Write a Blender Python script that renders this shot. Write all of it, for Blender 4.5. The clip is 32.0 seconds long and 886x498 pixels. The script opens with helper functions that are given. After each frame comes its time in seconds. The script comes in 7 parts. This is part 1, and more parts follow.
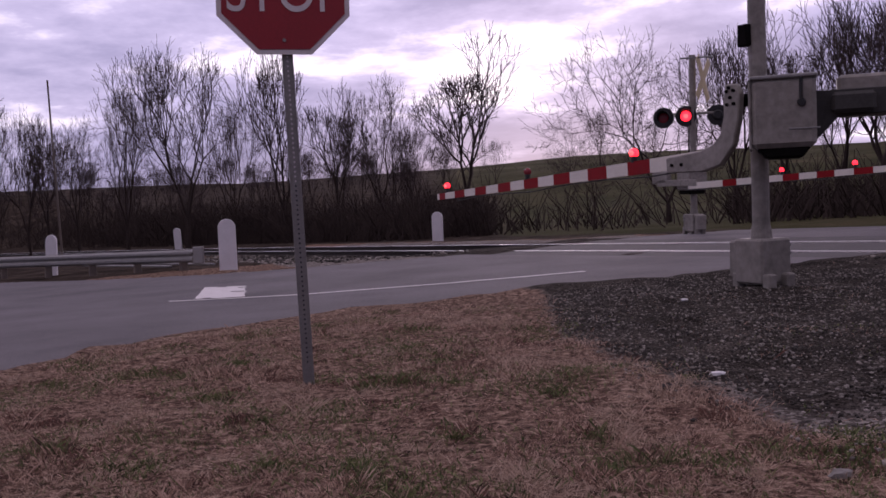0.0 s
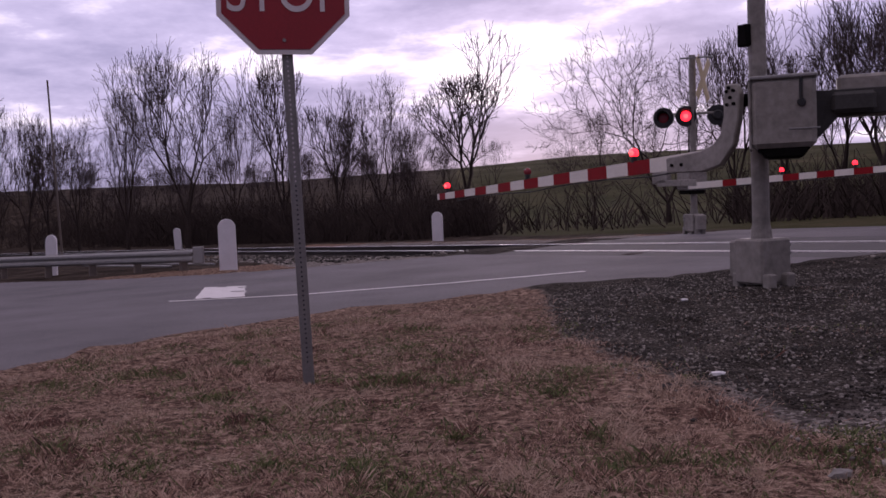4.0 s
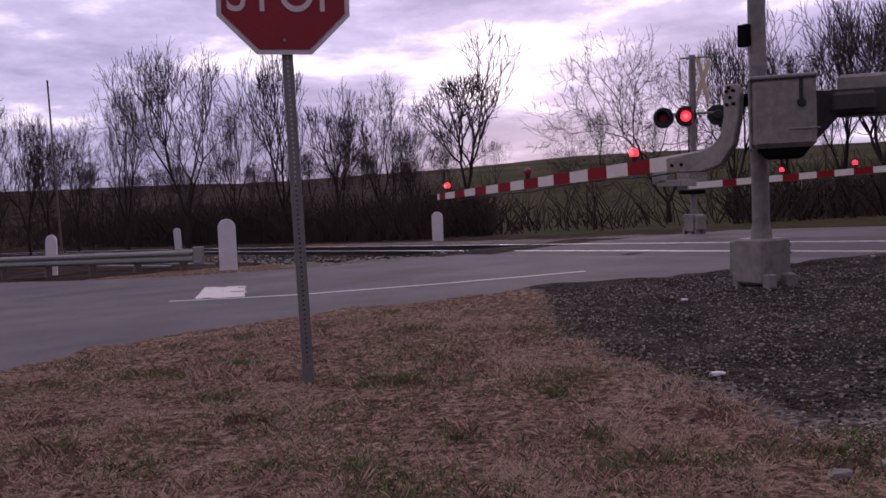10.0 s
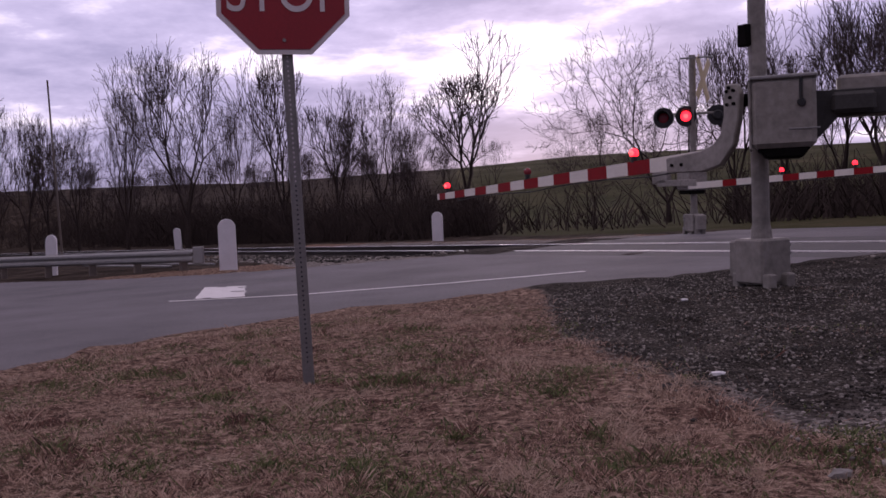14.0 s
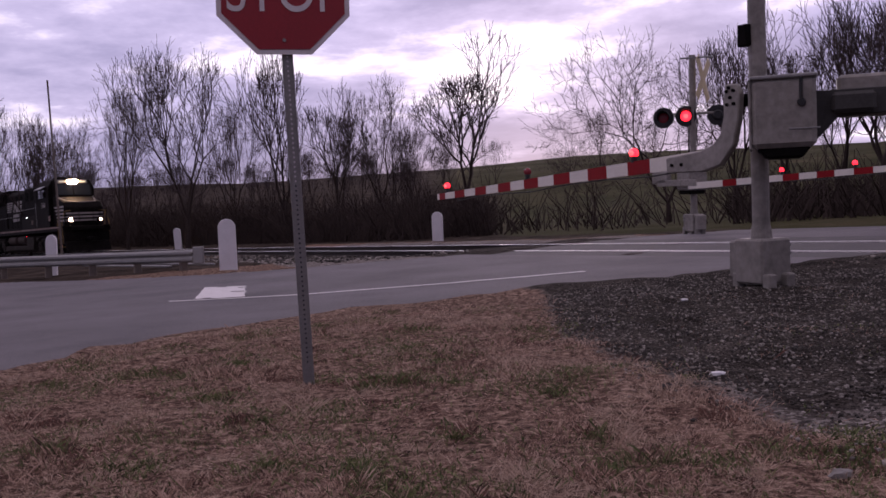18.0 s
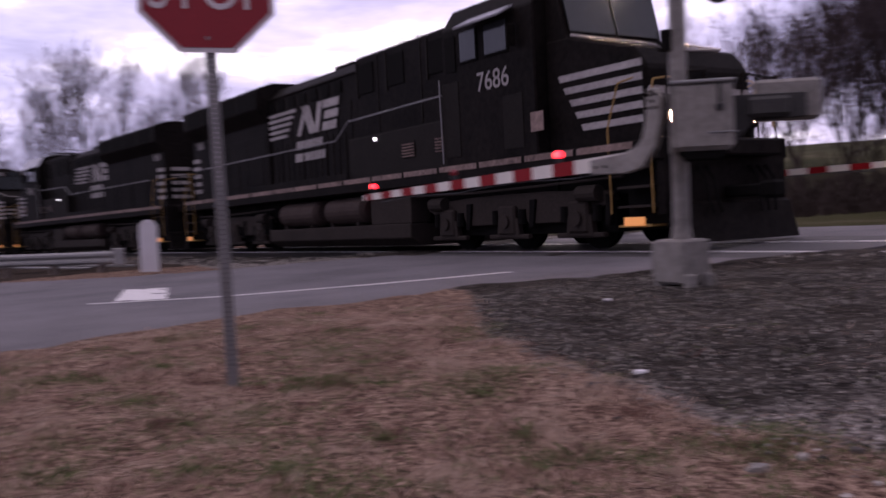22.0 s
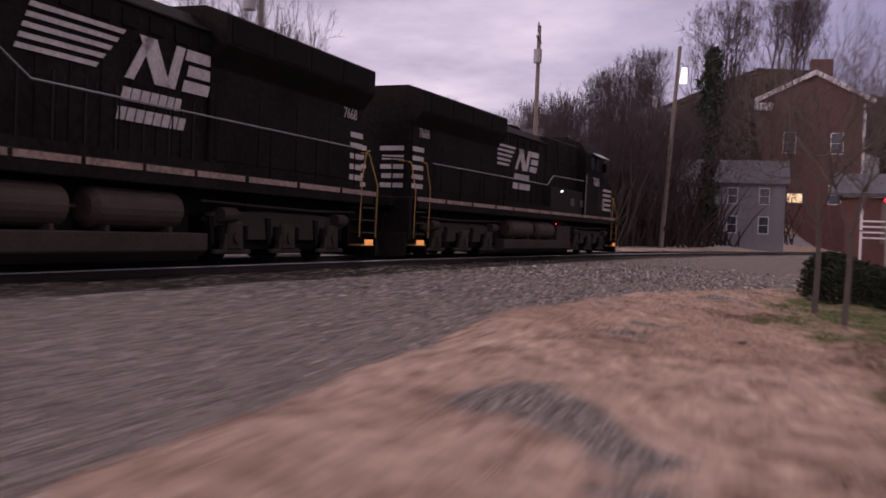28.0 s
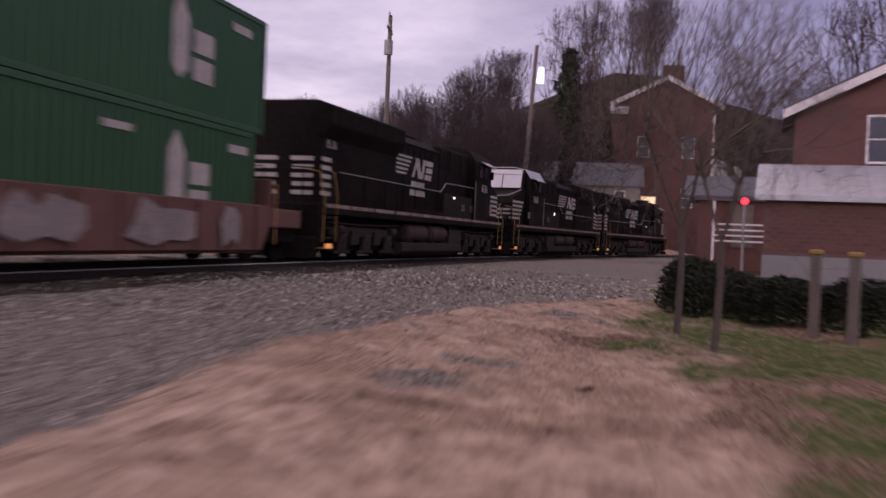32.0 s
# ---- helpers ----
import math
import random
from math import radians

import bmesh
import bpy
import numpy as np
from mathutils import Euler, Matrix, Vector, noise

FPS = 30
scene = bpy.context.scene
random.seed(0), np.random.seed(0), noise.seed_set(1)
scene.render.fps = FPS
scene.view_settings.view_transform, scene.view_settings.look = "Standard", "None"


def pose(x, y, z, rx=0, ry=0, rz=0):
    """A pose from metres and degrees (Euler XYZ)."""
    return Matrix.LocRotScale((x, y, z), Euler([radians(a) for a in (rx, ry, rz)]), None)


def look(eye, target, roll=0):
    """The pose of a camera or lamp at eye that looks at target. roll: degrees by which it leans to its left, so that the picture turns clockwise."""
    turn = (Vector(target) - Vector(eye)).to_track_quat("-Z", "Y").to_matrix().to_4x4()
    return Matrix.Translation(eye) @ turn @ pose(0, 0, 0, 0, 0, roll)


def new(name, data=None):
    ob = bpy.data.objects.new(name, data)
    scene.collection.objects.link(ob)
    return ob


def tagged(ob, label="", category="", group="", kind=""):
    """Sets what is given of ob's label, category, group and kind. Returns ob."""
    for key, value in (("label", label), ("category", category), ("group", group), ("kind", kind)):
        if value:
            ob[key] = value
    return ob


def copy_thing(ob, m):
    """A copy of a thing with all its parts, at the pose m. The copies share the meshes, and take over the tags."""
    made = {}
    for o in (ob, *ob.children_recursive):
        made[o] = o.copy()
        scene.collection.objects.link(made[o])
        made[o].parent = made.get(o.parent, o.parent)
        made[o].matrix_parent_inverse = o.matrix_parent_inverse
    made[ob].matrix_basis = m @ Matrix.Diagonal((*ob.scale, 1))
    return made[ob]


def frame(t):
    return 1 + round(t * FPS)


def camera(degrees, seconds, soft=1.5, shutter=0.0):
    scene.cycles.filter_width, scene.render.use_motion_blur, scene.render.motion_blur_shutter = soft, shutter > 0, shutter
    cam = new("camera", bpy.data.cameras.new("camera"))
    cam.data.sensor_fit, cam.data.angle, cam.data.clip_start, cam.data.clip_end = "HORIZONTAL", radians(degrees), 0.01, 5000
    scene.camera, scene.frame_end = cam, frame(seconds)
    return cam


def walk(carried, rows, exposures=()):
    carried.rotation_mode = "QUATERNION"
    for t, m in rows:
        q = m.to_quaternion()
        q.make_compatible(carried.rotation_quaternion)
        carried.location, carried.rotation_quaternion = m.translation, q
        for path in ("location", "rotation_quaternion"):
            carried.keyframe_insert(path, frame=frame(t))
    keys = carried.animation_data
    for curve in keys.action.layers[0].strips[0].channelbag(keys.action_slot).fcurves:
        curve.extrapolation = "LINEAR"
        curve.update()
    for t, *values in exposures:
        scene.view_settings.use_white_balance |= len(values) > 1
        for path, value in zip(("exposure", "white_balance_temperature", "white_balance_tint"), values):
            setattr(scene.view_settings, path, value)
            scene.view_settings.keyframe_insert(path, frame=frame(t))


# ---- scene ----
# Track plan: the line is a gentle arc; s runs along it, e is the distance from its centre line towards the camera.
PHI, RAD, DIST = 1.12619, 370.84, 11.768
CX, CY = (DIST - RAD) * math.sin(PHI), (DIST - RAD) * math.cos(PHI)


def on_track(s, e):
    a = PHI + s / RAD
    return CX + (RAD - e) * math.sin(a), CY + (RAD - e) * math.cos(a)


def heading(s):
    """Turn about z, in degrees, of a thing whose +x looks along the line."""
    return -math.degrees(PHI + s / RAD)


def track_of(x, y):
    return (math.atan2(x - CX, y - CY) - PHI) * RAD, RAD - math.hypot(x - CX, y - CY)


# ---- camera ----
cam = camera(49.71, 32.0, soft=1.6, shutter=0.5)


def view(yaw, pitch, roll, x=0.0, y=0.0, z=1.0):
    a, b = radians(yaw), radians(pitch)
    eye = Vector((x, y, z))
    return look(eye, eye + Vector((math.sin(a) * math.cos(b), math.cos(a) * math.cos(b), math.sin(b))) * 10, roll)


def beside(s, e, yaw, pitch, roll, z):
    """A view from a stand beside the line."""
    x, y = on_track(s, e)
    return view(yaw, pitch, roll, x, y, z)


walk(cam, [
    (0.0, view(0.0, -1.43, -2.84)), (21.0, view(0.0, -1.43, -2.84)), (21.5, view(-0.12, -1.34, -2.94)),
    (21.7, view(0.2, -1.35, -2.93)), (22.0, view(4.39, -1.59, -2.8)), (22.2, view(10.44, -1.6, -2.6)),
    (22.5, view(20.38, -2.12, -2.4)), (22.9, view(36.68, -2.7, -1.9)), (23.0, view(41.4, -2.95, -1.6)),
    (23.2, view(51.8, -3.3, -0.7)), (23.4, view(61.6, -3.6, 0.0)), (23.5, view(66.2, -3.6, 0.3)),
    (23.7, view(77.6, -3.4, 0.55)), (23.9, view(91.0, -2.95, 0.65)), (24.0, view(98.3, -2.72, 0.7)),
    (24.2, view(113.7, -2.25, 0.95)), (24.3, view(122.0, -2.05, 1.1)), (24.4, view(125.6, -1.93, 1.2)),
    (24.5, view(127.6, -1.85, 1.23)), (25.0, view(127.9, -1.45, 1.15)), (25.5, view(128.96, -1.25, 1.2)),
    (26.0, view(129.98, -1.13, 1.2)), (26.5, view(135.91, -0.98, 1.25)), (26.8, beside(0.6, 11.75, 138.4, -0.97, 1.35, 1.0)),
    (27.5, beside(13.0, 11.6, 141.0, -1.0, 1.8, 1.13)), (28.2, beside(27.6, 11.5, 139.0, -1.15, 2.3, 1.26)),
    (28.5, beside(29.0, 11.5, 139.2, -1.2, 2.4, 1.27)), (29.0, beside(29.6, 11.5, 143.2, -0.67, 2.4, 1.27)),
    (29.5, beside(31.0, 11.5, 144.2, -0.5, 2.4, 1.27)), (30.0, beside(32.0, 11.5, 144.8, -0.41, 2.4, 1.27)),
    (30.5, beside(32.6, 11.5, 144.9, -0.35, 2.4, 1.27)), (31.0, beside(32.8, 11.5, 145.2, -0.31, 2.4, 1.27)),
    (31.6, beside(32.6, 11.5, 145.6, -0.4, 2.4, 1.27)), (32.0, beside(28.2, 11.5, 147.5, -0.7, 2.4, 1.27)),
], exposures=[(0, 0.15, 6350, 28), (21.6, 0.15, 6350, 28), (22.0, 0.62, 6300, 26), (22.3, 0.92, 6250, 24), (23.0, 1.28, 6300, 20), (23.5, 1.36, 6500, 20), (24.1, 1.2, 6600, 19), (24.5, 0.7, 6500, 20), (25.0, 0.5, 6350, 18), (26.5, 0.58, 6350, 18), (28.5, 0.72, 7200, 29), (31.5, 0.78, 7200, 29), (32.0, 0.75, 6900, 27)])

# ---- light ----
SUN_AZ, SUN_EL = 8.0, 9.0
world = bpy.data.worlds.new("dusk_sky")
scene.world = world
world.use_nodes = True


def sky_nodes():
    nt = world.node_tree
    nt.nodes.clear()
    N, L = nt.nodes.new, nt.links.new

    def mth(op, a, b=None):
        n = N("ShaderNodeMath")
        n.operation = op
        for i, v in enumerate((a, b)):
            if v is None:
                continue
            if isinstance(v, (int, float)):
                n.inputs[i].default_value = v
            else:
                L(v, n.inputs[i])
        return n.outputs[0]

    def ramp(fac, stops):
        n = N("ShaderNodeValToRGB")
        el = n.color_ramp.elements
        el[0].position, el[0].color = stops[0][0], (*stops[0][1], 1)
        el[1].position, el[1].color = stops[-1][0], (*stops[-1][1], 1)
        for p, c in stops[1:-1]:
            e = el.new(p)
            e.color = (*c, 1)
        L(fac, n.inputs[0])
        return n.outputs[0]

    def mix(fac, a, b, kind="MIX"):
        n = N("ShaderNodeMix")
        n.data_type, n.blend_type = "RGBA", kind
        if isinstance(fac, (int, float)):
            n.inputs[0].default_value = fac
        else:
            L(fac, n.inputs[0])
        for i, v in ((6, a), (7, b)):
            if isinstance(v, tuple):
                n.inputs[i].default_value = (*v, 1)
            else:
                L(v, n.inputs[i])
        return n.outputs[2]

    sky = N("ShaderNodeTexSky")
    sky.sky_type, sky.sun_disc = "NISHITA", False
    sky.sun_elevation, sky.sun_rotation = radians(SUN_EL), radians(SUN_AZ)
    co = N("ShaderNodeTexCoord").outputs["Generated"]
    sep = N("ShaderNodeSeparateXYZ")
    L(co, sep.inputs[0])
    x, y, z = sep.outputs
    up = mth("ADD", mth("MAXIMUM", z, 0.0), 0.12)
    comb = N("ShaderNodeCombineXYZ")
    L(mth("DIVIDE", x, up), comb.inputs[0])
    L(mth("DIVIDE", y, up), comb.inputs[1])

    def cloud(scale, detail, w, rough=0.55):
        n = N("ShaderNodeTexNoise")
        n.noise_dimensions = "4D"
        n.inputs["Scale"].default_value, n.inputs["Detail"].default_value = scale, detail
        n.inputs["W"].default_value, n.inputs["Roughness"].default_value = w, rough
        L(comb.outputs[0], n.inputs["Vector"])
        return n.outputs["Fac"]

    big, small = cloud(0.45, 5.0, 2.3), cloud(1.5, 6.0, 5.1, 0.62)
    sheet = mth("ADD", mth("MULTIPLY", big, 0.62), mth("MULTIPLY", small, 0.38))
    sheet = mth("SUBTRACT", mth("MULTIPLY", sheet, 1.45), 0.24)
    # brighter gaps towards the low sun
    sx, sy = math.sin(radians(SUN_AZ)), math.cos(radians(SUN_AZ))
    toward = mth("ADD", mth("MULTIPLY", x, sx), mth("MULTIPLY", y, sy))
    sunny = mth("POWER", mth("MAXIMUM", mth("ADD", mth("MULTIPLY", toward, 0.5), 0.5), 0.0), 3.0)
    # a break in the cloud deck low over the horizon
    # wider and higher to the east of the sun
    gap = mth("SUBTRACT", 1.0, mth("MINIMUM", mth("DIVIDE", mth("ABSOLUTE", mth("SUBTRACT", mth("SUBTRACT", z, mth("MULTIPLY", mth("MAXIMUM", x, 0.0), 0.20)), 0.168)), mth("ADD", 0.046, mth("MULTIPLY", mth("MAXIMUM", x, 0.0), 0.15))), 1.0))
    sheet = mth("ADD", sheet, mth("MULTIPLY", mth("MULTIPLY", gap, sunny), 0.108))
    grey = ramp(sheet, [(0.3, (0.20, 0.195, 0.27)), (0.5, (0.40, 0.385, 0.49)), (0.7, (0.62, 0.59, 0.68))])
    lit = ramp(sheet, [(0.34, (0.29, 0.285, 0.46)), (0.49, (0.42, 0.405, 0.61)), (0.565, (0.64, 0.605, 0.83)), (0.62, (1.2, 1.14, 1.26)), (0.76, (2.0, 1.9, 1.85))])
    # an overcast deck is brighter overhead than at the horizon
    def overhead(col, base, gain):
        n = N("ShaderNodeVectorMath")
        n.operation = "SCALE"
        L(col, n.inputs[0])
        L(mth("ADD", mth("MULTIPLY", mth("MAXIMUM", z, 0.0), gain), base), n.inputs["Scale"])
        return n.outputs[0]

    clouds = mix(sunny, overhead(grey, 1.0, 0.5), overhead(lit, 0.95, 0.6))
    # lavender low over the horizon, plain grey overhead
    span = N("ShaderNodeMapRange")
    L(z, span.inputs["Value"])
    span.inputs["From Min"].default_value, span.inputs["From Max"].default_value = 0.22, 0.6
    tone = mix(span.outputs[0], (1.0, 1.0, 1.0), (1.07, 1.0, 0.83))
    clouds = mix(1.0, clouds, tone, "MULTIPLY")
    # the side away from the low sun is darker and bluer
    dusk = N("ShaderNodeMapRange")
    dusk.interpolation_type = "SMOOTHSTEP"
    L(toward, dusk.inputs["Value"])
    dusk.inputs["From Min"].default_value, dusk.inputs["From Max"].default_value = -0.62, -0.92
    clouds = mix(1.0, clouds, mix(dusk.outputs[0], (1.0, 1.0, 1.0), (0.38, 0.395, 0.53)), "MULTIPLY")
    total = mix(0.005, clouds, sky.outputs[0])
    bg, out = N("ShaderNodeBackground"), N("ShaderNodeOutputWorld")
    L(total, bg.inputs[0])
    bg.inputs[1].default_value = 0.85
    L(bg.outputs[0], out.inputs[0])


sky_nodes()
lamp = bpy.data.lights.new("sun", "SUN")
lamp.energy, lamp.angle, lamp.color = 0.5, radians(20), (1.0, 0.86, 0.80)
sun = new("sun", lamp)
sun.matrix_world = look((0, 0, 30), (-math.sin(radians(SUN_AZ)) * 50, -math.cos(radians(SUN_AZ)) * 50, 30 - 50 * math.tan(radians(SUN_EL + 4))))


# ---- materials ----
def mat(name, col, rough=0.85, metal=0.0, var=0.25, scale=3.0, fine=45.0, bump=0.2, emit=0.0, tint=None, vary=0.0, coat=0.0, spec=0.5):
    """A surface with variation at two scales: broad stains and fine grain, each with its relief."""
    m = bpy.data.materials.new(name)
    m.use_nodes = True
    nt = m.node_tree
    N, L = nt.nodes.new, nt.links.new
    b = nt.nodes["Principled BSDF"]
    co = N("ShaderNodeTexCoord")
    n1, n2 = N("ShaderNodeTexNoise"), N("ShaderNodeTexNoise")
    for n, sc, d in ((n1, scale, 5), (n2, fine, 4)):
        n.inputs["Scale"].default_value, n.inputs["Detail"].default_value = sc, d
        n.inputs["Roughness"].default_value = 0.62
        L(co.outputs["Object"], n.inputs["Vector"])
    dark = tuple(c * (1 - var) for c in col)
    lite = tuple(min(1, c * (1 + var)) for c in (tint or col))
    r = N("ShaderNodeValToRGB")
    r.color_ramp.elements[0].position, r.color_ramp.elements[1].position = 0.33, 0.68
    r.color_ramp.elements[0].color, r.color_ramp.elements[1].color = (*dark, 1), (*lite, 1)
    av = N("ShaderNodeMath")
    av.operation = "MULTIPLY_ADD"
    av.inputs[1].default_value = 0.45
    half = N("ShaderNodeMath")
    half.operation = "MULTIPLY"
    half.inputs[1].default_value = 0.55
    L(n2.outputs["Fac"], half.inputs[0])
    L(n1.outputs["Fac"], av.inputs[0])
    L(half.outputs[0], av.inputs[2])
    L(av.outputs[0], r.inputs[0])
    colour = r.outputs[0]
    if vary:
        info, hs, mr = N("ShaderNodeObjectInfo"), N("ShaderNodeHueSaturation"), N("ShaderNodeMapRange")
        L(info.outputs["Random"], mr.inputs["Value"])
        mr.inputs["To Min"].default_value, mr.inputs["To Max"].default_value = 1 - vary, 1 + vary
        L(mr.outputs[0], hs.inputs["Value"])
        L(colour, hs.inputs["Color"])
        colour = hs.outputs[0]
    L(colour, b.inputs["Base Color"])
    b.inputs["Roughness"].default_value, b.inputs["Metallic"].default_value = rough, metal
    b.inputs["Coat Weight"].default_value = coat
    b.inputs["Specular IOR Level"].default_value = spec
    if bump:
        bp = N("ShaderNodeBump")
        bp.inputs["Strength"].default_value, bp.inputs["Distance"].default_value = bump, 0.02
        L(n2.outputs["Fac"], bp.inputs["Height"])
        L(bp.outputs[0], b.inputs["Normal"])
    if emit:
        L(colour, b.inputs["Emission Color"])
        b.inputs["Emission Strength"].default_value = emit
    return m


def glow(name, col, strength):
    m = mat(name, col, 0.4, 0, 0.02, bump=0)
    b = m.node_tree.nodes["Principled BSDF"]
    b.inputs["Emission Color"].default_value = (*col, 1)
    b.inputs["Emission Strength"].default_value = strength
    return m


def island_mat(name, lo, hi, rough=0.9, mid=None):
    """Loose pieces in one mesh: each piece its own shade."""
    m = mat(name, hi, rough, 0, 0.2)
    nt = m.node_tree
    g, r = nt.nodes.new("ShaderNodeNewGeometry"), nt.nodes.new("ShaderNodeValToRGB")
    r.color_ramp.elements[0].color, r.color_ramp.elements[1].color = (*lo, 1), (*hi, 1)
    if mid:
        r.color_ramp.elements.new(0.6).color = (*mid, 1)
    nt.links.new(g.outputs["Random Per Island"], r.inputs[0])
    nt.links.new(r.outputs[0], nt.nodes["Principled BSDF"].inputs["Base Color"])
    return m


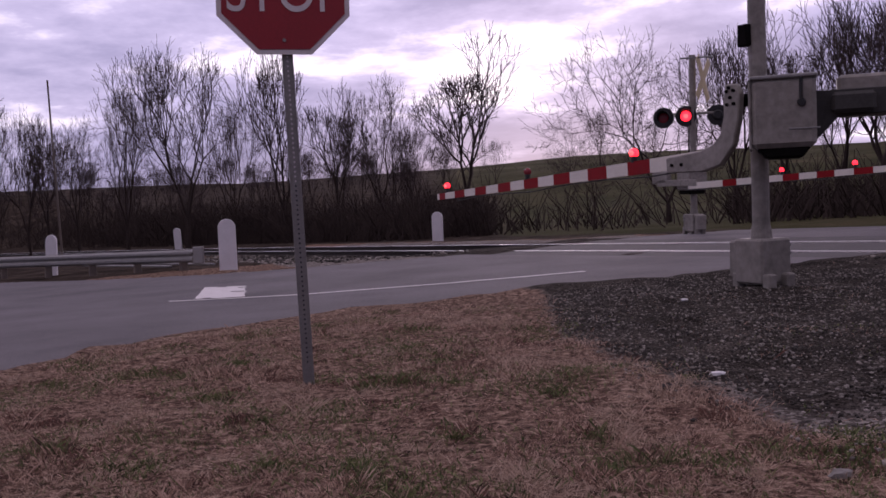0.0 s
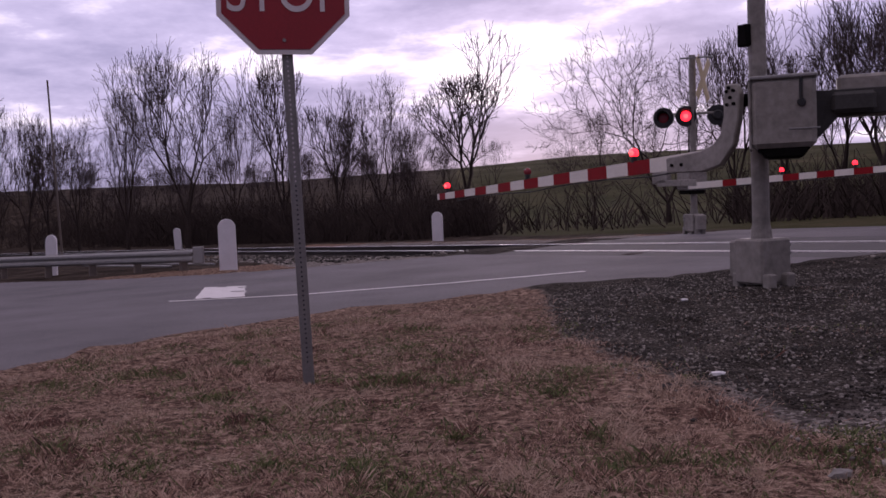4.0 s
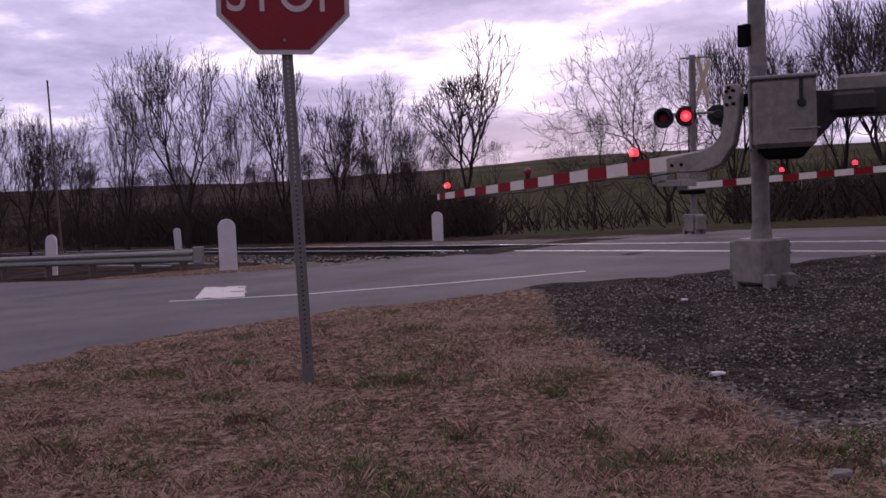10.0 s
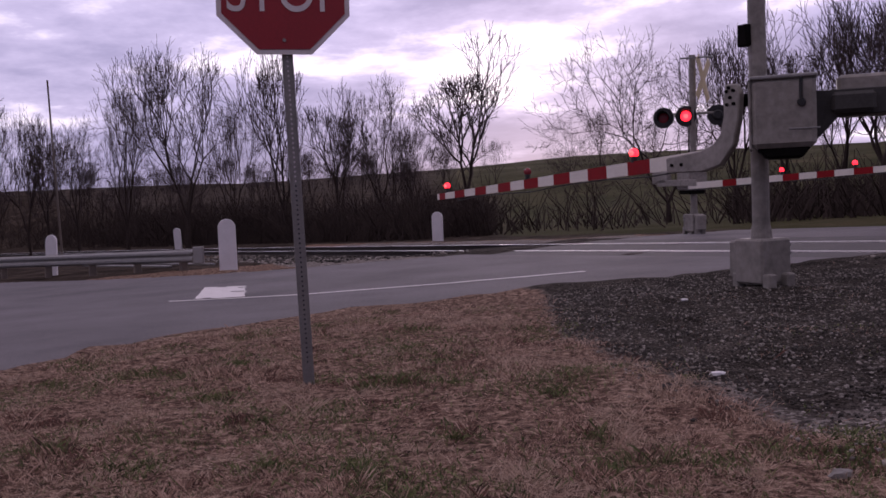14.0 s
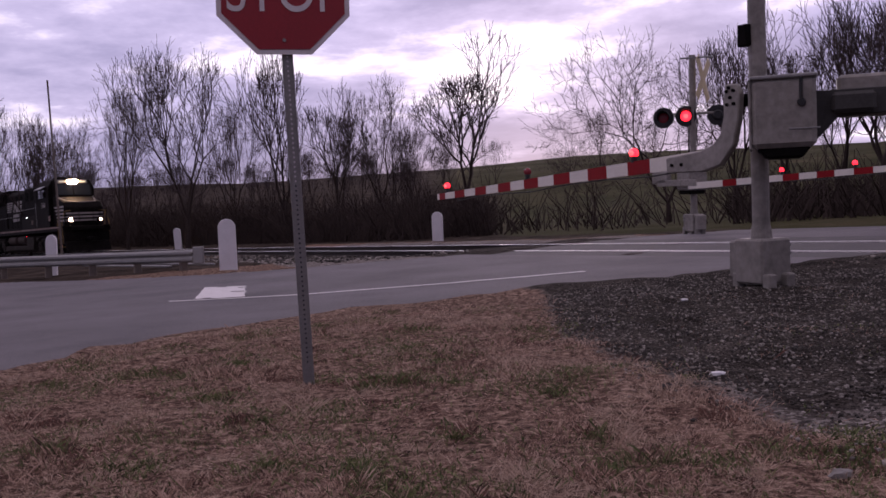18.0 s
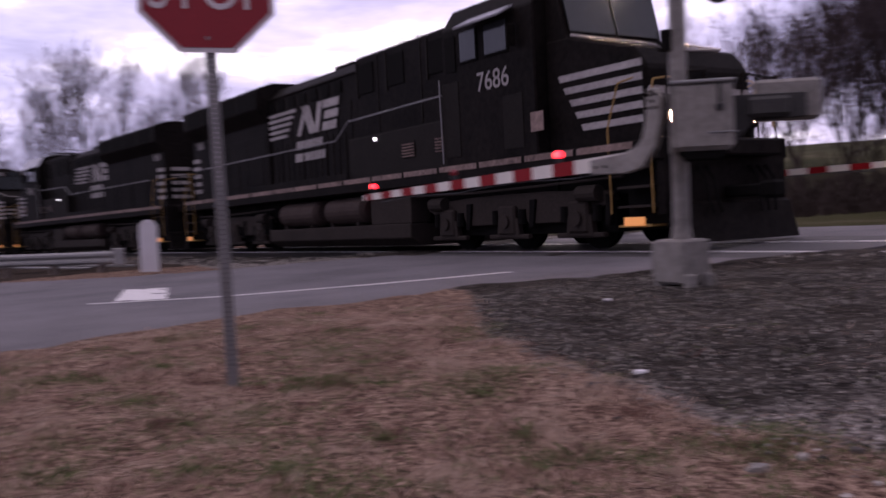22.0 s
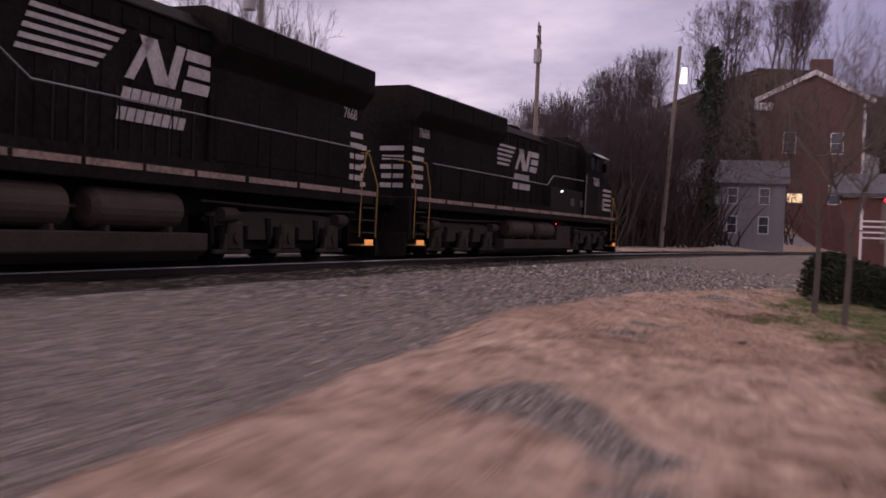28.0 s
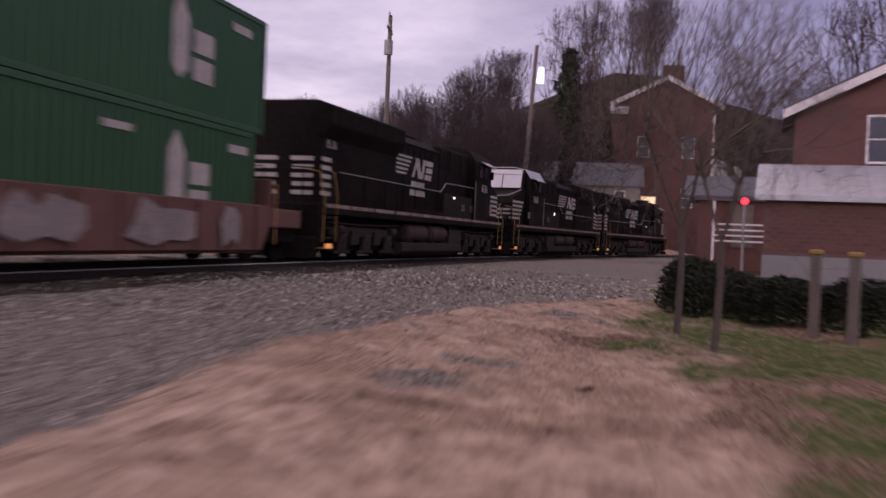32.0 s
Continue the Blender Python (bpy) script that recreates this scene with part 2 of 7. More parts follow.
M = {
    "asphalt": mat("asphalt", (0.118, 0.112, 0.122), 0.85, 0, 0.34, 0.55, 75, 0.35, tint=(0.168, 0.16, 0.174), spec=0.18),
    "far_road": mat("pale_asphalt", (0.30, 0.29, 0.30), 0.9, 0, 0.2, 0.4, 50, 0.2),
    "line": mat("worn_road_paint", (0.76, 0.74, 0.75), 0.8, 0, 0.2, 6, 90, 0.3),
    "galv": mat("galvanised_steel", (0.27, 0.265, 0.27), 0.5, 0.45, 0.2, 5, 60, 0.12),
    "alu": mat("weathered_aluminium_paint", (0.205, 0.19, 0.176), 0.6, 0.1, 0.22, 2.6, 14, 0.05, tint=(0.27, 0.25, 0.235)),
    "sign_red": mat("sign_red", (0.26, 0.012, 0.022), 0.5, 0, 0.12, 4, 60, 0.03),
    "sign_white": mat("sign_white", (0.62, 0.58, 0.62), 0.5, 0, 0.08, 4, 60, 0.03),
    "arm_red": mat("arm_red", (0.24, 0.006, 0.010), 0.6, 0, 0.15, 4, 60, 0.03, spec=0.15),
    "arm_white": mat("arm_white", (0.70, 0.66, 0.61), 0.5, 0, 0.12, 4, 60, 0.03),
    "lamp_on": glow("red_lamp_lit", (1.0, 0.02, 0.03), 3.2),
    "lamp_core": glow("red_lamp_core", (1.0, 0.06, 0.055), 3.6),
    "lamp_off": mat("red_lamp_dark", (0.22, 0.02, 0.03), 0.25, 0, 0.1, bump=0),
    "black": mat("black_hood_paint", (0.015, 0.015, 0.018), 0.6, 0, 0.3, 4, 50, 0.1),
    "buck": mat("yellowed_crossbuck", (0.66, 0.56, 0.36), 0.5, 0, 0.15, 4, 60, 0.03),
    "post": mat("white_painted_concrete", (0.70, 0.68, 0.72), 0.8, 0, 0.12, 4, 60, 0.15),
    "rail": mat("rail_side_rust", (0.022, 0.016, 0.014), 0.7, 0.3, 0.3, 6, 60, 0.2),
    # polished head; the sky's glint on it is put into the near-white colour
    "rail_top": mat("polished_rail_head_glint", (0.86, 0.84, 0.86), 0.4, 0.3, 0.1, 5, 60, 0.02),
    "tie": mat("creosoted_tie", (0.045, 0.038, 0.036), 0.95, 0, 0.35, 3, 40, 0.5, vary=0.3),
    "plank": mat("crossing_rubber_panel", (0.075, 0.07, 0.075), 0.85, 0, 0.25, 2, 40, 0.2),
    "wood": mat("weathered_pole_wood", (0.16, 0.13, 0.115), 0.95, 0, 0.3, 2, 30, 0.4),
    "bark": mat("bare_bark", (0.052, 0.040, 0.037), 0.95, 0, 0.3, 3, 30, 0.4, spec=0.02),
    "bark_far": mat("far_twigs", (0.07, 0.054, 0.056), 0.95, 0, 0.25, 1, 10, 0.2, spec=0.0),
    "bark_pale": mat("young_bark", (0.10, 0.08, 0.072), 0.95, 0, 0.25, 6, 40, 0.3),
    "needle": mat("conifer_needles", (0.03, 0.045, 0.03), 0.9, 0, 0.4, 2, 20, 0.5),
    "ivy": mat("ivy_leaves", (0.025, 0.035, 0.02), 0.8, 0, 0.4, 4, 20, 0.5),
    "hedge": island_mat("hedge_leaves", (0.006, 0.010, 0.005), (0.022, 0.030, 0.015)),
    "loco": mat("loco_black_paint", (0.0048, 0.0043, 0.0043), 0.6, 0, 0.45, 0.7, 9, 0.06, tint=(0.0125, 0.0100, 0.0092), spec=0.05),
    "loco_dust": mat("loco_dusty_panel", (0.013, 0.0105, 0.0095), 0.75, 0, 0.45, 0.9, 25, 0.1, spec=0.15),
    "loco_under": mat("loco_grimy_underframe", (0.030, 0.0235, 0.021), 0.85, 0, 0.45, 1.2, 30, 0.25, spec=0.2),
    "reservoir": mat("dusty_brown_tank", (0.048, 0.034, 0.031), 0.8, 0, 0.4, 1.4, 30, 0.15, spec=0.2),
    "dark_steel": mat("dark_painted_steel", (0.04, 0.038, 0.038), 0.7, 0, 0.3, 3, 40, 0.15),
    # near-black: shade under, between and inside parts is put into the colour
    "deep": mat("grimy_steel_painted_shade", (0.005, 0.0045, 0.0045), 0.95, 0, 0.3, 2, 30, 0.2, spec=0.15),
    "loco_white": mat("loco_white_paint", (0.36, 0.33, 0.33), 0.6, 0, 0.38, 1.6, 14, 0.05),
    "strip": mat("dirty_reflective_strip", (0.13, 0.08, 0.07), 0.7, 0, 0.5, 1.1, 14, 0.05, tint=(0.24, 0.17, 0.15)),
    "yellow": mat("yellow_handrail", (0.32, 0.19, 0.05), 0.6, 0, 0.2, 4, 30, 0.05),
    "glass": mat("dark_cab_glass", (0.03, 0.035, 0.04), 0.08, 0, 0.1, bump=0),
    "silver": mat("silver_and_pane_glare", (0.42, 0.42, 0.46), 0.4, 0.3, 0.1, bump=0.02),
    "head": glow("headlight_lit", (1.0, 0.72, 0.42), 160.0),
    "ditch": glow("ditch_light_lit", (1.0, 0.62, 0.36), 60.0),
    "board_lamp": glow("number_board_lit", (1.0, 0.86, 0.62), 0.55),
    "walk_lamp": glow("walkway_lamp_lit", (1.0, 0.98, 0.95), 4.0),
    "step_lamp": glow("step_lamp_lit", (1.0, 0.42, 0.12), 0.24),
    "orange_sign": mat("orange_sign_sheeting", (0.85, 0.27, 0.07), 0.5, 0, 0.08, 4, 60, 0.02),
    "siding": mat("beige_siding", (0.70, 0.63, 0.56), 0.8, 0, 0.08, 2, 20, 0.05),
    "siding_white": mat("white_clapboard", (0.50, 0.475, 0.47), 0.8, 0, 0.15, 2, 20, 0.05),
    "roof_dark": mat("slate_shingles", (0.085, 0.085, 0.10), 0.9, 0, 0.25, 2, 15, 0.3),
    "roof_red": mat("red_metal_roof", (0.10, 0.052, 0.048), 0.8, 0, 0.25, 1, 15, 0.1),
    "roof_grey": mat("pale_metal_roof", (0.42, 0.42, 0.46), 0.55, 0.2, 0.2, 2, 15, 0.1),
    "brick": mat("red_brick", (0.125, 0.057, 0.05), 0.9, 0, 0.25, 1.2, 25, 0.3, vary=0.15),
    "mortar": mat("brick_mortar", (0.13, 0.08, 0.075), 0.95, 0, 0.2, 2, 30, 0.3),
    "clad": mat("weathered_clapboard", (0.21, 0.20, 0.21), 0.7, 0, 0.12, 1.5, 20, 0.05),
    "trim": mat("white_trim", (0.66, 0.63, 0.65), 0.7, 0, 0.1, 3, 30, 0.05),
    "pane": mat("window_glass", (0.05, 0.055, 0.07), 0.06, 0, 0.1, bump=0),
    "warm": glow("lit_porch", (1.0, 0.50, 0.18), 1.6),
    "lit_window": glow("lit_window", (1.0, 0.72, 0.40), 0.7),
    "street_glow": glow("street_lamp_lit", (0.95, 0.97, 1.0), 0.9),
    "green_box": mat("green_container_paint", (0.014, 0.075, 0.032), 0.5, 0, 0.2, 0.7, 20, 0.05),
    "well": mat("rusty_well_car", (0.11, 0.05, 0.042), 0.85, 0, 0.4, 0.8, 18, 0.2),
    "well_pale": mat("faded_graffiti_patch", (0.21, 0.18, 0.18), 0.85, 0, 0.5, 1.5, 18, 0.1),
    "paper": mat("crumpled_paper", (0.85, 0.84, 0.86), 0.7, 0, 0.1, 8, 60, 0.3),
    "stones": island_mat("ballast_stone", (0.06, 0.052, 0.048), (0.56, 0.51, 0.475), 0.9, (0.16, 0.14, 0.13)),
    "dark_stones": island_mat("dark_ballast", (0.017, 0.015, 0.0135), (0.36, 0.33, 0.30), 0.9, (0.078, 0.068, 0.061)),
    "straw": island_mat("straw_blades", (0.265, 0.185, 0.14), (0.70, 0.535, 0.425), 0.9),
    "dry": island_mat("dry_grass_blades", (0.055, 0.027, 0.021), (0.80, 0.59, 0.47), 0.9, (0.41, 0.265, 0.205)),
    "rust": island_mat("rust_brown_weeds", (0.03, 0.014, 0.012), (0.20, 0.09, 0.07), 0.9),
    "green": island_mat("green_blades", (0.04, 0.055, 0.018), (0.19, 0.22, 0.085), 0.9),
    "clod": mat("dark_clod", (0.04, 0.032, 0.032), 0.95, 0, 0.3, 8, 40, 0.5),
}


# ---- mesh helpers ----
def part(name, bm, material, parent=None, label="", pos=None):
    me = bpy.data.meshes.new(name)
    bm.to_mesh(me)
    bm.free()
    me.materials.append(material)
    ob = new(name, me)
    if parent is not None:
        ob.parent = parent
    if pos is not None:
        ob.matrix_basis = pos
    if label:
        tagged(ob, label)
    return ob


def raw(name, verts, faces, material, parent=None, smooth=False):
    me = bpy.data.meshes.new(name)
    me.from_pydata(verts, [], faces)
    me.materials.append(material)
    if smooth:
        me.polygons.foreach_set("use_smooth", [True] * len(me.polygons))
    ob = new(name, me)
    if parent is not None:
        ob.parent = parent
    return ob


def thing(name, m, label, category, group=""):
    ob = new(name)
    ob.empty_display_size = 0.2
    ob.matrix_basis = m
    return tagged(ob, label, category, group)


def box(bm, x0, y0, z0, x1, y1, z1, bevel=0.0, m=None):
    r = bmesh.ops.create_cube(bm, size=1.0, matrix=Matrix.LocRotScale(((x0 + x1) / 2, (y0 + y1) / 2, (z0 + z1) / 2), None, (abs(x1 - x0), abs(y1 - y0), abs(z1 - z0))))
    vs = r["verts"]
    if bevel:
        es = list({e for v in vs for e in v.link_edges})
        r2 = bmesh.ops.bevel(bm, geom=es, offset=bevel, segments=1, affect="EDGES", profile=0.5)
        vs = list({v for f in r2["faces"] for v in f.verts} | {v for v in vs if v.is_valid})
    if m is not None:
        bmesh.ops.transform(bm, matrix=m, verts=[v for v in vs if v.is_valid])
    return bm


def bx(x0, y0, z0, x1, y1, z1, bevel=0.0, m=None):
    return box(bmesh.new(), x0, y0, z0, x1, y1, z1, bevel, m)


def cyl(bm, p, q, r, r2=None, n=12, caps=True):
    p, q = Vector(p), Vector(q)
    d = q - p
    rot = d.to_track_quat("Z", "Y").to_matrix().to_4x4()
    bmesh.ops.create_cone(bm, cap_ends=caps, segments=n, radius1=r, radius2=r if r2 is None else r2, depth=d.length, matrix=Matrix.Translation((p + q) / 2) @ rot)
    return bm


def rod(p, q, r, r2=None, n=12):
    return cyl(bmesh.new(), p, q, r, r2, n)


def pipe(points, r, n=8):
    bm = bmesh.new()
    for a, b in zip(points, points[1:]):
        cyl(bm, a, b, r, n=n)
    return bm


def prism(outline, axis, a, b, bevel=0.0):
    """A flat outline drawn out along one axis from a to b. outline: pairs in the two other axes, in order."""
    bm = bmesh.new()
    put = {"x": lambda u, v, w: (w, u, v), "y": lambda u, v, w: (u, w, v), "z": lambda u, v, w: (u, v, w)}[axis]
    lo = [bm.verts.new(put(u, v, a)) for u, v in outline]
    hi = [bm.verts.new(put(u, v, b)) for u, v in outline]
    n = len(outline)
    bm.faces.new(lo)
    bm.faces.new(hi)
    for i in range(n):
        bm.faces.new((lo[i], lo[(i + 1) % n], hi[(i + 1) % n], hi[i]))
    bmesh.ops.recalc_face_normals(bm, faces=bm.faces)
    if bevel:
        bmesh.ops.bevel(bm, geom=bm.edges[:], offset=bevel, segments=1, affect="EDGES")
    return bm


def lettering(word, size, m, material, parent, name="letter", depth=0.004):
    cu = bpy.data.curves.new(name, "FONT")
    cu.body, cu.size, cu.align_x, cu.align_y, cu.extrude = word, size, "CENTER", "CENTER", depth
    tmp = bpy.data.objects.new(name, cu)
    scene.collection.objects.link(tmp)
    dg = bpy.context.evaluated_depsgraph_get()
    me = bpy.data.meshes.new_from_object(tmp.evaluated_get(dg))
    bpy.data.objects.remove(tmp)
    bpy.data.curves.remove(cu)
    me.materials.clear()
    me.materials.append(material)
    ob = new(name, me)
    ob.parent, ob.matrix_basis = parent, m
    return ob


# ---- terrain ----
def fbm(x, y, sc, seed=0.0):
    return noise.fractal(Vector((x * sc + seed, y * sc - seed, seed)), 1.0, 2.0, 4)


def smooth(a, b, v):
    t = min(1, max(0, (v - a) / (b - a)))
    return t * t * (3 - 2 * t)


PROFILE_E = [-60, -30, -8, -3, -1.7, 1.7, 2.6, 3.8, 6, 9.5, 12, 16, 25, 60]
PROFILE_Z = [1.2, 0.7, 0.45, 0.42, 0.24, 0.2, 0.16, 0.26, 0.22, 0.12, 0.07, -0.07, -0.3, -0.5]
ROAD_E = [-60, -3, 1.6, 4.9, 5.7, 7.1, 8.2, 9.3, 10.5, 11.7, 13.0, 16, 25, 60]
ROAD_NEAR = [-8.0, -8.3, -8.4, -8.7, -9.3, -9.1, -9.5, -9.2, -8.95, -7.8, -6.9, -6.3, -5, -4]
ROAD_FAR = [-20, -19, -18.6, -19.4, -19.6, -20.7, -22.2, -24.4, -27.4, -30, -33, -39, -55, -110]
ROAD_ZE = [-60, -30, -8, -3, -0.8, 0.8, 3.5, 6, 9.5, 12, 16, 25, 60]
ROAD_Z = [1.2, 0.7, 0.5, 0.48, 0.40, 0.355, 0.31, 0.25, 0.13, 0.08, 0.0, -0.1, -0.3]


def road_z(e):
    return float(np.interp(e, ROAD_ZE, ROAD_Z))


def on_road(s, e, margin=0.0):
    return float(np.interp(e, ROAD_E, ROAD_FAR)) - margin < s < float(np.interp(e, ROAD_E, ROAD_NEAR)) + margin


def gravel_edge(s):
    """How far from the track the ballast reaches."""
    return float(np.interp(s, [-60, -24, -20, -9, -6, -3, 2, 6, 12, 20, 26, 33, 37, 40, 45, 48, 52, 90], [4.0, 4.5, 5.5, 6.3, 8.0, 8.9, 9.0, 8.7, 8.8, 9.2, 9.0, 8.5, 8.1, 8.4, 9.2, 10.2, 11.3, 12]))


def ground_z(x, y):
    s, e = track_of(x, y)
    z = float(np.interp(e, PROFILE_E, PROFILE_Z))
    if on_road(s, e, -0.25):
        z = road_z(e) - 0.06
    elif abs(s + 14) < 16 and abs(e) < 40:
        edge = min(abs(s - float(np.interp(e, ROAD_E, ROAD_NEAR))), abs(s - float(np.interp(e, ROAD_E, ROAD_FAR))))
        w = 1 - smooth(1.0, 4.0, edge)
        z = z * (1 - w) + (road_z(e) + 0.012) * w
    d = math.hypot(x, y)
    if d < 70:
        z += 0.035 * fbm(x, y, 0.5, 3.1) + 0.026 * fbm(x, y, 1.7, 7.7)
    # grassy bank beside the ballast
    b = e - gravel_edge(s)
    if s > 0 and d < 60:
        z += 0.17 * smooth(-0.3, 0.5, b) * (1 - smooth(1.2, 3.2, b)) * (0.6 + 0.9 * fbm(x, y, 0.7, 1.7))
    if s > 1 and e > gravel_edge(s) - 0.5 and d < 62:
        z += 0.085 * smooth(1, 4, s) * smooth(-0.5, 0.6, b) * (fbm(x * 0.6 + y * 0.2, y * 0.6 - x * 0.3, 1.5, 2.9) + 0.5 * fbm(x, y, 3.2, 6.2))
    # hills
    if d > 40:
        az = math.degrees(math.atan2(x, y))
        hill = float(np.interp(az, [-180, -90, -30, -12, 0, 8, 30, 60, 100, 130, 146, 151, 157, 180], [6, 10, 10, 9.5, 11, 12, 10, 12, 10, 11, 11, 22, 30, 26]))
        rise = smooth(112, 195, d) if az > 112 else smooth(55, 190, d)
        rise *= smooth(5, 16, -e) if az < 0 else smooth(6, 20, abs(e))
        z += hill * rise * (1 + 0.12 * fbm(x, y, 0.012, 4.4))
        z += 25 * smooth(300, 1500, d)
    return z


def axis_steps(lo, hi, step, far):
    inner = list(np.arange(lo, hi + 1e-6, step))
    out_hi, out_lo, d = [], [], step
    while (out_hi[-1] if out_hi else hi) < far:
        d *= 1.10
        out_hi.append((out_hi[-1] if out_hi else hi) + d)
    d = step
    while (out_lo[-1] if out_lo else lo) > -far:
        d *= 1.10
        out_lo.append((out_lo[-1] if out_lo else lo) - d)
    return out_lo[::-1] + inner + out_hi


def ground_material():
    m = mat("ground_soil_and_grass", (0.17, 0.11, 0.09), 0.95, 0, 0.35, 1.2, 40, 0.6, spec=0.02)
    nt = m.node_tree
    N, L = nt.nodes.new, nt.links.new
    b = nt.nodes["Principled BSDF"]
    co = N("ShaderNodeTexCoord").outputs["Object"]

    def nz(scale, detail=5, rough=0.65):
        n = N("ShaderNodeTexNoise")
        n.inputs["Scale"].default_value, n.inputs["Detail"].default_value, n.inputs["Roughness"].default_value = scale, detail, rough
        L(co, n.inputs["Vector"])
        return n.outputs["Fac"]

    def ramp(fac, *stops):
        r = N("ShaderNodeValToRGB")
        el = r.color_ramp.elements
        el[0].position, el[0].color = stops[0][0], (*stops[0][1], 1)
        el[1].position, el[1].color = stops[-1][0], (*stops[-1][1], 1)
        for p, c in stops[1:-1]:
            el.new(p).color = (*c, 1)
        L(fac, r.inputs[0])
        return r.outputs[0]

    def attr(name):
        a = N("ShaderNodeAttribute")
        a.attribute_name = name
        return a.outputs["Fac"]

    def mix(f, a, c):
        n = N("ShaderNodeMix")
        n.data_type = "RGBA"
        L(f, n.inputs[0])
        L(a, n.inputs[6])
        L(c, n.inputs[7])
        return n.outputs[2]

    def edge(name, sharp=0.12):
        """A zone whose border is frayed by noise."""
        s = N("ShaderNodeMath")
        s.operation = "ADD"
        k = N("ShaderNodeMath")
        k.operation = "MULTIPLY_ADD"
        k.inputs[1].default_value, k.inputs[2].default_value = 0.9, -0.45
        L(nz(2.6, 6, 0.7), k.inputs[0])
        L(attr(name), s.inputs[0])
        L(k.outputs[0], s.inputs[1])
        r = N("ShaderNodeMapRange")
        r.inputs["From Min"].default_value, r.inputs["From Max"].default_value = 0.5 - sharp, 0.5 + sharp
        L(s.outputs[0], r.inputs["Value"])
        return r.outputs[0]

    dry = ramp(nz(19, 8, 0.8), (0.40, (0.026, 0.017, 0.013)), (0.5, (0.155, 0.098, 0.075)), (0.62, (0.46, 0.33, 0.255)))
    straw = ramp(nz(5, 7, 0.75), (0.3, (0.14, 0.096, 0.072)), (0.48, (0.40, 0.288, 0.226)), (0.7, (0.625, 0.475, 0.385)))
    # darker brown patches between the mats of straw
    worn = ramp(nz(1.7, 5, 0.65), (0.34, (1.0, 1.0, 1.0)), (0.46, (0.0, 0.0, 0.0)))
    straw = mix(worn, straw, ramp(nz(7, 6, 0.75), (0.35, (0.08, 0.052, 0.040)), (0.65, (0.33, 0.225, 0.17))))
    green = ramp(nz(9, 6, 0.7), (0.3, (0.035, 0.06, 0.018)), (0.5, (0.075, 0.098, 0.038)), (0.64, (0.20, 0.165, 0.105)))
    field = ramp(nz(0.12, 6, 0.7), (0.35, (0.032, 0.036, 0.015)), (0.55, (0.056, 0.054, 0.026)), (0.72, (0.095, 0.077, 0.048)))
    vor = N("ShaderNodeTexVoronoi")
    vor.inputs["Scale"].default_value = 42
    L(co, vor.inputs["Vector"])
    gravel = ramp(vor.outputs["Color"], (0.1, (0.05, 0.043, 0.040)), (0.5, (0.155, 0.136, 0.126)), (0.95, (0.42, 0.385, 0.36)))
    grit = N("ShaderNodeTexVoronoi")
    grit.inputs["Scale"].default_value = 75
    L(co, grit.inputs["Vector"])
    soot = ramp(nz(2.2, 6, 0.75), (0.36, (0.25, 0.24, 0.24)), (0.62, (1.0, 1.0, 1.0)))
    cinder_shade = ramp(grit.outputs["Color"], (0.15, (0.008, 0.007, 0.006)), (0.55, (0.068, 0.058, 0.052)), (0.85, (0.15, 0.132, 0.118)), (0.98, (0.36, 0.33, 0.305)))
    dim = N("ShaderNodeMix")
    dim.data_type, dim.blend_type = "RGBA", "MULTIPLY"
    dim.inputs[0].default_value = 1.0
    L(cinder_shade, dim.inputs[6])
    L(soot, dim.inputs[7])
    cinder_shade = dim.outputs[2]
    leaf = ramp(nz(0.7, 8, 0.8), (0.36, (0.012, 0.009, 0.008)), (0.5, (0.042, 0.032, 0.026)), (0.66, (0.105, 0.082, 0.066)))
    c = mix(edge("straw"), dry, straw)
    c = mix(edge("green"), c, green)
    c = mix(edge("wood"), c, leaf)
    c = mix(edge("field", 0.3), c, field)
    c = mix(edge("gravel"), c, gravel)
    c = mix(edge("cinder_shade"), c, cinder_shade)
    L(c, b.inputs["Base Color"])
    bp = [n for n in nt.nodes if n.bl_idname == "ShaderNodeBump"][0]
    bp.inputs["Distance"].default_value = 0.035
    L(nz(26, 6, 0.75), bp.inputs["Height"])
    return m


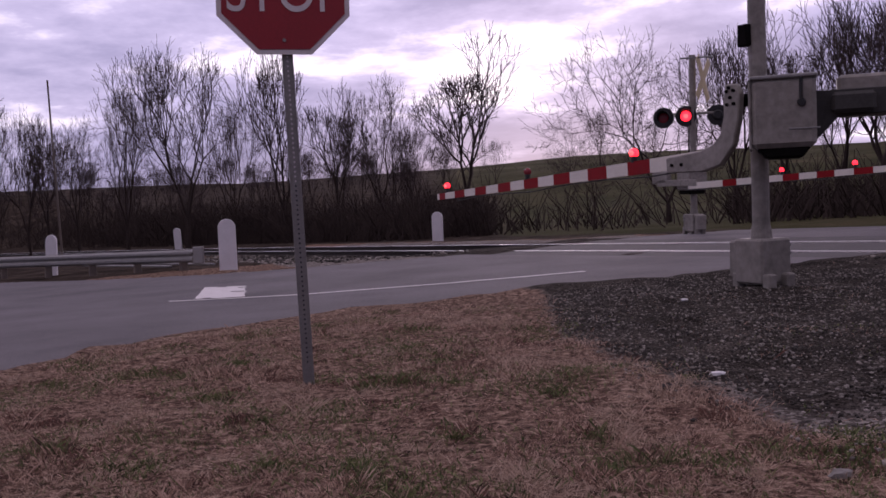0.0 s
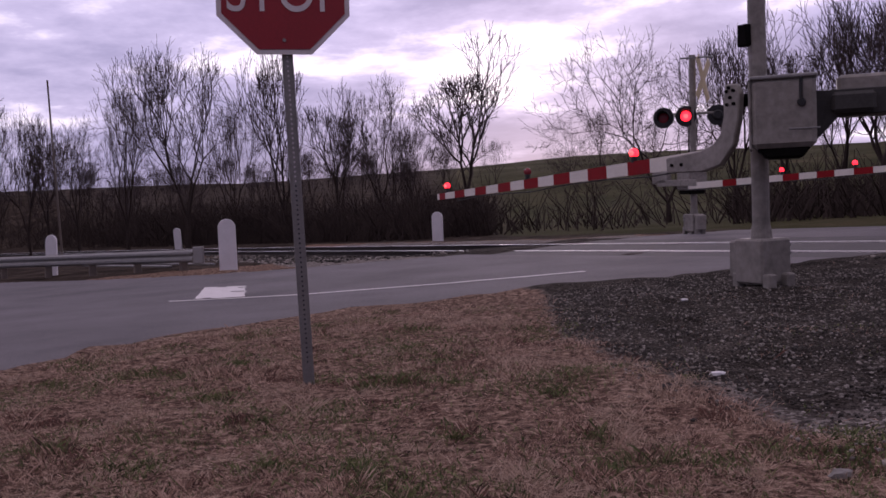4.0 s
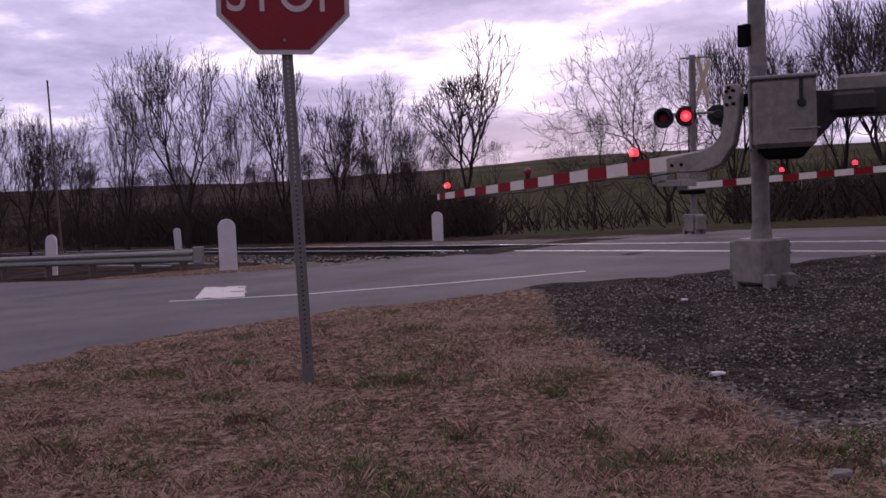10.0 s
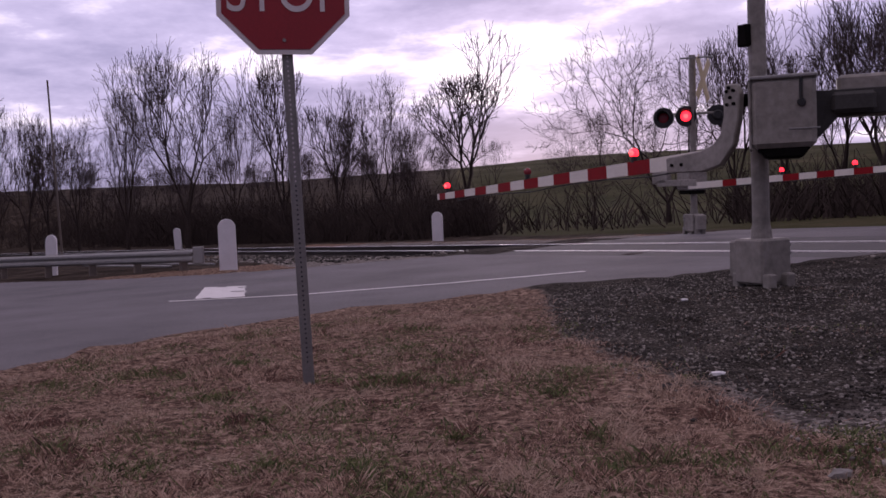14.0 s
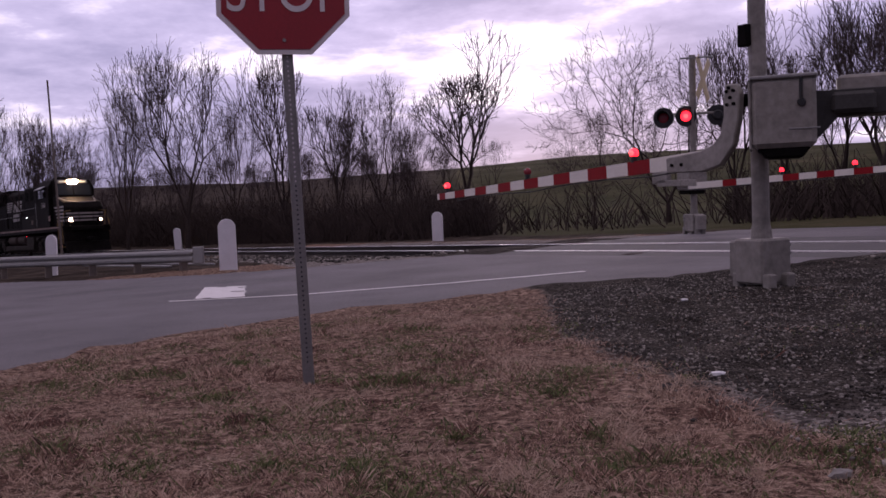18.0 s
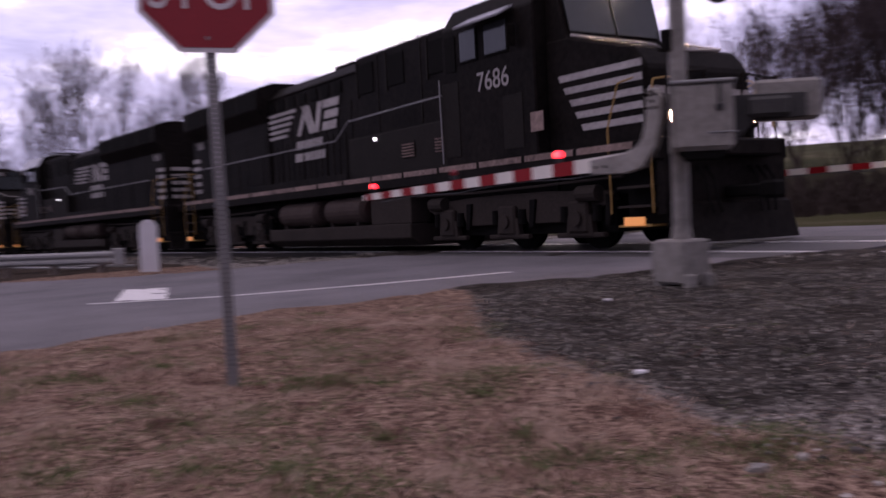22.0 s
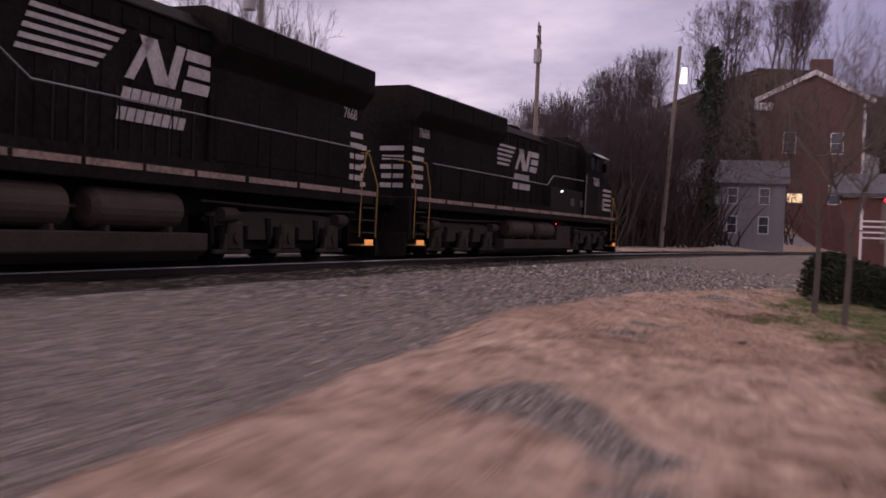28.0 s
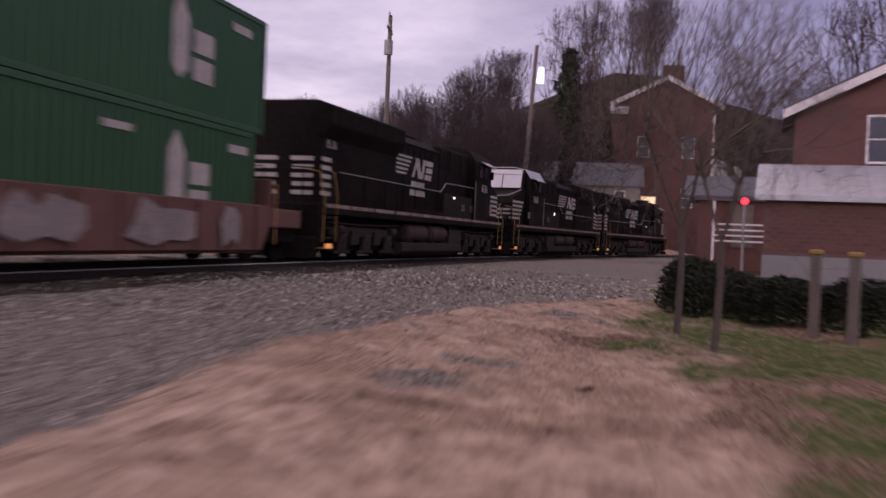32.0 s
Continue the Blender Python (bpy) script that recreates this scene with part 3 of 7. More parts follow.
def zones(x, y):
    s, e = track_of(x, y)
    d = math.hypot(x, y)
    near_cross = 1 - smooth(-4.8, -0.9, s)
    grav = 1 - smooth(-0.35, 0.35, e - gravel_edge(s)) if e > 0 else 1 - smooth(3.0, 4.0, -e)
    # two bare patches in the bank
    for ps, pe, ra, rb in ((5.0, 9.95, 1.6, 0.5), (10.0, 10.35, 1.2, 0.5), (35.6, 9.8, 0.9, 0.42)):
        grav = max(grav, 0.85 * (1 - smooth(0.2, 1.5, math.hypot((s - ps) / ra, (e - pe) / rb) + 0.55 * fbm(x, y, 1.6, 5.5))))
    if s > 2 and -0.4 < e - gravel_edge(s) < 2.4:
        grav = max(grav, 0.7 * smooth(0.16, 0.42, fbm(x, y, 0.55, 12.4)))
    cinder_shade = grav * near_cross if -10 < s and e > 1 else 0.0
    # strip along the rails: the train's shade painted in with the cinder colour
    cinder_shade = max(cinder_shade, 1 - smooth(2.3, 2.9, abs(e)))
    if s < -20:
        keep = 1 - smooth(30, 42, -s)
        grav, cinder_shade = grav * keep, cinder_shade * keep
    straw = smooth(-3.5, 0.5, s) * (1 - smooth(11.8, 13.2, e)) * min(1.0, 0.72 + 0.55 * fbm(x, y, 0.8, 6.1))
    if e < -2:
        straw = (1.0 - smooth(30, 60, -e)) * smooth(-16, -4, s)
    green = smooth(11.0, 12.3, e - 0.6 * smooth(16, 27, s) + 1.3 * smooth(35, 40, s)) * smooth(2.5, 5, s)
    green = max(green, 0.42 * (1 - smooth(3, 7, d)) * (1 - smooth(-5, 0, s)))
    green *= min(1.0, 0.78 + 0.7 * fbm(x, y, 0.6, 8.8))
    if e < -14:
        green = max(green, 0.5 * smooth(14, 22, -e))
    field = smooth(75, 120, d) * smooth(-3, 4, math.degrees(math.atan2(x, y)))
    field *= 1 - smooth(20, 45, abs(math.degrees(math.atan2(x, y)) - 12))
    wood = smooth(2.8, 5, -e) * (1 - smooth(-20, -12, s)) * (1 - field)
    if d > 60:
        wood = max(wood, (1 - field) * smooth(60, 90, d) * (0.8 if -e > 30 or abs(e) > 9 and math.degrees(math.atan2(x, y)) > 140 else 0.3))
    if e > 3 and s < -24:
        wood = 0.7
    if d > 42 and math.degrees(math.atan2(x, y)) < 1:
        wood = 1.0
    # rough dark meadow beyond the crossing
    az = math.degrees(math.atan2(x, y))
    field = max(field, smooth(5, 9, -e) * smooth(2, 5, az) * (1 - smooth(30, 40, az)))
    return dict(gravel=grav, cinder_shade=cinder_shade, straw=straw, green=green, field=field, wood=wood)


def build_ground():
    xs = axis_steps(-12.0, 21.0, 0.25, 2400)
    ys = axis_steps(-46.0, 24.0, 0.25, 2400)
    verts = [(x, y, ground_z(x, y)) for y in ys for x in xs]
    w = len(xs)
    faces = [(j * w + i, j * w + i + 1, (j + 1) * w + i + 1, (j + 1) * w + i) for j in range(len(ys) - 1) for i in range(w - 1)]
    ob = raw("ground", verts, faces, ground_material(), smooth=True)
    z = [zones(v[0], v[1]) for v in verts]
    for key in z[0]:
        a = ob.data.attributes.new(key, "FLOAT", "POINT")
        a.data.foreach_set("value", [q[key] for q in z])
    tagged(ob, "dry brown winter grass, cinders and grey ballast beside a railway", "ground", kind="structure")


def strip_mesh(name, es, near, far, zof, lift, material, label, n=14):
    verts, faces = [], []
    for e in es:
        a, b = near(e), far(e)
        for i in range(n + 1):
            s = a + (b - a) * i / n
            x, y = on_track(s, e)
            verts.append((x, y, zof(e) + lift))
    w = n + 1
    for j in range(len(es) - 1):
        for i in range(n):
            faces.append((j * w + i, j * w + i + 1, (j + 1) * w + i + 1, (j + 1) * w + i))
    ob = raw(name, verts, faces, material, smooth=True)
    return tagged(ob, label, "road", kind="structure")


def lerp_near(e):
    return float(np.interp(e, ROAD_E, ROAD_NEAR)) + 0.12 * math.sin(e * 3.1) + 0.07 * math.sin(e * 7.3)


def lerp_far(e):
    return float(np.interp(e, ROAD_E, ROAD_FAR))


def build_roads():
    es = list(np.arange(1.9, 14, 0.4)) + list(np.arange(14, 60, 2.0))
    strip_mesh("road", es, lerp_near, lerp_far, road_z, 0.0, M["asphalt"], "worn grey asphalt road running up to the level crossing")
    es = list(np.arange(-6.5, -1.7, 0.4))
    strip_mesh("road_beyond", es, lerp_near, lerp_far, road_z, 0.0, M["asphalt"], "grey asphalt on the far side of the rails")
    # the road that runs along the far side of the line
    verts, faces = [], []
    ss = list(np.arange(-3, 60, 1.0)) + list(np.arange(60, 260, 5.0))
    for s in ss:
        for e in (-6.5, -9, -11.5, -13.5):
            x, y = on_track(s, e)
            verts.append((x, y, ground_z(x, y) + 0.05))
    for j in range(len(ss) - 1):
        for i in range(3):
            faces.append((j * 4 + i, j * 4 + i + 1, (j + 1) * 4 + i + 1, (j + 1) * 4 + i))
    tagged(raw("road_along", verts, faces, M["far_road"], smooth=True), "pale asphalt lane running along the railway", "road", kind="structure")
    # edge line and the worn patch of white paint
    pts = [(12.0, -16.0), (9.3, -13.8), (8.6, -13.0), (7.93, -12.32), (6.2, -11.31), (5.2, -11.0), (4.41, -10.81)]
    es = np.linspace(9.3, 4.45, 26)
    pe, ps = [p[0] for p in pts][::-1], [p[1] for p in pts][::-1]
    verts, faces = [], []
    for i, e in enumerate(es):
        s = float(np.interp(e, pe, ps))
        for ds in (-0.075, 0.075):
            x, y = on_track(s + ds, e)
            verts.append((x, y, road_z(e) + 0.006))
        if i:
            faces.append((2 * i - 2, 2 * i - 1, 2 * i + 1, 2 * i))
    tagged(raw("edge_line", verts, faces, M["line"]), "thin worn white edge line painted on the asphalt", "road marking", kind="structure")
    quad = [(9.0, -13.65), (8.25, -16.1), (7.78, -15.35), (8.45, -13.05)]
    rng = random.Random(4)
    verts, faces = [], []
    n, k = 16, 6
    for i in range(n + 1):
        for j in range(k + 1):
            u, v = i / n, j / k
            e = (quad[0][0] * (1 - u) + quad[1][0] * u) * (1 - v) + (quad[3][0] * (1 - u) + quad[2][0] * u) * v
            s = (quad[0][1] * (1 - u) + quad[1][1] * u) * (1 - v) + (quad[3][1] * (1 - u) + quad[2][1] * u) * v
            e += rng.uniform(-0.02, 0.02)
            x, y = on_track(s + rng.uniform(-0.03, 0.03), e)
            verts.append((x, y, road_z(e) + 0.007))
    for i in range(n):
        for j in range(k):
            if rng.random() > 0.07:
                a = i * (k + 1) + j
                faces.append((a, a + 1, a + k + 2, a + k + 1))
    tagged(raw("stop_bar", verts, faces, M["line"]), "worn flaking white stop bar painted on the road", "road marking", kind="structure")


# ---- railway ----
NEAR_Z, FAR_Z = 0.36, 0.43


def build_track():
    prof = [(-0.07, -0.17), (0.07, -0.17), (0.07, -0.155), (0.012, -0.135), (0.012, -0.045), (0.036, -0.035), (0.036, -0.006), (-0.036, -0.006), (-0.036, -0.035), (-0.012, -0.045), (-0.012, -0.135), (-0.07, -0.155)]
    ss = np.concatenate([np.arange(-140, -30, 4.0), np.arange(-30, 60, 2.0), np.arange(60, 200, 4.0)])
    for e0, z0, nm in ((0.75, NEAR_Z, "near"), (-0.75, FAR_Z, "far")):
        verts, faces = [], []
        n = len(prof)
        for s in ss:
            for u, v in prof:
                x, y = on_track(s, e0 + u)
                verts.append((x, y, z0 + v))
        for j in range(len(ss) - 1):
            for i in range(n):
                faces.append((j * n + i, (j + 1) * n + i, (j + 1) * n + (i + 1) % n, j * n + (i + 1) % n))
        rail = raw("rail", verts, faces, M["rail"])
        tagged(rail, "rusty steel rail with a polished running head", "rail", "rails of the line", "structure")
        verts, faces = [], []
        for j, s in enumerate(ss):
            # lip on the camera side thickens the painted glint
            for u, v in ((-0.034, -0.004), (-0.026, 0.0), (0.030, 0.0), (0.038, -0.016)):
                x, y = on_track(s, e0 + u)
                verts.append((x, y, z0 + v))
            if j:
                for i in range(3):
                    faces.append((4 * j - 4 + i, 4 * j - 3 + i, 4 * j + 1 + i, 4 * j + i))
        raw("rail_head", verts, faces, M["rail_top"], rail)
    # rubber and asphalt panels between and beside the rails at the crossing
    for e0, e1 in ((1.88, 0.84), (0.66, -0.66), (-0.84, -1.72)):
        for i in range(5):
            s0, s1 = -18.6 + i * 2.05, -18.6 + i * 2.05 + 2.03
            bm = bmesh.new()
            top = []
            for s, e in ((s0, e0), (s1, e0), (s1, e1), (s0, e1)):
                x, y = on_track(s, e)
                z = NEAR_Z + (FAR_Z - NEAR_Z) * (0.75 - e) / 1.5 - 0.012
                top.append((bm.verts.new((x, y, z)), bm.verts.new((x, y, z - 0.12))))
            bm.faces.new([t[0] for t in top])
            for a, b in zip(top, top[1:] + top[:1]):
                bm.faces.new((a[0], a[1], b[1], b[0]))
            bmesh.ops.recalc_face_normals(bm, faces=bm.faces)
            tagged(part("crossing_panel", bm, M["plank"]), "worn dark panel set flush between the rails", "crossing panel", "panels of the level crossing", "structure")


def build_ties():
    bed = new("tie_bed")
    tagged(bed, "dark creosoted wooden ties under the rails", "ties", kind="structure")
    me = bpy.data.meshes.new("tie")
    bm = bx(-0.115, -1.3, -0.18, 0.115, 1.3, 0.0, 0.012)
    bm.to_mesh(me)
    bm.free()
    me.materials.append(M["tie"])
    rng = random.Random(9)
    s = -75.0
    count = 0
    while count < 295 and s < 110:
        if not -18.8 < s < -8.2:
            x, y = on_track(s, rng.uniform(-0.05, 0.05))
            ob = new("tie", me)
            ob.parent = bed
            ob.matrix_basis = pose(x, y, 0.225, math.degrees(math.atan2(FAR_Z - NEAR_Z, 1.5)), 0, heading(s) + rng.uniform(-0.8, 0.8))
            count += 1
        s += 0.52 if -50 < s < 50 else 0.9


# ---- crossing furniture ----
def octagon(r):
    return [(r / math.cos(math.pi / 8) * math.cos(math.pi / 8 + i * math.pi / 4), r / math.cos(math.pi / 8) * math.sin(math.pi / 8 + i * math.pi / 4)) for i in range(8)]


def stop_sign():
    x, y = -0.825, 5.60
    # the post leans a little; the panel looks at the camera
    t = thing("stop_sign", pose(x, y, ground_z(x, y) - 0.03, 0, -0.75, 8.6), "red octagonal stop sign on a perforated steel post in dry grass", "sign")
    post = part("post", bx(-0.027, -0.004, -0.3, 0.027, 0.004, 2.75, 0.001), M["galv"], t, "perforated galvanised post")
    bm = bmesh.new()
    for sx in (-1, 1):
        box(bm, sx * 0.027, -0.022, -0.3, sx * 0.033, 0.004, 2.75)
    part("flange", bm, M["galv"], post)
    # holes are solid plugs, coloured dark low down and sky-bright above
    for i in range(66):
        z = 0.16 + i * 0.0279
        part("hole", prism([(0.006 * math.cos(a * math.pi / 3), z + 0.006 * math.sin(a * math.pi / 3)) for a in range(6)], "y", -0.0065, 0.0065), M["pane"] if z < 1.2 else M["sign_white"], post)
    c = 2.335
    turn = pose(0, -0.03, c, 0, 2.0, 0)
    panel = part("panel", prism(octagon(0.381), "y", 0, 0.004), M["sign_white"], t, "octagonal panel with a white border", turn)
    part("red_face", prism(octagon(0.352), "y", -0.004, 0.0), M["sign_red"], panel)
    lettering("STOP", 0.365, pose(0, -0.006, -0.024, 90, 0, 0) @ Matrix.Diagonal((0.76, 1, 1, 1)), M["sign_white"], panel, "letters", 0.002)
    for z in (-0.30, 0.30):
        part("bolt", prism([(0.011 * math.cos(a * math.pi / 4), z + 0.011 * math.sin(a * math.pi / 4)) for a in range(8)], "y", -0.012, 0.004), M["galv"], panel)


def flasher(parent, m, lit, front=True):
    """A round crossing lamp: backing disc, hood, lens."""
    d = part("backboard", cyl(bmesh.new(), (0, 0, 0), (0.015, 0, 0), 0.25, n=20), M["black"], parent, "", m)
    part("lamp_housing", rod((0, 0, 0), (-0.16, 0, 0), 0.13, 0.09, 16), M["black"], d)
    bm = bmesh.new()
    n = 16
    for i in range(n):
        a0, a1 = math.pi * (-0.15 + 1.3 * i / n), math.pi * (-0.15 + 1.3 * (i + 1) / n)
        f = 0.26
        vs = [bm.verts.new((x, 0.165 * math.cos(a), 0.165 * math.sin(a))) for x, a in ((0.01, a0), (0.01, a1), (0.01 + f * (0.5 + 0.5 * math.sin(a1)), a1), (0.01 + f * (0.5 + 0.5 * math.sin(a0)), a0))]
        bm.faces.new(vs)
    bmesh.ops.remove_doubles(bm, verts=bm.verts, dist=1e-4)
    r = bmesh.ops.solidify(bm, geom=bm.faces[:], thickness=0.006)
    part("hood", bm, M["black"], d)
    bm = bmesh.new()
    bmesh.ops.create_uvsphere(bm, u_segments=16, v_segments=8, radius=0.125, matrix=Matrix.Translation((0.015, 0, 0)) @ Matrix.Diagonal((0.25, 1, 1, 1)))
    part("lens", bm, M["lamp_on"] if lit else M["lamp_off"], d, "lit red lens" if lit else "dark red lens")
    if lit:
        bm = bmesh.new()
        bmesh.ops.create_uvsphere(bm, u_segments=12, v_segments=6, radius=0.06, matrix=Matrix.Translation((0.04, 0, 0)) @ Matrix.Diagonal((0.25, 1, 1, 1)))
        part("bulb", bm, M["lamp_core"], d)
    return d




def gate_arm(parent, origin, length, lamps, first):
    """The striped arm in its own space: +x runs out along it. lamps: (distance, lit)."""
    arm = part("arm", prism([(0.0, -0.075), (length, -0.05), (length, 0.05), (0.0, 0.075)], "y", -0.02, 0.02), M["arm_white"], parent, "white boom with red stripes", origin)
    x, i = first, 0
    while x < length - 0.15:
        w = min(0.45, length - 0.12 - x)
        hw = lambda u: 0.0765 - 0.025 * u / length
        part("red_stripe", prism([(x, -hw(x)), (x + w, -hw(x + w)), (x + w, hw(x + w)), (x, hw(x))], "y", -0.0225, 0.0225), M["arm_red"], arm)
        x += 0.92
        i += 1
    for d, lit in lamps:
        lamp_ = part("arm_lamp", rod((d, 0, 0.06), (d, 0, 0.13), 0.035, n=10), M["black"], arm)
        bm = bmesh.new()
        bmesh.ops.create_uvsphere(bm, u_segments=12, v_segments=8, radius=0.052, matrix=Matrix.Translation((d, 0, 0.165)))
        part("lens", bm, M["lamp_on"] if lit else M["lamp_off"], lamp_)
        if lit:
            bm = bmesh.new()
            bmesh.ops.create_uvsphere(bm, u_segments=10, v_segments=6, radius=0.03, matrix=Matrix.Translation((d - 0.015, 0.034, 0.165)))
            part("bulb", bm, M["lamp_core"], lamp_)
    v, f = [], []
    tube(v, f, [Vector((0.1 + i * length / 8, -0.026, -0.09 - 0.02 * math.sin(i * 1.9))) for i in range(8)], [0.008] * 8, 5)
    raw("cable", v, f, M["black"], arm)
    return arm


def crossing_signal(name, m, label, near):
    """Mast, mechanism and boom. Local +x: along the boom; +y: away from the rails' side of the box."""
    t = thing(name, m, label, "crossing signal", "crossing signals")
    H = 4.4 if near else 4.25
    part("mast", rod((0, 0, 0.3), (0, 0, H), 0.080, n=18), M["alu"], t, "grey steel mast")
    base = part("junction_base", bx(-0.17, -0.2, 0.02, 0.2, 0.16, 0.44, 0.02), M["alu"], t, "cast base box")
    for i, (x0, y0) in enumerate(((0.22, -0.1), (0.22, 0.08), (-0.2, -0.12), (-0.2, 0.1))):
        part("foot", bx(x0 - 0.05, y0 - 0.05, -0.06, x0 + 0.05, y0 + 0.05, 0.12, 0.015), M["alu"], base)
    for z in (0.08, 0.3, 0.38):
        part("bolt", rod((-0.12, -0.205, z), (-0.12, -0.225, z), 0.022, n=8), M["galv"], base)
    part("side_cover", bx(0.2, -0.16, 0.06, 0.32, 0.12, 0.42, 0.02), M["alu"], base)
    part("collar", rod((0, 0, 0.44), (0, 0, 0.56), 0.1, 0.085, 16), M["alu"], base)
    return t, H


def near_gate():
    x, y, z, az = 2.97, 8.93, 0.29, -24.5
    # local +x runs along the boom, away over the road
    t, H = crossing_signal("crossing_gate", pose(x, y, z, 0, -1.4, 90 - az), "grey railway crossing gate with a lowered striped boom and red lamps", True)
    turn = pose(0, 0, 0, 0, 0, -133)
    # the case sits on the road side of the mast: in its own space +x along its front, -y out of the front
    mech = part("mechanism_box", bx(-0.06, -0.56, 1.25, 0.475, -0.11, 1.86, 0.04), M["alu"], t, "weathered grey mechanism case", turn)
    part("lid", bx(-0.075, -0.575, 1.845, 0.49, -0.1, 1.88, 0.01), M["galv"], mech)
    part("hinge_strip", bx(-0.085, -0.54, 1.24, -0.06, -0.13, 1.84, 0.01), M["alu"], mech)
    part("latch", bx(0.335, -0.58, 1.66, 0.365, -0.56, 1.85, 0.008), M["black"], mech)
    part("padlock", rod((0.352, -0.56, 1.63), (0.352, -0.6, 1.63), 0.038, 0.03, 12), M["black"], mech)
    part("rib", bx(0.25, -0.568, 1.40, 0.5, -0.56, 1.415, 0.003), M["galv"], mech)
    part("underside", prism([(-0.03, 1.255), (0.43, 1.255), (0.36, 1.16), (0.06, 1.16)], "y", -0.52, -0.12, 0.02), M["deep"], mech)
    # curved cast bracket from the shaft down to the boom
    pts = [(-0.02, 1.78), (0.0, 1.55), (0.06, 1.36), (0.20, 1.235), (0.42, 1.185), (0.95, 1.17)]
    bm = bmesh.new()
    outer, inner = [], []
    for i, (u, w) in enumerate(pts):
        a, b = pts[max(i - 1, 0)], pts[min(i + 1, len(pts) - 1)]
        d = Vector((b[0] - a[0], b[1] - a[1])).normalized()
        h = (0.105, 0.10, 0.105, 0.11, 0.10, 0.075)[i]
        outer.append((u + d.y * h, w - d.x * h))
        inner.append((u - d.y * h, w + d.x * h))
    br = part("boom_bracket", prism([(-0.07, 1.86)] + outer + inner[::-1] + [(0.06, 1.87)], "y", 0.27, 0.34, 0.012), M["alu"], t, "curved cast bracket")
    for du, dw in ((-0.06, 1.80), (0.03, 1.80), (-0.015, 1.74), (-0.06, 1.68), (0.03, 1.68), (0.0, 1.83), (0.7, 1.17), (0.85, 1.17)):
        part("bolt", rod((du, 0.335, dw), (du, 0.36, dw), 0.016, n=8), M["deep"], br)
    part("shaft", rod((-0.02, -0.2, 1.72), (-0.02, 0.28, 1.72), 0.06, n=14), M["deep"], t)
    # counterweight arm and plates behind the case
    cw = part("counterweight_arm", prism([(0.4, 1.28), (0.46, 1.29), (0.66, 1.5), (1.1, 1.52), (1.1, 1.74), (0.4, 1.74)], "y", -0.34, -0.28, 0.008), M["dark_steel"], t, "dark counterweight arm", turn)
    part("counterweight", bx(0.66, -0.28, 1.50, 1.24, -0.12, 1.87, 0.03), M["alu"], cw, "grey counterweight plates")
    part("counterweight", bx(0.60, -0.44, 1.53, 0.96, -0.34, 1.71, 0.03), M["dark_steel"], cw)
    gate_arm(t, pose(0.42, 0.305, 1.215, 0, 1.6, -5.25), 7.78, ((1.27, True), (4.05, False), (7.3, True)), 0.93)
    part("mast_box", bx(-0.01, 0.05, 2.22, 0.11, 0.14, 2.42, 0.01), M["deep"], t)
    # crossarm with flashers above
    part("crossarm", rod((-0.02, -0.72, 3.0), (-0.02, 0.72, 3.0), 0.03, n=10), M["alu"], t, "lamp crossarm")
    for dy in (-0.62, 0.62):
        for sx, rz in ((1, 0), (-1, 180)):
            flasher(t, pose(0.12 * sx - 0.02, dy, 2.98, 0, 0, rz), False)
    crossbuck(t, 3.7)


def crossbuck(t, z):
    for i, a in enumerate((35, -35)):
        b = part("crossbuck_blade", bx(-0.6, -0.004, -0.11, 0.6, 0.004, 0.11, 0.002), M["arm_white"], t, "white crossbuck blade", pose(0.12 + i * 0.012, 0, z, 0, 0, 90) @ pose(0, 0, 0, 0, a, 0))
        part("letter_bar", bx(-0.5, -0.007, -0.045, -0.1, 0.007, 0.045), M["black"], b)
        part("letter_bar", bx(0.1, -0.007, -0.045, 0.5, 0.007, 0.045), M["black"], b)


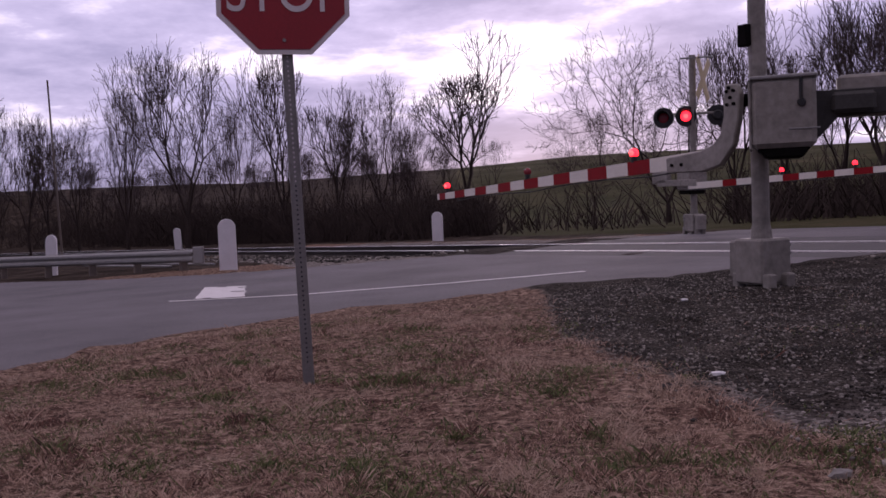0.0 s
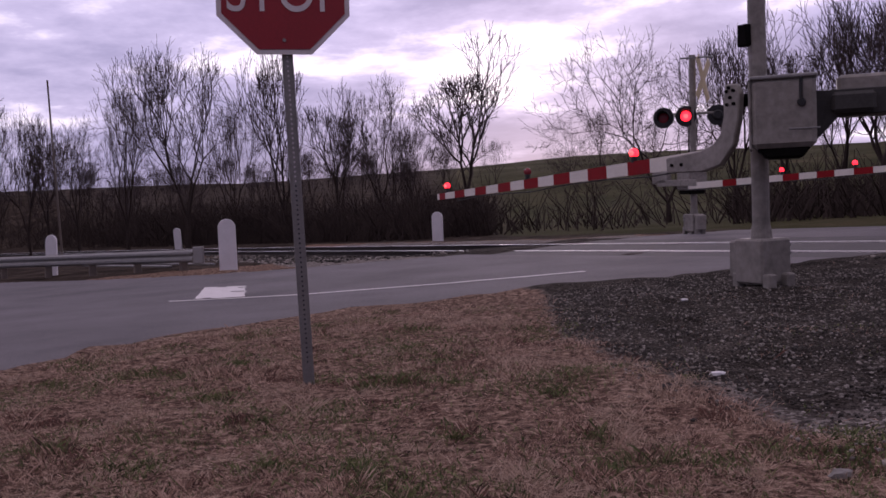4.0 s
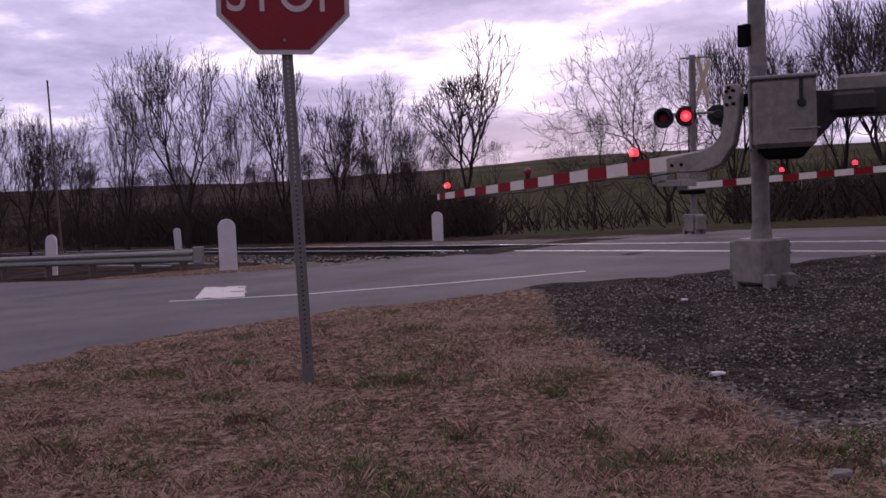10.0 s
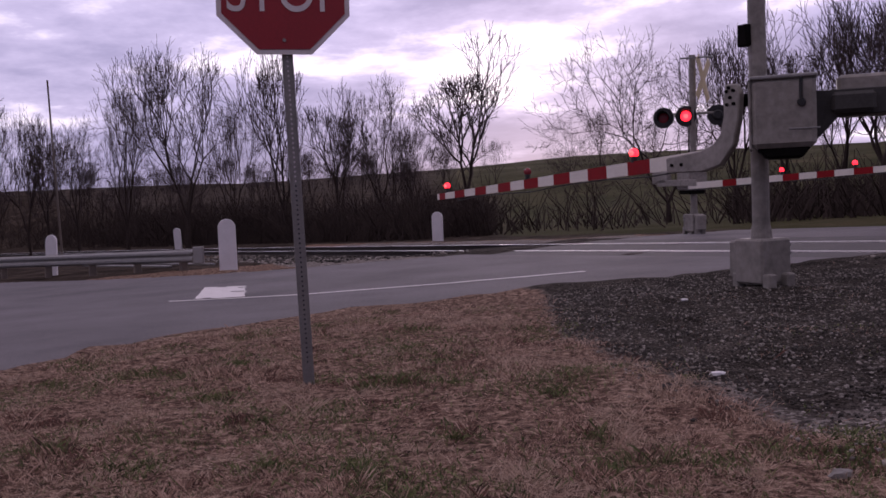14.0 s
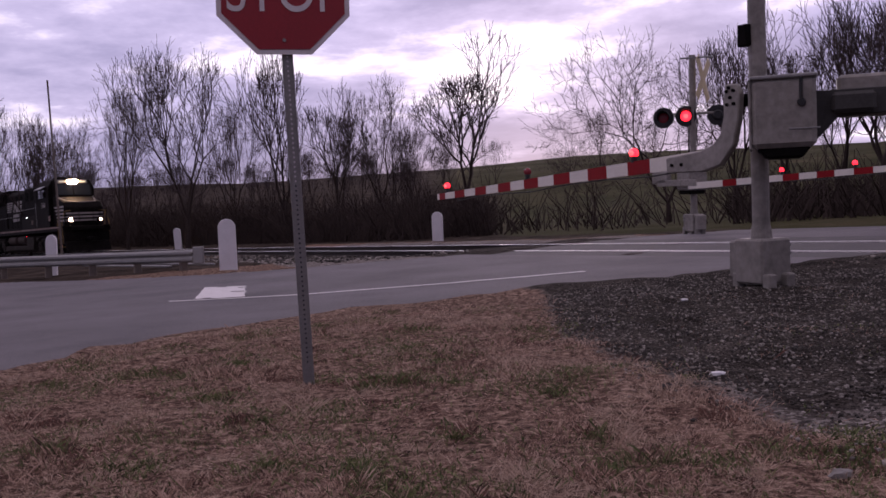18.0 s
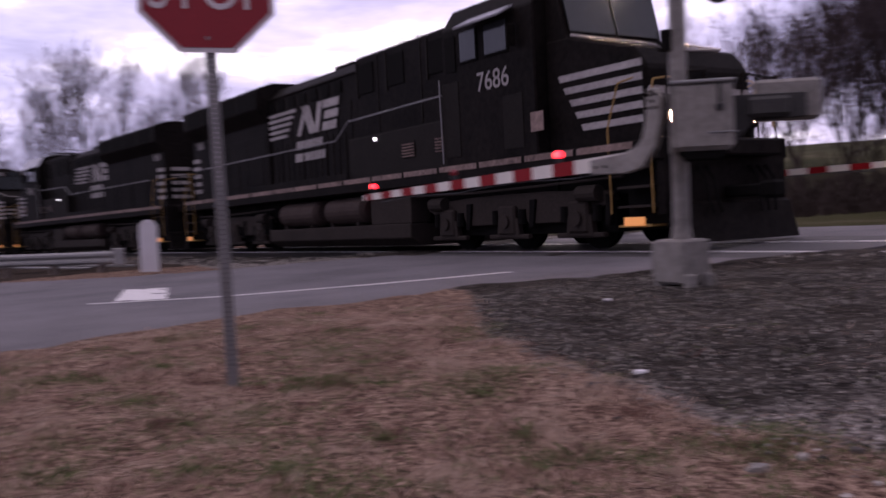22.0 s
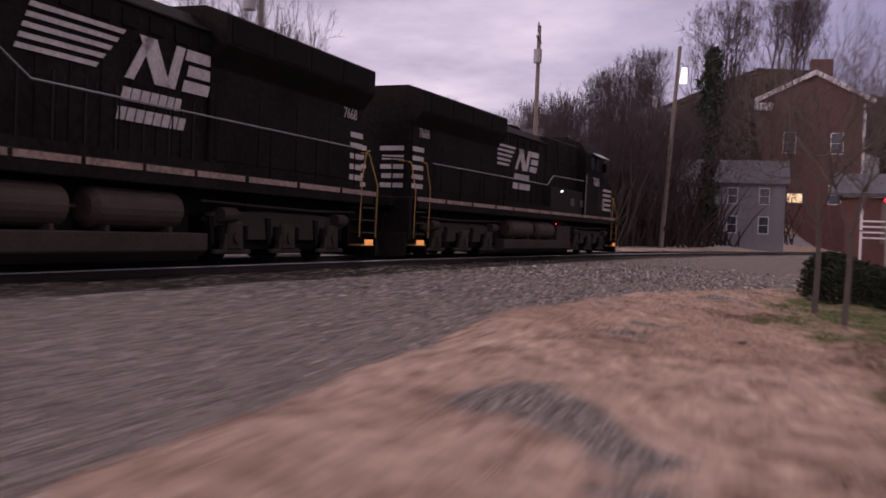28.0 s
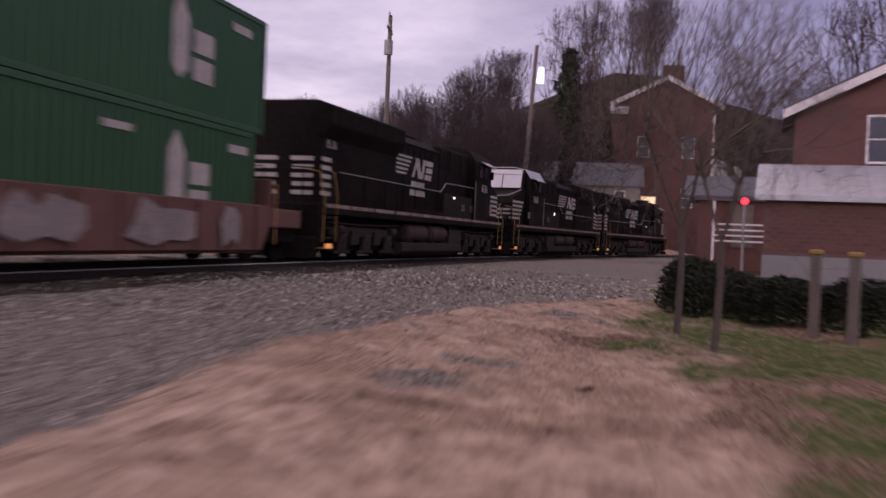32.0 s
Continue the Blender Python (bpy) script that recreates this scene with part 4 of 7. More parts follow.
def far_gate():
    x, y = 6.12, 23.23
    t, H = crossing_signal("crossing_gate", pose(x, y, 0.53, 0, 2.6, 90 - 155.5), "far crossing gate with crossbuck, red flashers and lowered boom", False)
    mech = part("mechanism_box", bx(-0.3, -0.28, 1.02, 0.2, 0.26, 1.46, 0.03), M["alu"], t, "grey mechanism case")
    part("lid", bx(-0.31, -0.29, 1.455, 0.21, 0.27, 1.485, 0.008), M["galv"], mech)
    part("underside", bx(-0.26, -0.24, 0.92, 0.16, 0.22, 1.03, 0.02), M["deep"], mech)
    part("counterweight", bx(-1.1, -0.42, 1.18, -0.5, -0.26, 1.5, 0.03), M["alu"], t)
    part("counterweight_arm", bx(-0.9, -0.42, 1.12, 0.6, -0.36, 1.28, 0.01), M["alu"], t)
    gate_arm(t, pose(0.3, -0.39, 1.12, 0, -2.6, 0), 8.2, ((3.0, True), (4.9, True), (7.6, True)), 1.2)
    part("crossarm", rod((-0.42, -0.5, 2.86), (0.42, 0.5, 2.86), 0.032, n=10), M["alu"], t, "lamp crossarm")
    flasher(t, pose(-0.40, -0.56, 2.78, 0, 0, -46), False)
    flasher(t, pose(-0.06, -0.16, 2.80, 0, 0, -40), True)
    flasher(t, pose(0.38, 0.44, 2.80, 0, 0, 140), False)
    # glowing disc added for the red glint on the unlit rear lamp
    part("back_glint", rod((0.42, 0.40, 2.84), (0.44, 0.39, 2.84), 0.035, n=10), M["lamp_on"], t)
    part("finial_bracket", bx(-0.25, -0.25, 4.14, 0.5, -0.21, 4.18, 0.005, pose(0, 0, 0, 0, 0, 45)), M["galv"], t)
    for i, a in enumerate((58, -50)):
        part("crossbuck_blade", bx(-0.6, -0.004, -0.11, 0.6, 0.004, 0.11, 0.002), M["buck"], t, "yellowed crossbuck blade", pose(0.14 + i * 0.012, 0.2, 3.68, 0, 0, 118) @ pose(0, 0, 0, 0, a, 0))


def marker_posts():
    def one(x, y, z, h, lean=0.0, first=None):
        m = pose(x, y, z, 0, lean, random.uniform(-20, 20))
        if first is not None:
            return copy_thing(first, m)
        t = thing("marker_post", m, "white painted post with a rounded top beside the road", "post", "white marker posts")
        w = 0.19
        outline = [(-w, -0.3), (w, -0.3), (w, h - 0.19)] + [(w * math.cos(a), h - 0.19 + 0.19 * math.sin(a)) for a in np.linspace(0.25, math.pi - 0.25, 9)] + [(-w, h - 0.19)]
        part("shaft", prism(outline, "y", -0.11, 0.11, 0.012), M["post"], t)
        return t
    a = one(-4.7, 20.9, 0.24, 1.13)
    one(-10.9, 26.6, 0.14, 1.1, 2.0, a).scale = (0.75, 0.8, 1.0)
    one(-15.1, 54.7, 0.46, 1.1, -2.5, a)
    one(-0.16, 34.5, 0.36, 1.1, 0.5, a)


def guard_rail():
    t = thing("guard_rail", pose(0, 0, 0), "galvanised steel guard rail with wooden posts along the road edge", "guard rail")
    pts = [(-5.9, 22.6), (-8.0, 24.0), (-10.2, 25.3), (-12.6, 26.6), (-15.5, 28.0), (-19, 29.6), (-25, 32)]
    prof = [(0.0, 0.42), (0.05, 0.47), (0.05, 0.52), (0.0, 0.575), (0.05, 0.63), (0.05, 0.68), (0.0, 0.73)]
    verts, faces = [], []
    n = len(prof)
    dense = []
    for (xa, ya), (xb, yb) in zip(pts, pts[1:]):
        for i in range(6):
            dense.append((xa + (xb - xa) * i / 6, ya + (yb - ya) * i / 6))
    dense.append(pts[-1])
    for j, (x, y) in enumerate(dense):
        xb, yb = dense[min(j + 1, len(dense) - 1)]
        xa, ya = dense[max(j - 1, 0)]
        d = Vector((xb - xa, yb - ya, 0)).normalized()
        out = Vector((-d.y, d.x, 0))
        if out.y > 0:
            out = -out
        for u, v in prof:
            verts.append((x + out.x * u, y + out.y * u, v * 0.98))
    for j in range(len(dense) - 1):
        for i in range(n - 1):
            faces.append((j * n + i, j * n + i + 1, (j + 1) * n + i + 1, (j + 1) * n + i))
    beam = raw("beam", verts, faces, M["galv"], t)
    so = beam.modifiers.new("thick", "SOLIDIFY")
    so.thickness = 0.006
    part("end_wing", bx(-0.12, -0.03, 0.38, 0.2, 0.05, 0.78, 0.02, pose(-5.8, 22.55, 0.0, 0, 0, -30)), M["galv"], beam)
    for x, y in [p for i, p in enumerate(dense) if i % 4 == 1]:
        part("rail_post", bx(-0.08, -0.09, -0.3, 0.08, 0.09, 0.72, 0.01, pose(x, y + 0.14, -0.03, 0, 0, 30)), M["wood"], t)
    # two fallen lengths of pale metal behind it
    for i, (x, y, l, rz) in enumerate(((-8.8, 26.6, 3.0, -24), (-6.9, 24.4, 2.4, -20))):
        g = part("fallen_beam", bx(-l / 2, -0.1, 0, l / 2, 0.1, 0.05, 0.01), M["galv"], None)
        g.matrix_basis = pose(x, y, ground_z(x, y) + 0.12, 0, 2, rz)
        tagged(g, "length of old galvanised rail lying in the verge", "scrap metal")


# ---- trees ----
def tube(verts, faces, pts, radii, n):
    base = len(verts)
    for i, p in enumerate(pts):
        d = (pts[min(i + 1, len(pts) - 1)] - pts[max(i - 1, 0)]).normalized()
        u = d.orthogonal().normalized()
        w = d.cross(u)
        for k in range(n):
            a = 2 * math.pi * k / n
            verts.append(p + (u * math.cos(a) + w * math.sin(a)) * radii[i])
    for i in range(len(pts) - 1):
        for k in range(n):
            a, b = base + i * n + k, base + i * n + (k + 1) % n
            faces.append((a, b, b + n, a + n))


def fork_tree(rng, height, width, levels=8, trunk=0.16, thick=0.013, twig=0.009, lean=(18, 44), up=0.075, side=1):
    """A bare broadleaf tree that forks again and again: (trunk verts, faces), (crown verts, faces)."""
    limbs = []

    def turned(d, ang, az):
        u = d.orthogonal().normalized()
        w = d.cross(u)
        return (d * math.cos(ang) + (u * math.cos(az) + w * math.sin(az)) * math.sin(ang)).normalized()

    def grow_on(p, d, length, r, level):
        steps = 3 if level < 3 else 2
        pts, rad, dd = [p.copy()], [r], d.copy()
        end = max(r * 0.74, twig)
        for i in range(steps):
            wob = 0.10 if level == 0 else 0.19
            dd = (dd + Vector((rng.uniform(-wob, wob), rng.uniform(-wob, wob), rng.uniform(-wob, wob) * 0.6 + up * (1 if level else 0.3)))).normalized()
            pts.append(pts[-1] + dd * (length / steps))
            rad.append(r + (end - r) * (i + 1) / steps)
        limbs.append((pts, rad, level))
        if level >= levels:
            return
        n = 3 if level == 0 or rng.random() < 0.22 else 2
        az0 = rng.uniform(0, 6.283)
        for i in range(n):
            ang = radians(rng.uniform(*lean)) * (1.1 if level < 2 else 1.0)
            reach = 0.24 * rng.uniform(0.85, 1.15) if level == 0 else length * rng.uniform(0.70, 0.90)
            grow_on(pts[-1], turned(dd, ang, az0 + i * 6.283 / n + rng.uniform(-0.4, 0.4)), reach, end * (0.66 if level == 0 else 0.93), level + 1)
        if level:
            for i in range(side if level > 1 else 1):
                k = rng.randrange(steps)
                o = pts[k].lerp(pts[k + 1], rng.random())
                ax = (pts[k + 1] - pts[k]).normalized()
                grow_on(o, turned(ax, radians(rng.uniform(35, 70)), rng.uniform(0, 6.283)), length * rng.uniform(0.4, 0.7), max(rad[k] * 0.45, twig), min(level + 2 + (rng.random() < 0.5), levels))

    grow_on(Vector((0, 0, 0)), Vector((rng.uniform(-0.06, 0.06), rng.uniform(-0.06, 0.06), 1)).normalized(), trunk, thick * height, 0)
    co = np.array([tuple(q) for pts, _, _ in limbs for q in pts])
    kz = height / co[:, 2].max()
    kx = width / 2 / np.percentile(np.hypot(co[:, 0], co[:, 1]), 98)
    tv, tf, cv, cf = [], [], [], []
    for pts, rad, level in limbs:
        pts = [Vector((q.x * kx, q.y * kx, q.z * kz)) for q in pts]
        if level == 0:
            pts[0].z -= 0.2
        if level < 3:
            tube(tv, tf, pts, rad, 7 if level == 0 else 5)
        else:
            tube(cv, cf, pts, rad, 3)
    return (tv, tf), (cv, cf)


def crown_tree(name, seed, m, height, width, label, bark="bark", twigs_of="bark_far", group="", **kw):
    rng = random.Random(seed)
    t = thing(name, m, label, "tree", group)
    (tv, tf), (cv, cf) = fork_tree(rng, height, width, **kw)
    raw("trunk", tv, tf, M[bark], t, True)
    raw("crown", cv, cf, M[twigs_of], t)
    return t


def conifer(seed, m, height, label, shape="spruce"):
    rng = random.Random(seed)
    t = thing("conifer", m, label, "tree")
    part("trunk", rod((0, 0, -0.2), (0, 0, height * 0.95), height * 0.02, 0.02, 8), M["bark"], t)
    v, f = [], []
    tiers = 26
    for i in range(tiers):
        z = height * (0.12 + 0.88 * i / tiers)
        r = height * 0.2 * (1 - i / tiers) ** 0.8 + 0.15
        if shape == "pine":
            z = height * (0.35 + 0.62 * i / tiers)
            r = height * 0.34 * math.sin(math.pi * (0.15 + 0.8 * i / tiers)) * rng.uniform(0.4, 1.1)
        for k in range(13):
            a = rng.uniform(0, 2 * math.pi)
            l = r * rng.uniform(0.7, 1.15)
            p = Vector((0.0, 0, z))
            q = Vector((l * math.cos(a), l * math.sin(a), z - l * (0.25 if shape == "spruce" else -0.1) + rng.uniform(-0.2, 0.2)))
            side = Vector((-math.sin(a), math.cos(a), 0)) * l * 0.22
            mid = p.lerp(q, 0.55) + Vector((0, 0, 0.1 * l))
            b = len(v)
            v += [p, mid + side, q, mid - side, mid + Vector((0, 0, -0.14 * l))]
            f += [(b, b + 1, b + 2), (b, b + 2, b + 3), (b, b + 4, b + 1), (b + 1, b + 4, b + 2), (b + 4, b + 3, b + 2), (b, b + 3, b + 4)]
    raw("crown", v, f, M["needle"], t)
    return t


def place(az, d, sink=0.0):
    x, y = d * math.sin(radians(az)), d * math.cos(radians(az))
    return x, y, ground_z(x, y) - sink


def woods():
    # five habits, each built once and copied: height, crown width, habit
    habits = [(11, 12.0, 9.0, dict()), (12, 12.0, 7.0, dict(lean=(16, 38), up=0.09, levels=7, twig=0.011)), (13, 12.0, 8.0, dict(trunk=0.2, lean=(18, 42))),
              (14, 12.0, 5.4, dict(trunk=0.26, lean=(15, 36), up=0.10, levels=7, twig=0.011)), (15, 12.0, 13.5, dict(trunk=0.10, lean=(22, 48), up=0.05))]
    kinds = []
    # azimuth, distance, height, habit, width over height
    spots = [(-14.9, 57, 12.4, 0, 0.82), (-9.2, 60, 12.0, 1, 0.66), (-3.5, 62, 10.6, 2, 0.66), (1.5, 58, 12.3, 3, 0.62), (-18.2, 66, 11.0, 1, 0.55), (-6.3, 66, 11.0, 3, 0.5),
             (-20.8, 78, 10.6, 2, 0.6), (-23.3, 76, 11.2, 0, 0.65), (-27.6, 50, 13.0, 1, 0.6), (-1.6, 66, 8.0, 0, 0.55), (-12.1, 72, 10.2, 1, 0.5), (-22.2, 88, 11.5, 3, 0.5), (-24.9, 84, 11.0, 1, 0.6),
             (13.3, 47, 10.2, 4, 1.2), (17.2, 50, 9.6, 1, 0.7), (8.9, 54, 6.2, 4, 0.9), (20.2, 48, 10.0, 3, 0.55), (22.8, 50, 10.4, 1, 0.6), (25.2, 45, 10.6, 3, 0.6), (27.6, 47, 11.0, 1, 0.6),
             (30, 50, 13, 1, 0.7), (34, 48, 13, 2, 0.7), (39, 46, 12, 0, 0.7), (45, 50, 13, 3, 0.6), (52, 46, 13, 0, 0.7), (60, 50, 12, 1, 0.7), (68, 46, 12, 2, 0.7), (76, 50, 12, 3, 0.6), (84, 52, 12, 1, 0.7), (92, 54, 12, 0, 0.7), (100, 56, 12, 1, 0.7)]
    # lighter crowns serve the distant woods
    simple = [crown_tree("bare_tree", 61 + i, pose(*place(95 + 9 * i, 120, 0.2)), 13.0, 7.5 + i, "leafless tree in the distant woods", group="distant woods", levels=7, twig=0.014) for i in range(3)]
    rng = random.Random(21)
    for az, d, h, k, ratio in spots:
        m = pose(*place(az, d, 0.05), 0, 0, rng.uniform(0, 360))
        while len(kinds) <= k:
            seed, h0, w0, kw = habits[len(kinds)]
            kinds.append(crown_tree("bare_tree", seed, pose(*place(27.5 + 1.3 * len(kinds), 52, 0.05)), h0, w0, "leafless winter tree with fine dark twigs behind the line", group="bare trees behind the line", **kw))
        c = copy_thing(kinds[k], m)
        wide = h * ratio / habits[k][2]
        c.scale = (wide, wide, h / 12.0)
    # a few trees close behind the line beyond the crossing
    for az, d, k, sc in ((114, 48, 0, 0.9), (116.5, 55, 1, 1.0), (118.5, 47, 2, 0.85), (120.5, 56, 0, 1.0), (122.3, 50, 1, 0.9)):
        copy_thing(simple[k], pose(*place(az, d, 0.2), 0, 0, az * 31)).scale = (sc, sc, sc)
    # farther woods closing the view
    far = random.Random(5)
    for i in range(60):
        az = -40 + i * 3.1 if i < 40 else far.uniform(84, 200)
        if 3.5 < az < 8.0:
            continue
        d = far.uniform(75, 130)
        if az > 110:
            d = far.uniform(125, 190)
        x, y, z = place(az, d, 0.2)
        if abs(track_of(x, y)[1]) < 9:
            continue
        c = copy_thing(simple[i % 3], pose(x, y, z, 0, 0, far.uniform(0, 360)))
        sc = far.uniform(0.75, 1.15) if az > 40 else far.uniform(0.4, 0.62)
        c.scale = (sc, sc, sc)
        tagged(c, "leafless tree in the distant woods", "tree", "distant woods")
    # low far treeline on the hill to the west
    for i in range(44):
        az, d = far.uniform(-29, 1), far.uniform(95, 150)
        c = copy_thing(simple[i % 3], pose(*place(az, d, 0.2), 0, 0, far.uniform(0, 360)))
        sc = far.uniform(0.26, 0.46)
        c.scale = (sc * 1.3, sc * 1.3, sc)
        tagged(c, "small leafless tree on the far hillside", "tree", "distant woods")
    return kinds, simple


def brush():
    """Tangled undergrowth along the foot of the woods."""
    rng = random.Random(31)
    v, f = [], []
    for i in range(15000):
        az = rng.uniform(-27, 30)
        if 3.0 < az < 17.0 and rng.random() < 0.93 or az >= 17.0 and rng.random() < 0.55:
            continue
        d = rng.uniform(40, 66) if az < 9 else rng.uniform(36, 60)
        if az < -8:
            d = rng.uniform(48, 66) + (-8 - az) * rng.uniform(1.5, 4.0)
        x, y = d * math.sin(radians(az)), d * math.cos(radians(az))
        s, e = track_of(x, y)
        if e > -5.5:
            continue
        z = ground_z(x, y)
        h = rng.uniform(0.6, 3.0) * (1.2 if az < -8 else 1.0)
        p = Vector((x, y, z))
        pts = [p]
        dd = Vector((rng.uniform(-0.6, 0.6), rng.uniform(-0.6, 0.6), 1)).normalized()
        for _ in range(3):
            dd = (dd + Vector((rng.uniform(-0.4, 0.4), rng.uniform(-0.4, 0.4), rng.uniform(-0.25, 0.1)))).normalized()
            pts.append(pts[-1] + dd * h / 3)
        tube(v, f, pts, [0.035, 0.025, 0.018, 0.01], 3)
    ob = raw("undergrowth", v, f, M["bark"])
    tagged(ob, "tangled leafless brush at the foot of the woods", "undergrowth", kind="stuff")


# ---- train ----
UNIT = 24.7


def X(d):
    """Distance back from the front coupler to local x; the radiator end is drawn out."""
    return UNIT / 2 - (d if d < 16.6 else 16.6 + (d - 16.6) * 1.42)


def XR(d):
    return UNIT / 2 - d


def side_piece(outline_d, y, t, material, name, parent, label=""):
    """A flat piece on the side of the body; outline in (distance from the front, height)."""
    return part(name, prism([(XR(12.16 + (d - 12.55) * 1.289), z) for d, z in outline_d], "y", y, y + t), material, parent, label)


def mirror_dress(t):
    """Put the dressed side on the other flank."""
    for ob in t.children_recursive:
        if ob.name.startswith(("emblem_line", "emblem_block", "name_bar")):
            c = XR(14.48)
            ob.data.transform(Matrix.Translation((c, 0, 0)) @ Matrix.Rotation(math.pi, 4, "Z") @ Matrix.Translation((-c, 0, 0)))
        elif ob.name.startswith("cab_number"):
            ob.matrix_basis = pose(X(5.2), 1.53, 3.25, 90, 0, 180)
        elif ob.name.startswith("rear_number"):
            ob.matrix_basis = pose(X(20.7), 1.21, 3.58, 90, 0, 180)
        else:
            ob.data.transform(Matrix.Diagonal((1, -1, 1, 1)))
            ob.data.flip_normals()


def locomotive(m, label, number, nose_front=True):
    t = thing("locomotive", m, label, "locomotive", "locomotives of the train")
    W = 1.52
    # platform
    part("platform", bx(X(21.3), -W, 1.42, X(1.0), W, 1.76, 0.02), M["loco"], t, "black deck frame")
    d = 1.6
    k = 0
    while d < 21.2:
        w = 1.32
        for sy in (-1, 1):
            part("reflective_strip", bx(X(d + w), sy * (W + 0.002), 1.63, X(d), sy * (W + 0.012), 1.74), M["strip"], t)
        d += 1.42
        k += 1
    # fuel tank, reservoirs, battery box
    tank = part("fuel_tank", prism([(-1.45, 0.62), (-1.45, 0.3), (-1.15, 0.12), (1.15, 0.12), (1.45, 0.3), (1.45, 0.62)], "x", X(16.3), X(8.55), 0.02), M["loco_under"], t, "grimy fuel tank")
    # near-black block fills the gap over the tank
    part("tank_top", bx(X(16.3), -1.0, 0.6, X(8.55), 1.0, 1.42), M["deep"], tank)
    for sy in (-1, 1):
        part("battery_box", bx(X(10.35), sy * 0.9, 0.62, X(8.55), sy * 1.42, 1.2, 0.02), M["loco_under"], t)
        for a, b in ((12.8, 10.75), (15.6, 13.3)):
            r = part("air_reservoir", rod((X(a - 0.1), sy * 1.15, 1.0), (X(b + 0.1), sy * 1.15, 1.0), 0.33, n=20), M["reservoir"], t, "dusty brown air reservoir")
            for e_, d_ in ((a - 0.1, 0.1), (b + 0.1, -0.1)):
                part("end_cap", rod((X(e_), sy * 1.15, 1.0), (X(e_ + d_), sy * 1.15, 1.0), 0.33, 0.22, 20), M["reservoir"], r)
            part("pipe_stub", rod((X(b - 0.12), sy * 1.15, 1.0), (X(b - 0.3), sy * 1.15, 1.0), 0.03, n=8), M["loco_under"], r)
            for e_ in (a - 0.35, b + 0.35):
                part("strap", bx(X(e_) - 0.05, sy * 0.95, 0.6, X(e_) + 0.05, sy * 1.4, 0.72, 0.01), M["loco_under"], r)
    # trucks
    for c in (5.25, UNIT - 5.25):
        tr = part("truck", prism([(XR(c + 2.9), 0.86), (XR(c + 2.7), 1.02), (XR(c + 1.0), 1.08), (XR(c - 1.0), 1.08), (XR(c - 2.7), 1.02), (XR(c - 2.9), 0.86), (XR(c - 2.5), 0.72), (XR(c - 1.6), 0.72), (XR(c - 1.45), 0.5), (XR(c - 0.55), 0.5), (XR(c - 0.4), 0.72), (XR(c + 0.4), 0.72), (XR(c + 0.55), 0.5), (XR(c + 1.45), 0.5), (XR(c + 1.6), 0.72), (XR(c + 2.5), 0.72)], "y", -1.22, -1.08, 0.015), M["loco_under"], t, "cast three-axle truck frame")
        part("truck_side", prism([(XR(c + 2.9), 0.86), (XR(c + 2.7), 1.02), (XR(c - 2.7), 1.02), (XR(c - 2.9), 0.86), (XR(c - 2.5), 0.6), (XR(c + 2.5), 0.6)], "y", 1.08, 1.22, 0.015), M["loco_under"], tr)
        # added box between the wheels, coloured as the dark shade under the truck
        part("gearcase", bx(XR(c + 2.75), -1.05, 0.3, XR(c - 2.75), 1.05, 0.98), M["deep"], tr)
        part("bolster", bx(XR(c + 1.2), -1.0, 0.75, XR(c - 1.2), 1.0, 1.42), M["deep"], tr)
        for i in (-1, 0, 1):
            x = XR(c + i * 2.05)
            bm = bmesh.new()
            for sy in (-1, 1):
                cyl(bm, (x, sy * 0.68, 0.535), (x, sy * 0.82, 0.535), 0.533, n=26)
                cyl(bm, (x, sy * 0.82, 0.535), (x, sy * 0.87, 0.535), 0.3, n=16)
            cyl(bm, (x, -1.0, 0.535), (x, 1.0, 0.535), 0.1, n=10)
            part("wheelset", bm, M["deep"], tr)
            j = part("journal_box", bx(x - 0.26, -1.34, 0.3, x + 0.26, -1.2, 0.86, 0.04), M["loco_under"], tr)
            part("journal_cap", rod((x, -1.34, 0.56), (x, -1.39, 0.56), 0.13, n=14), M["loco_under"], j)
            part("pedestal", prism([(x - 0.36, 0.24), (x - 0.30, 0.62), (x + 0.30, 0.62), (x + 0.36, 0.24)], "y", -1.3, -1.16, 0.02), M["loco_under"], tr)
            part("tie_bar", bx(x - 0.62, -1.29, 0.22, x + 0.62, -1.17, 0.31, 0.02), M["loco_under"], tr)
            part("brake_hanger", prism([(x + 0.66, 0.95), (x + 0.84, 0.95), (x + 0.74, 0.42), (x + 0.62, 0.42)], "y", -1.27, -1.15, 0.01), M["deep"], tr)
            for sp in (-0.42, 0.42):
                part("coil_spring", rod((x + sp, -1.24, 0.5), (x + sp, -1.24, 0.78), 0.085, n=10), M["deep"], tr)
        part("brake_cylinder", rod((XR(c + 2.6), -1.3, 0.98), (XR(c + 2.1), -1.3, 0.98), 0.14, n=12), M["loco_under"], tr)
        part("brake_cylinder", rod((XR(c - 2.6), -1.3, 0.98), (XR(c - 2.1), -1.3, 0.98), 0.14, n=12), M["loco_under"], tr)
        part("pipe_run", pipe([(XR(c + 3.2), -1.3, 1.2), (XR(c + 1), -1.32, 1.16), (XR(c - 1), -1.32, 1.18), (XR(c - 3.2), -1.3, 1.22)], 0.025, 6), M["loco_under"], tr)
    if number == "7686":
        part("red_marker", bx(XR(10.52), -1.43, 1.25, XR(10.45), -1.40, 1.28), M["lamp_on"], t, "small red indicator lamp")
    for dd in (9.9, 9.45, 8.9):
        part("filler_pipe", rod((XR(dd), -1.3, 1.18), (XR(dd), -1.3, 1.36), 0.055, n=8), M["loco_under"], t)
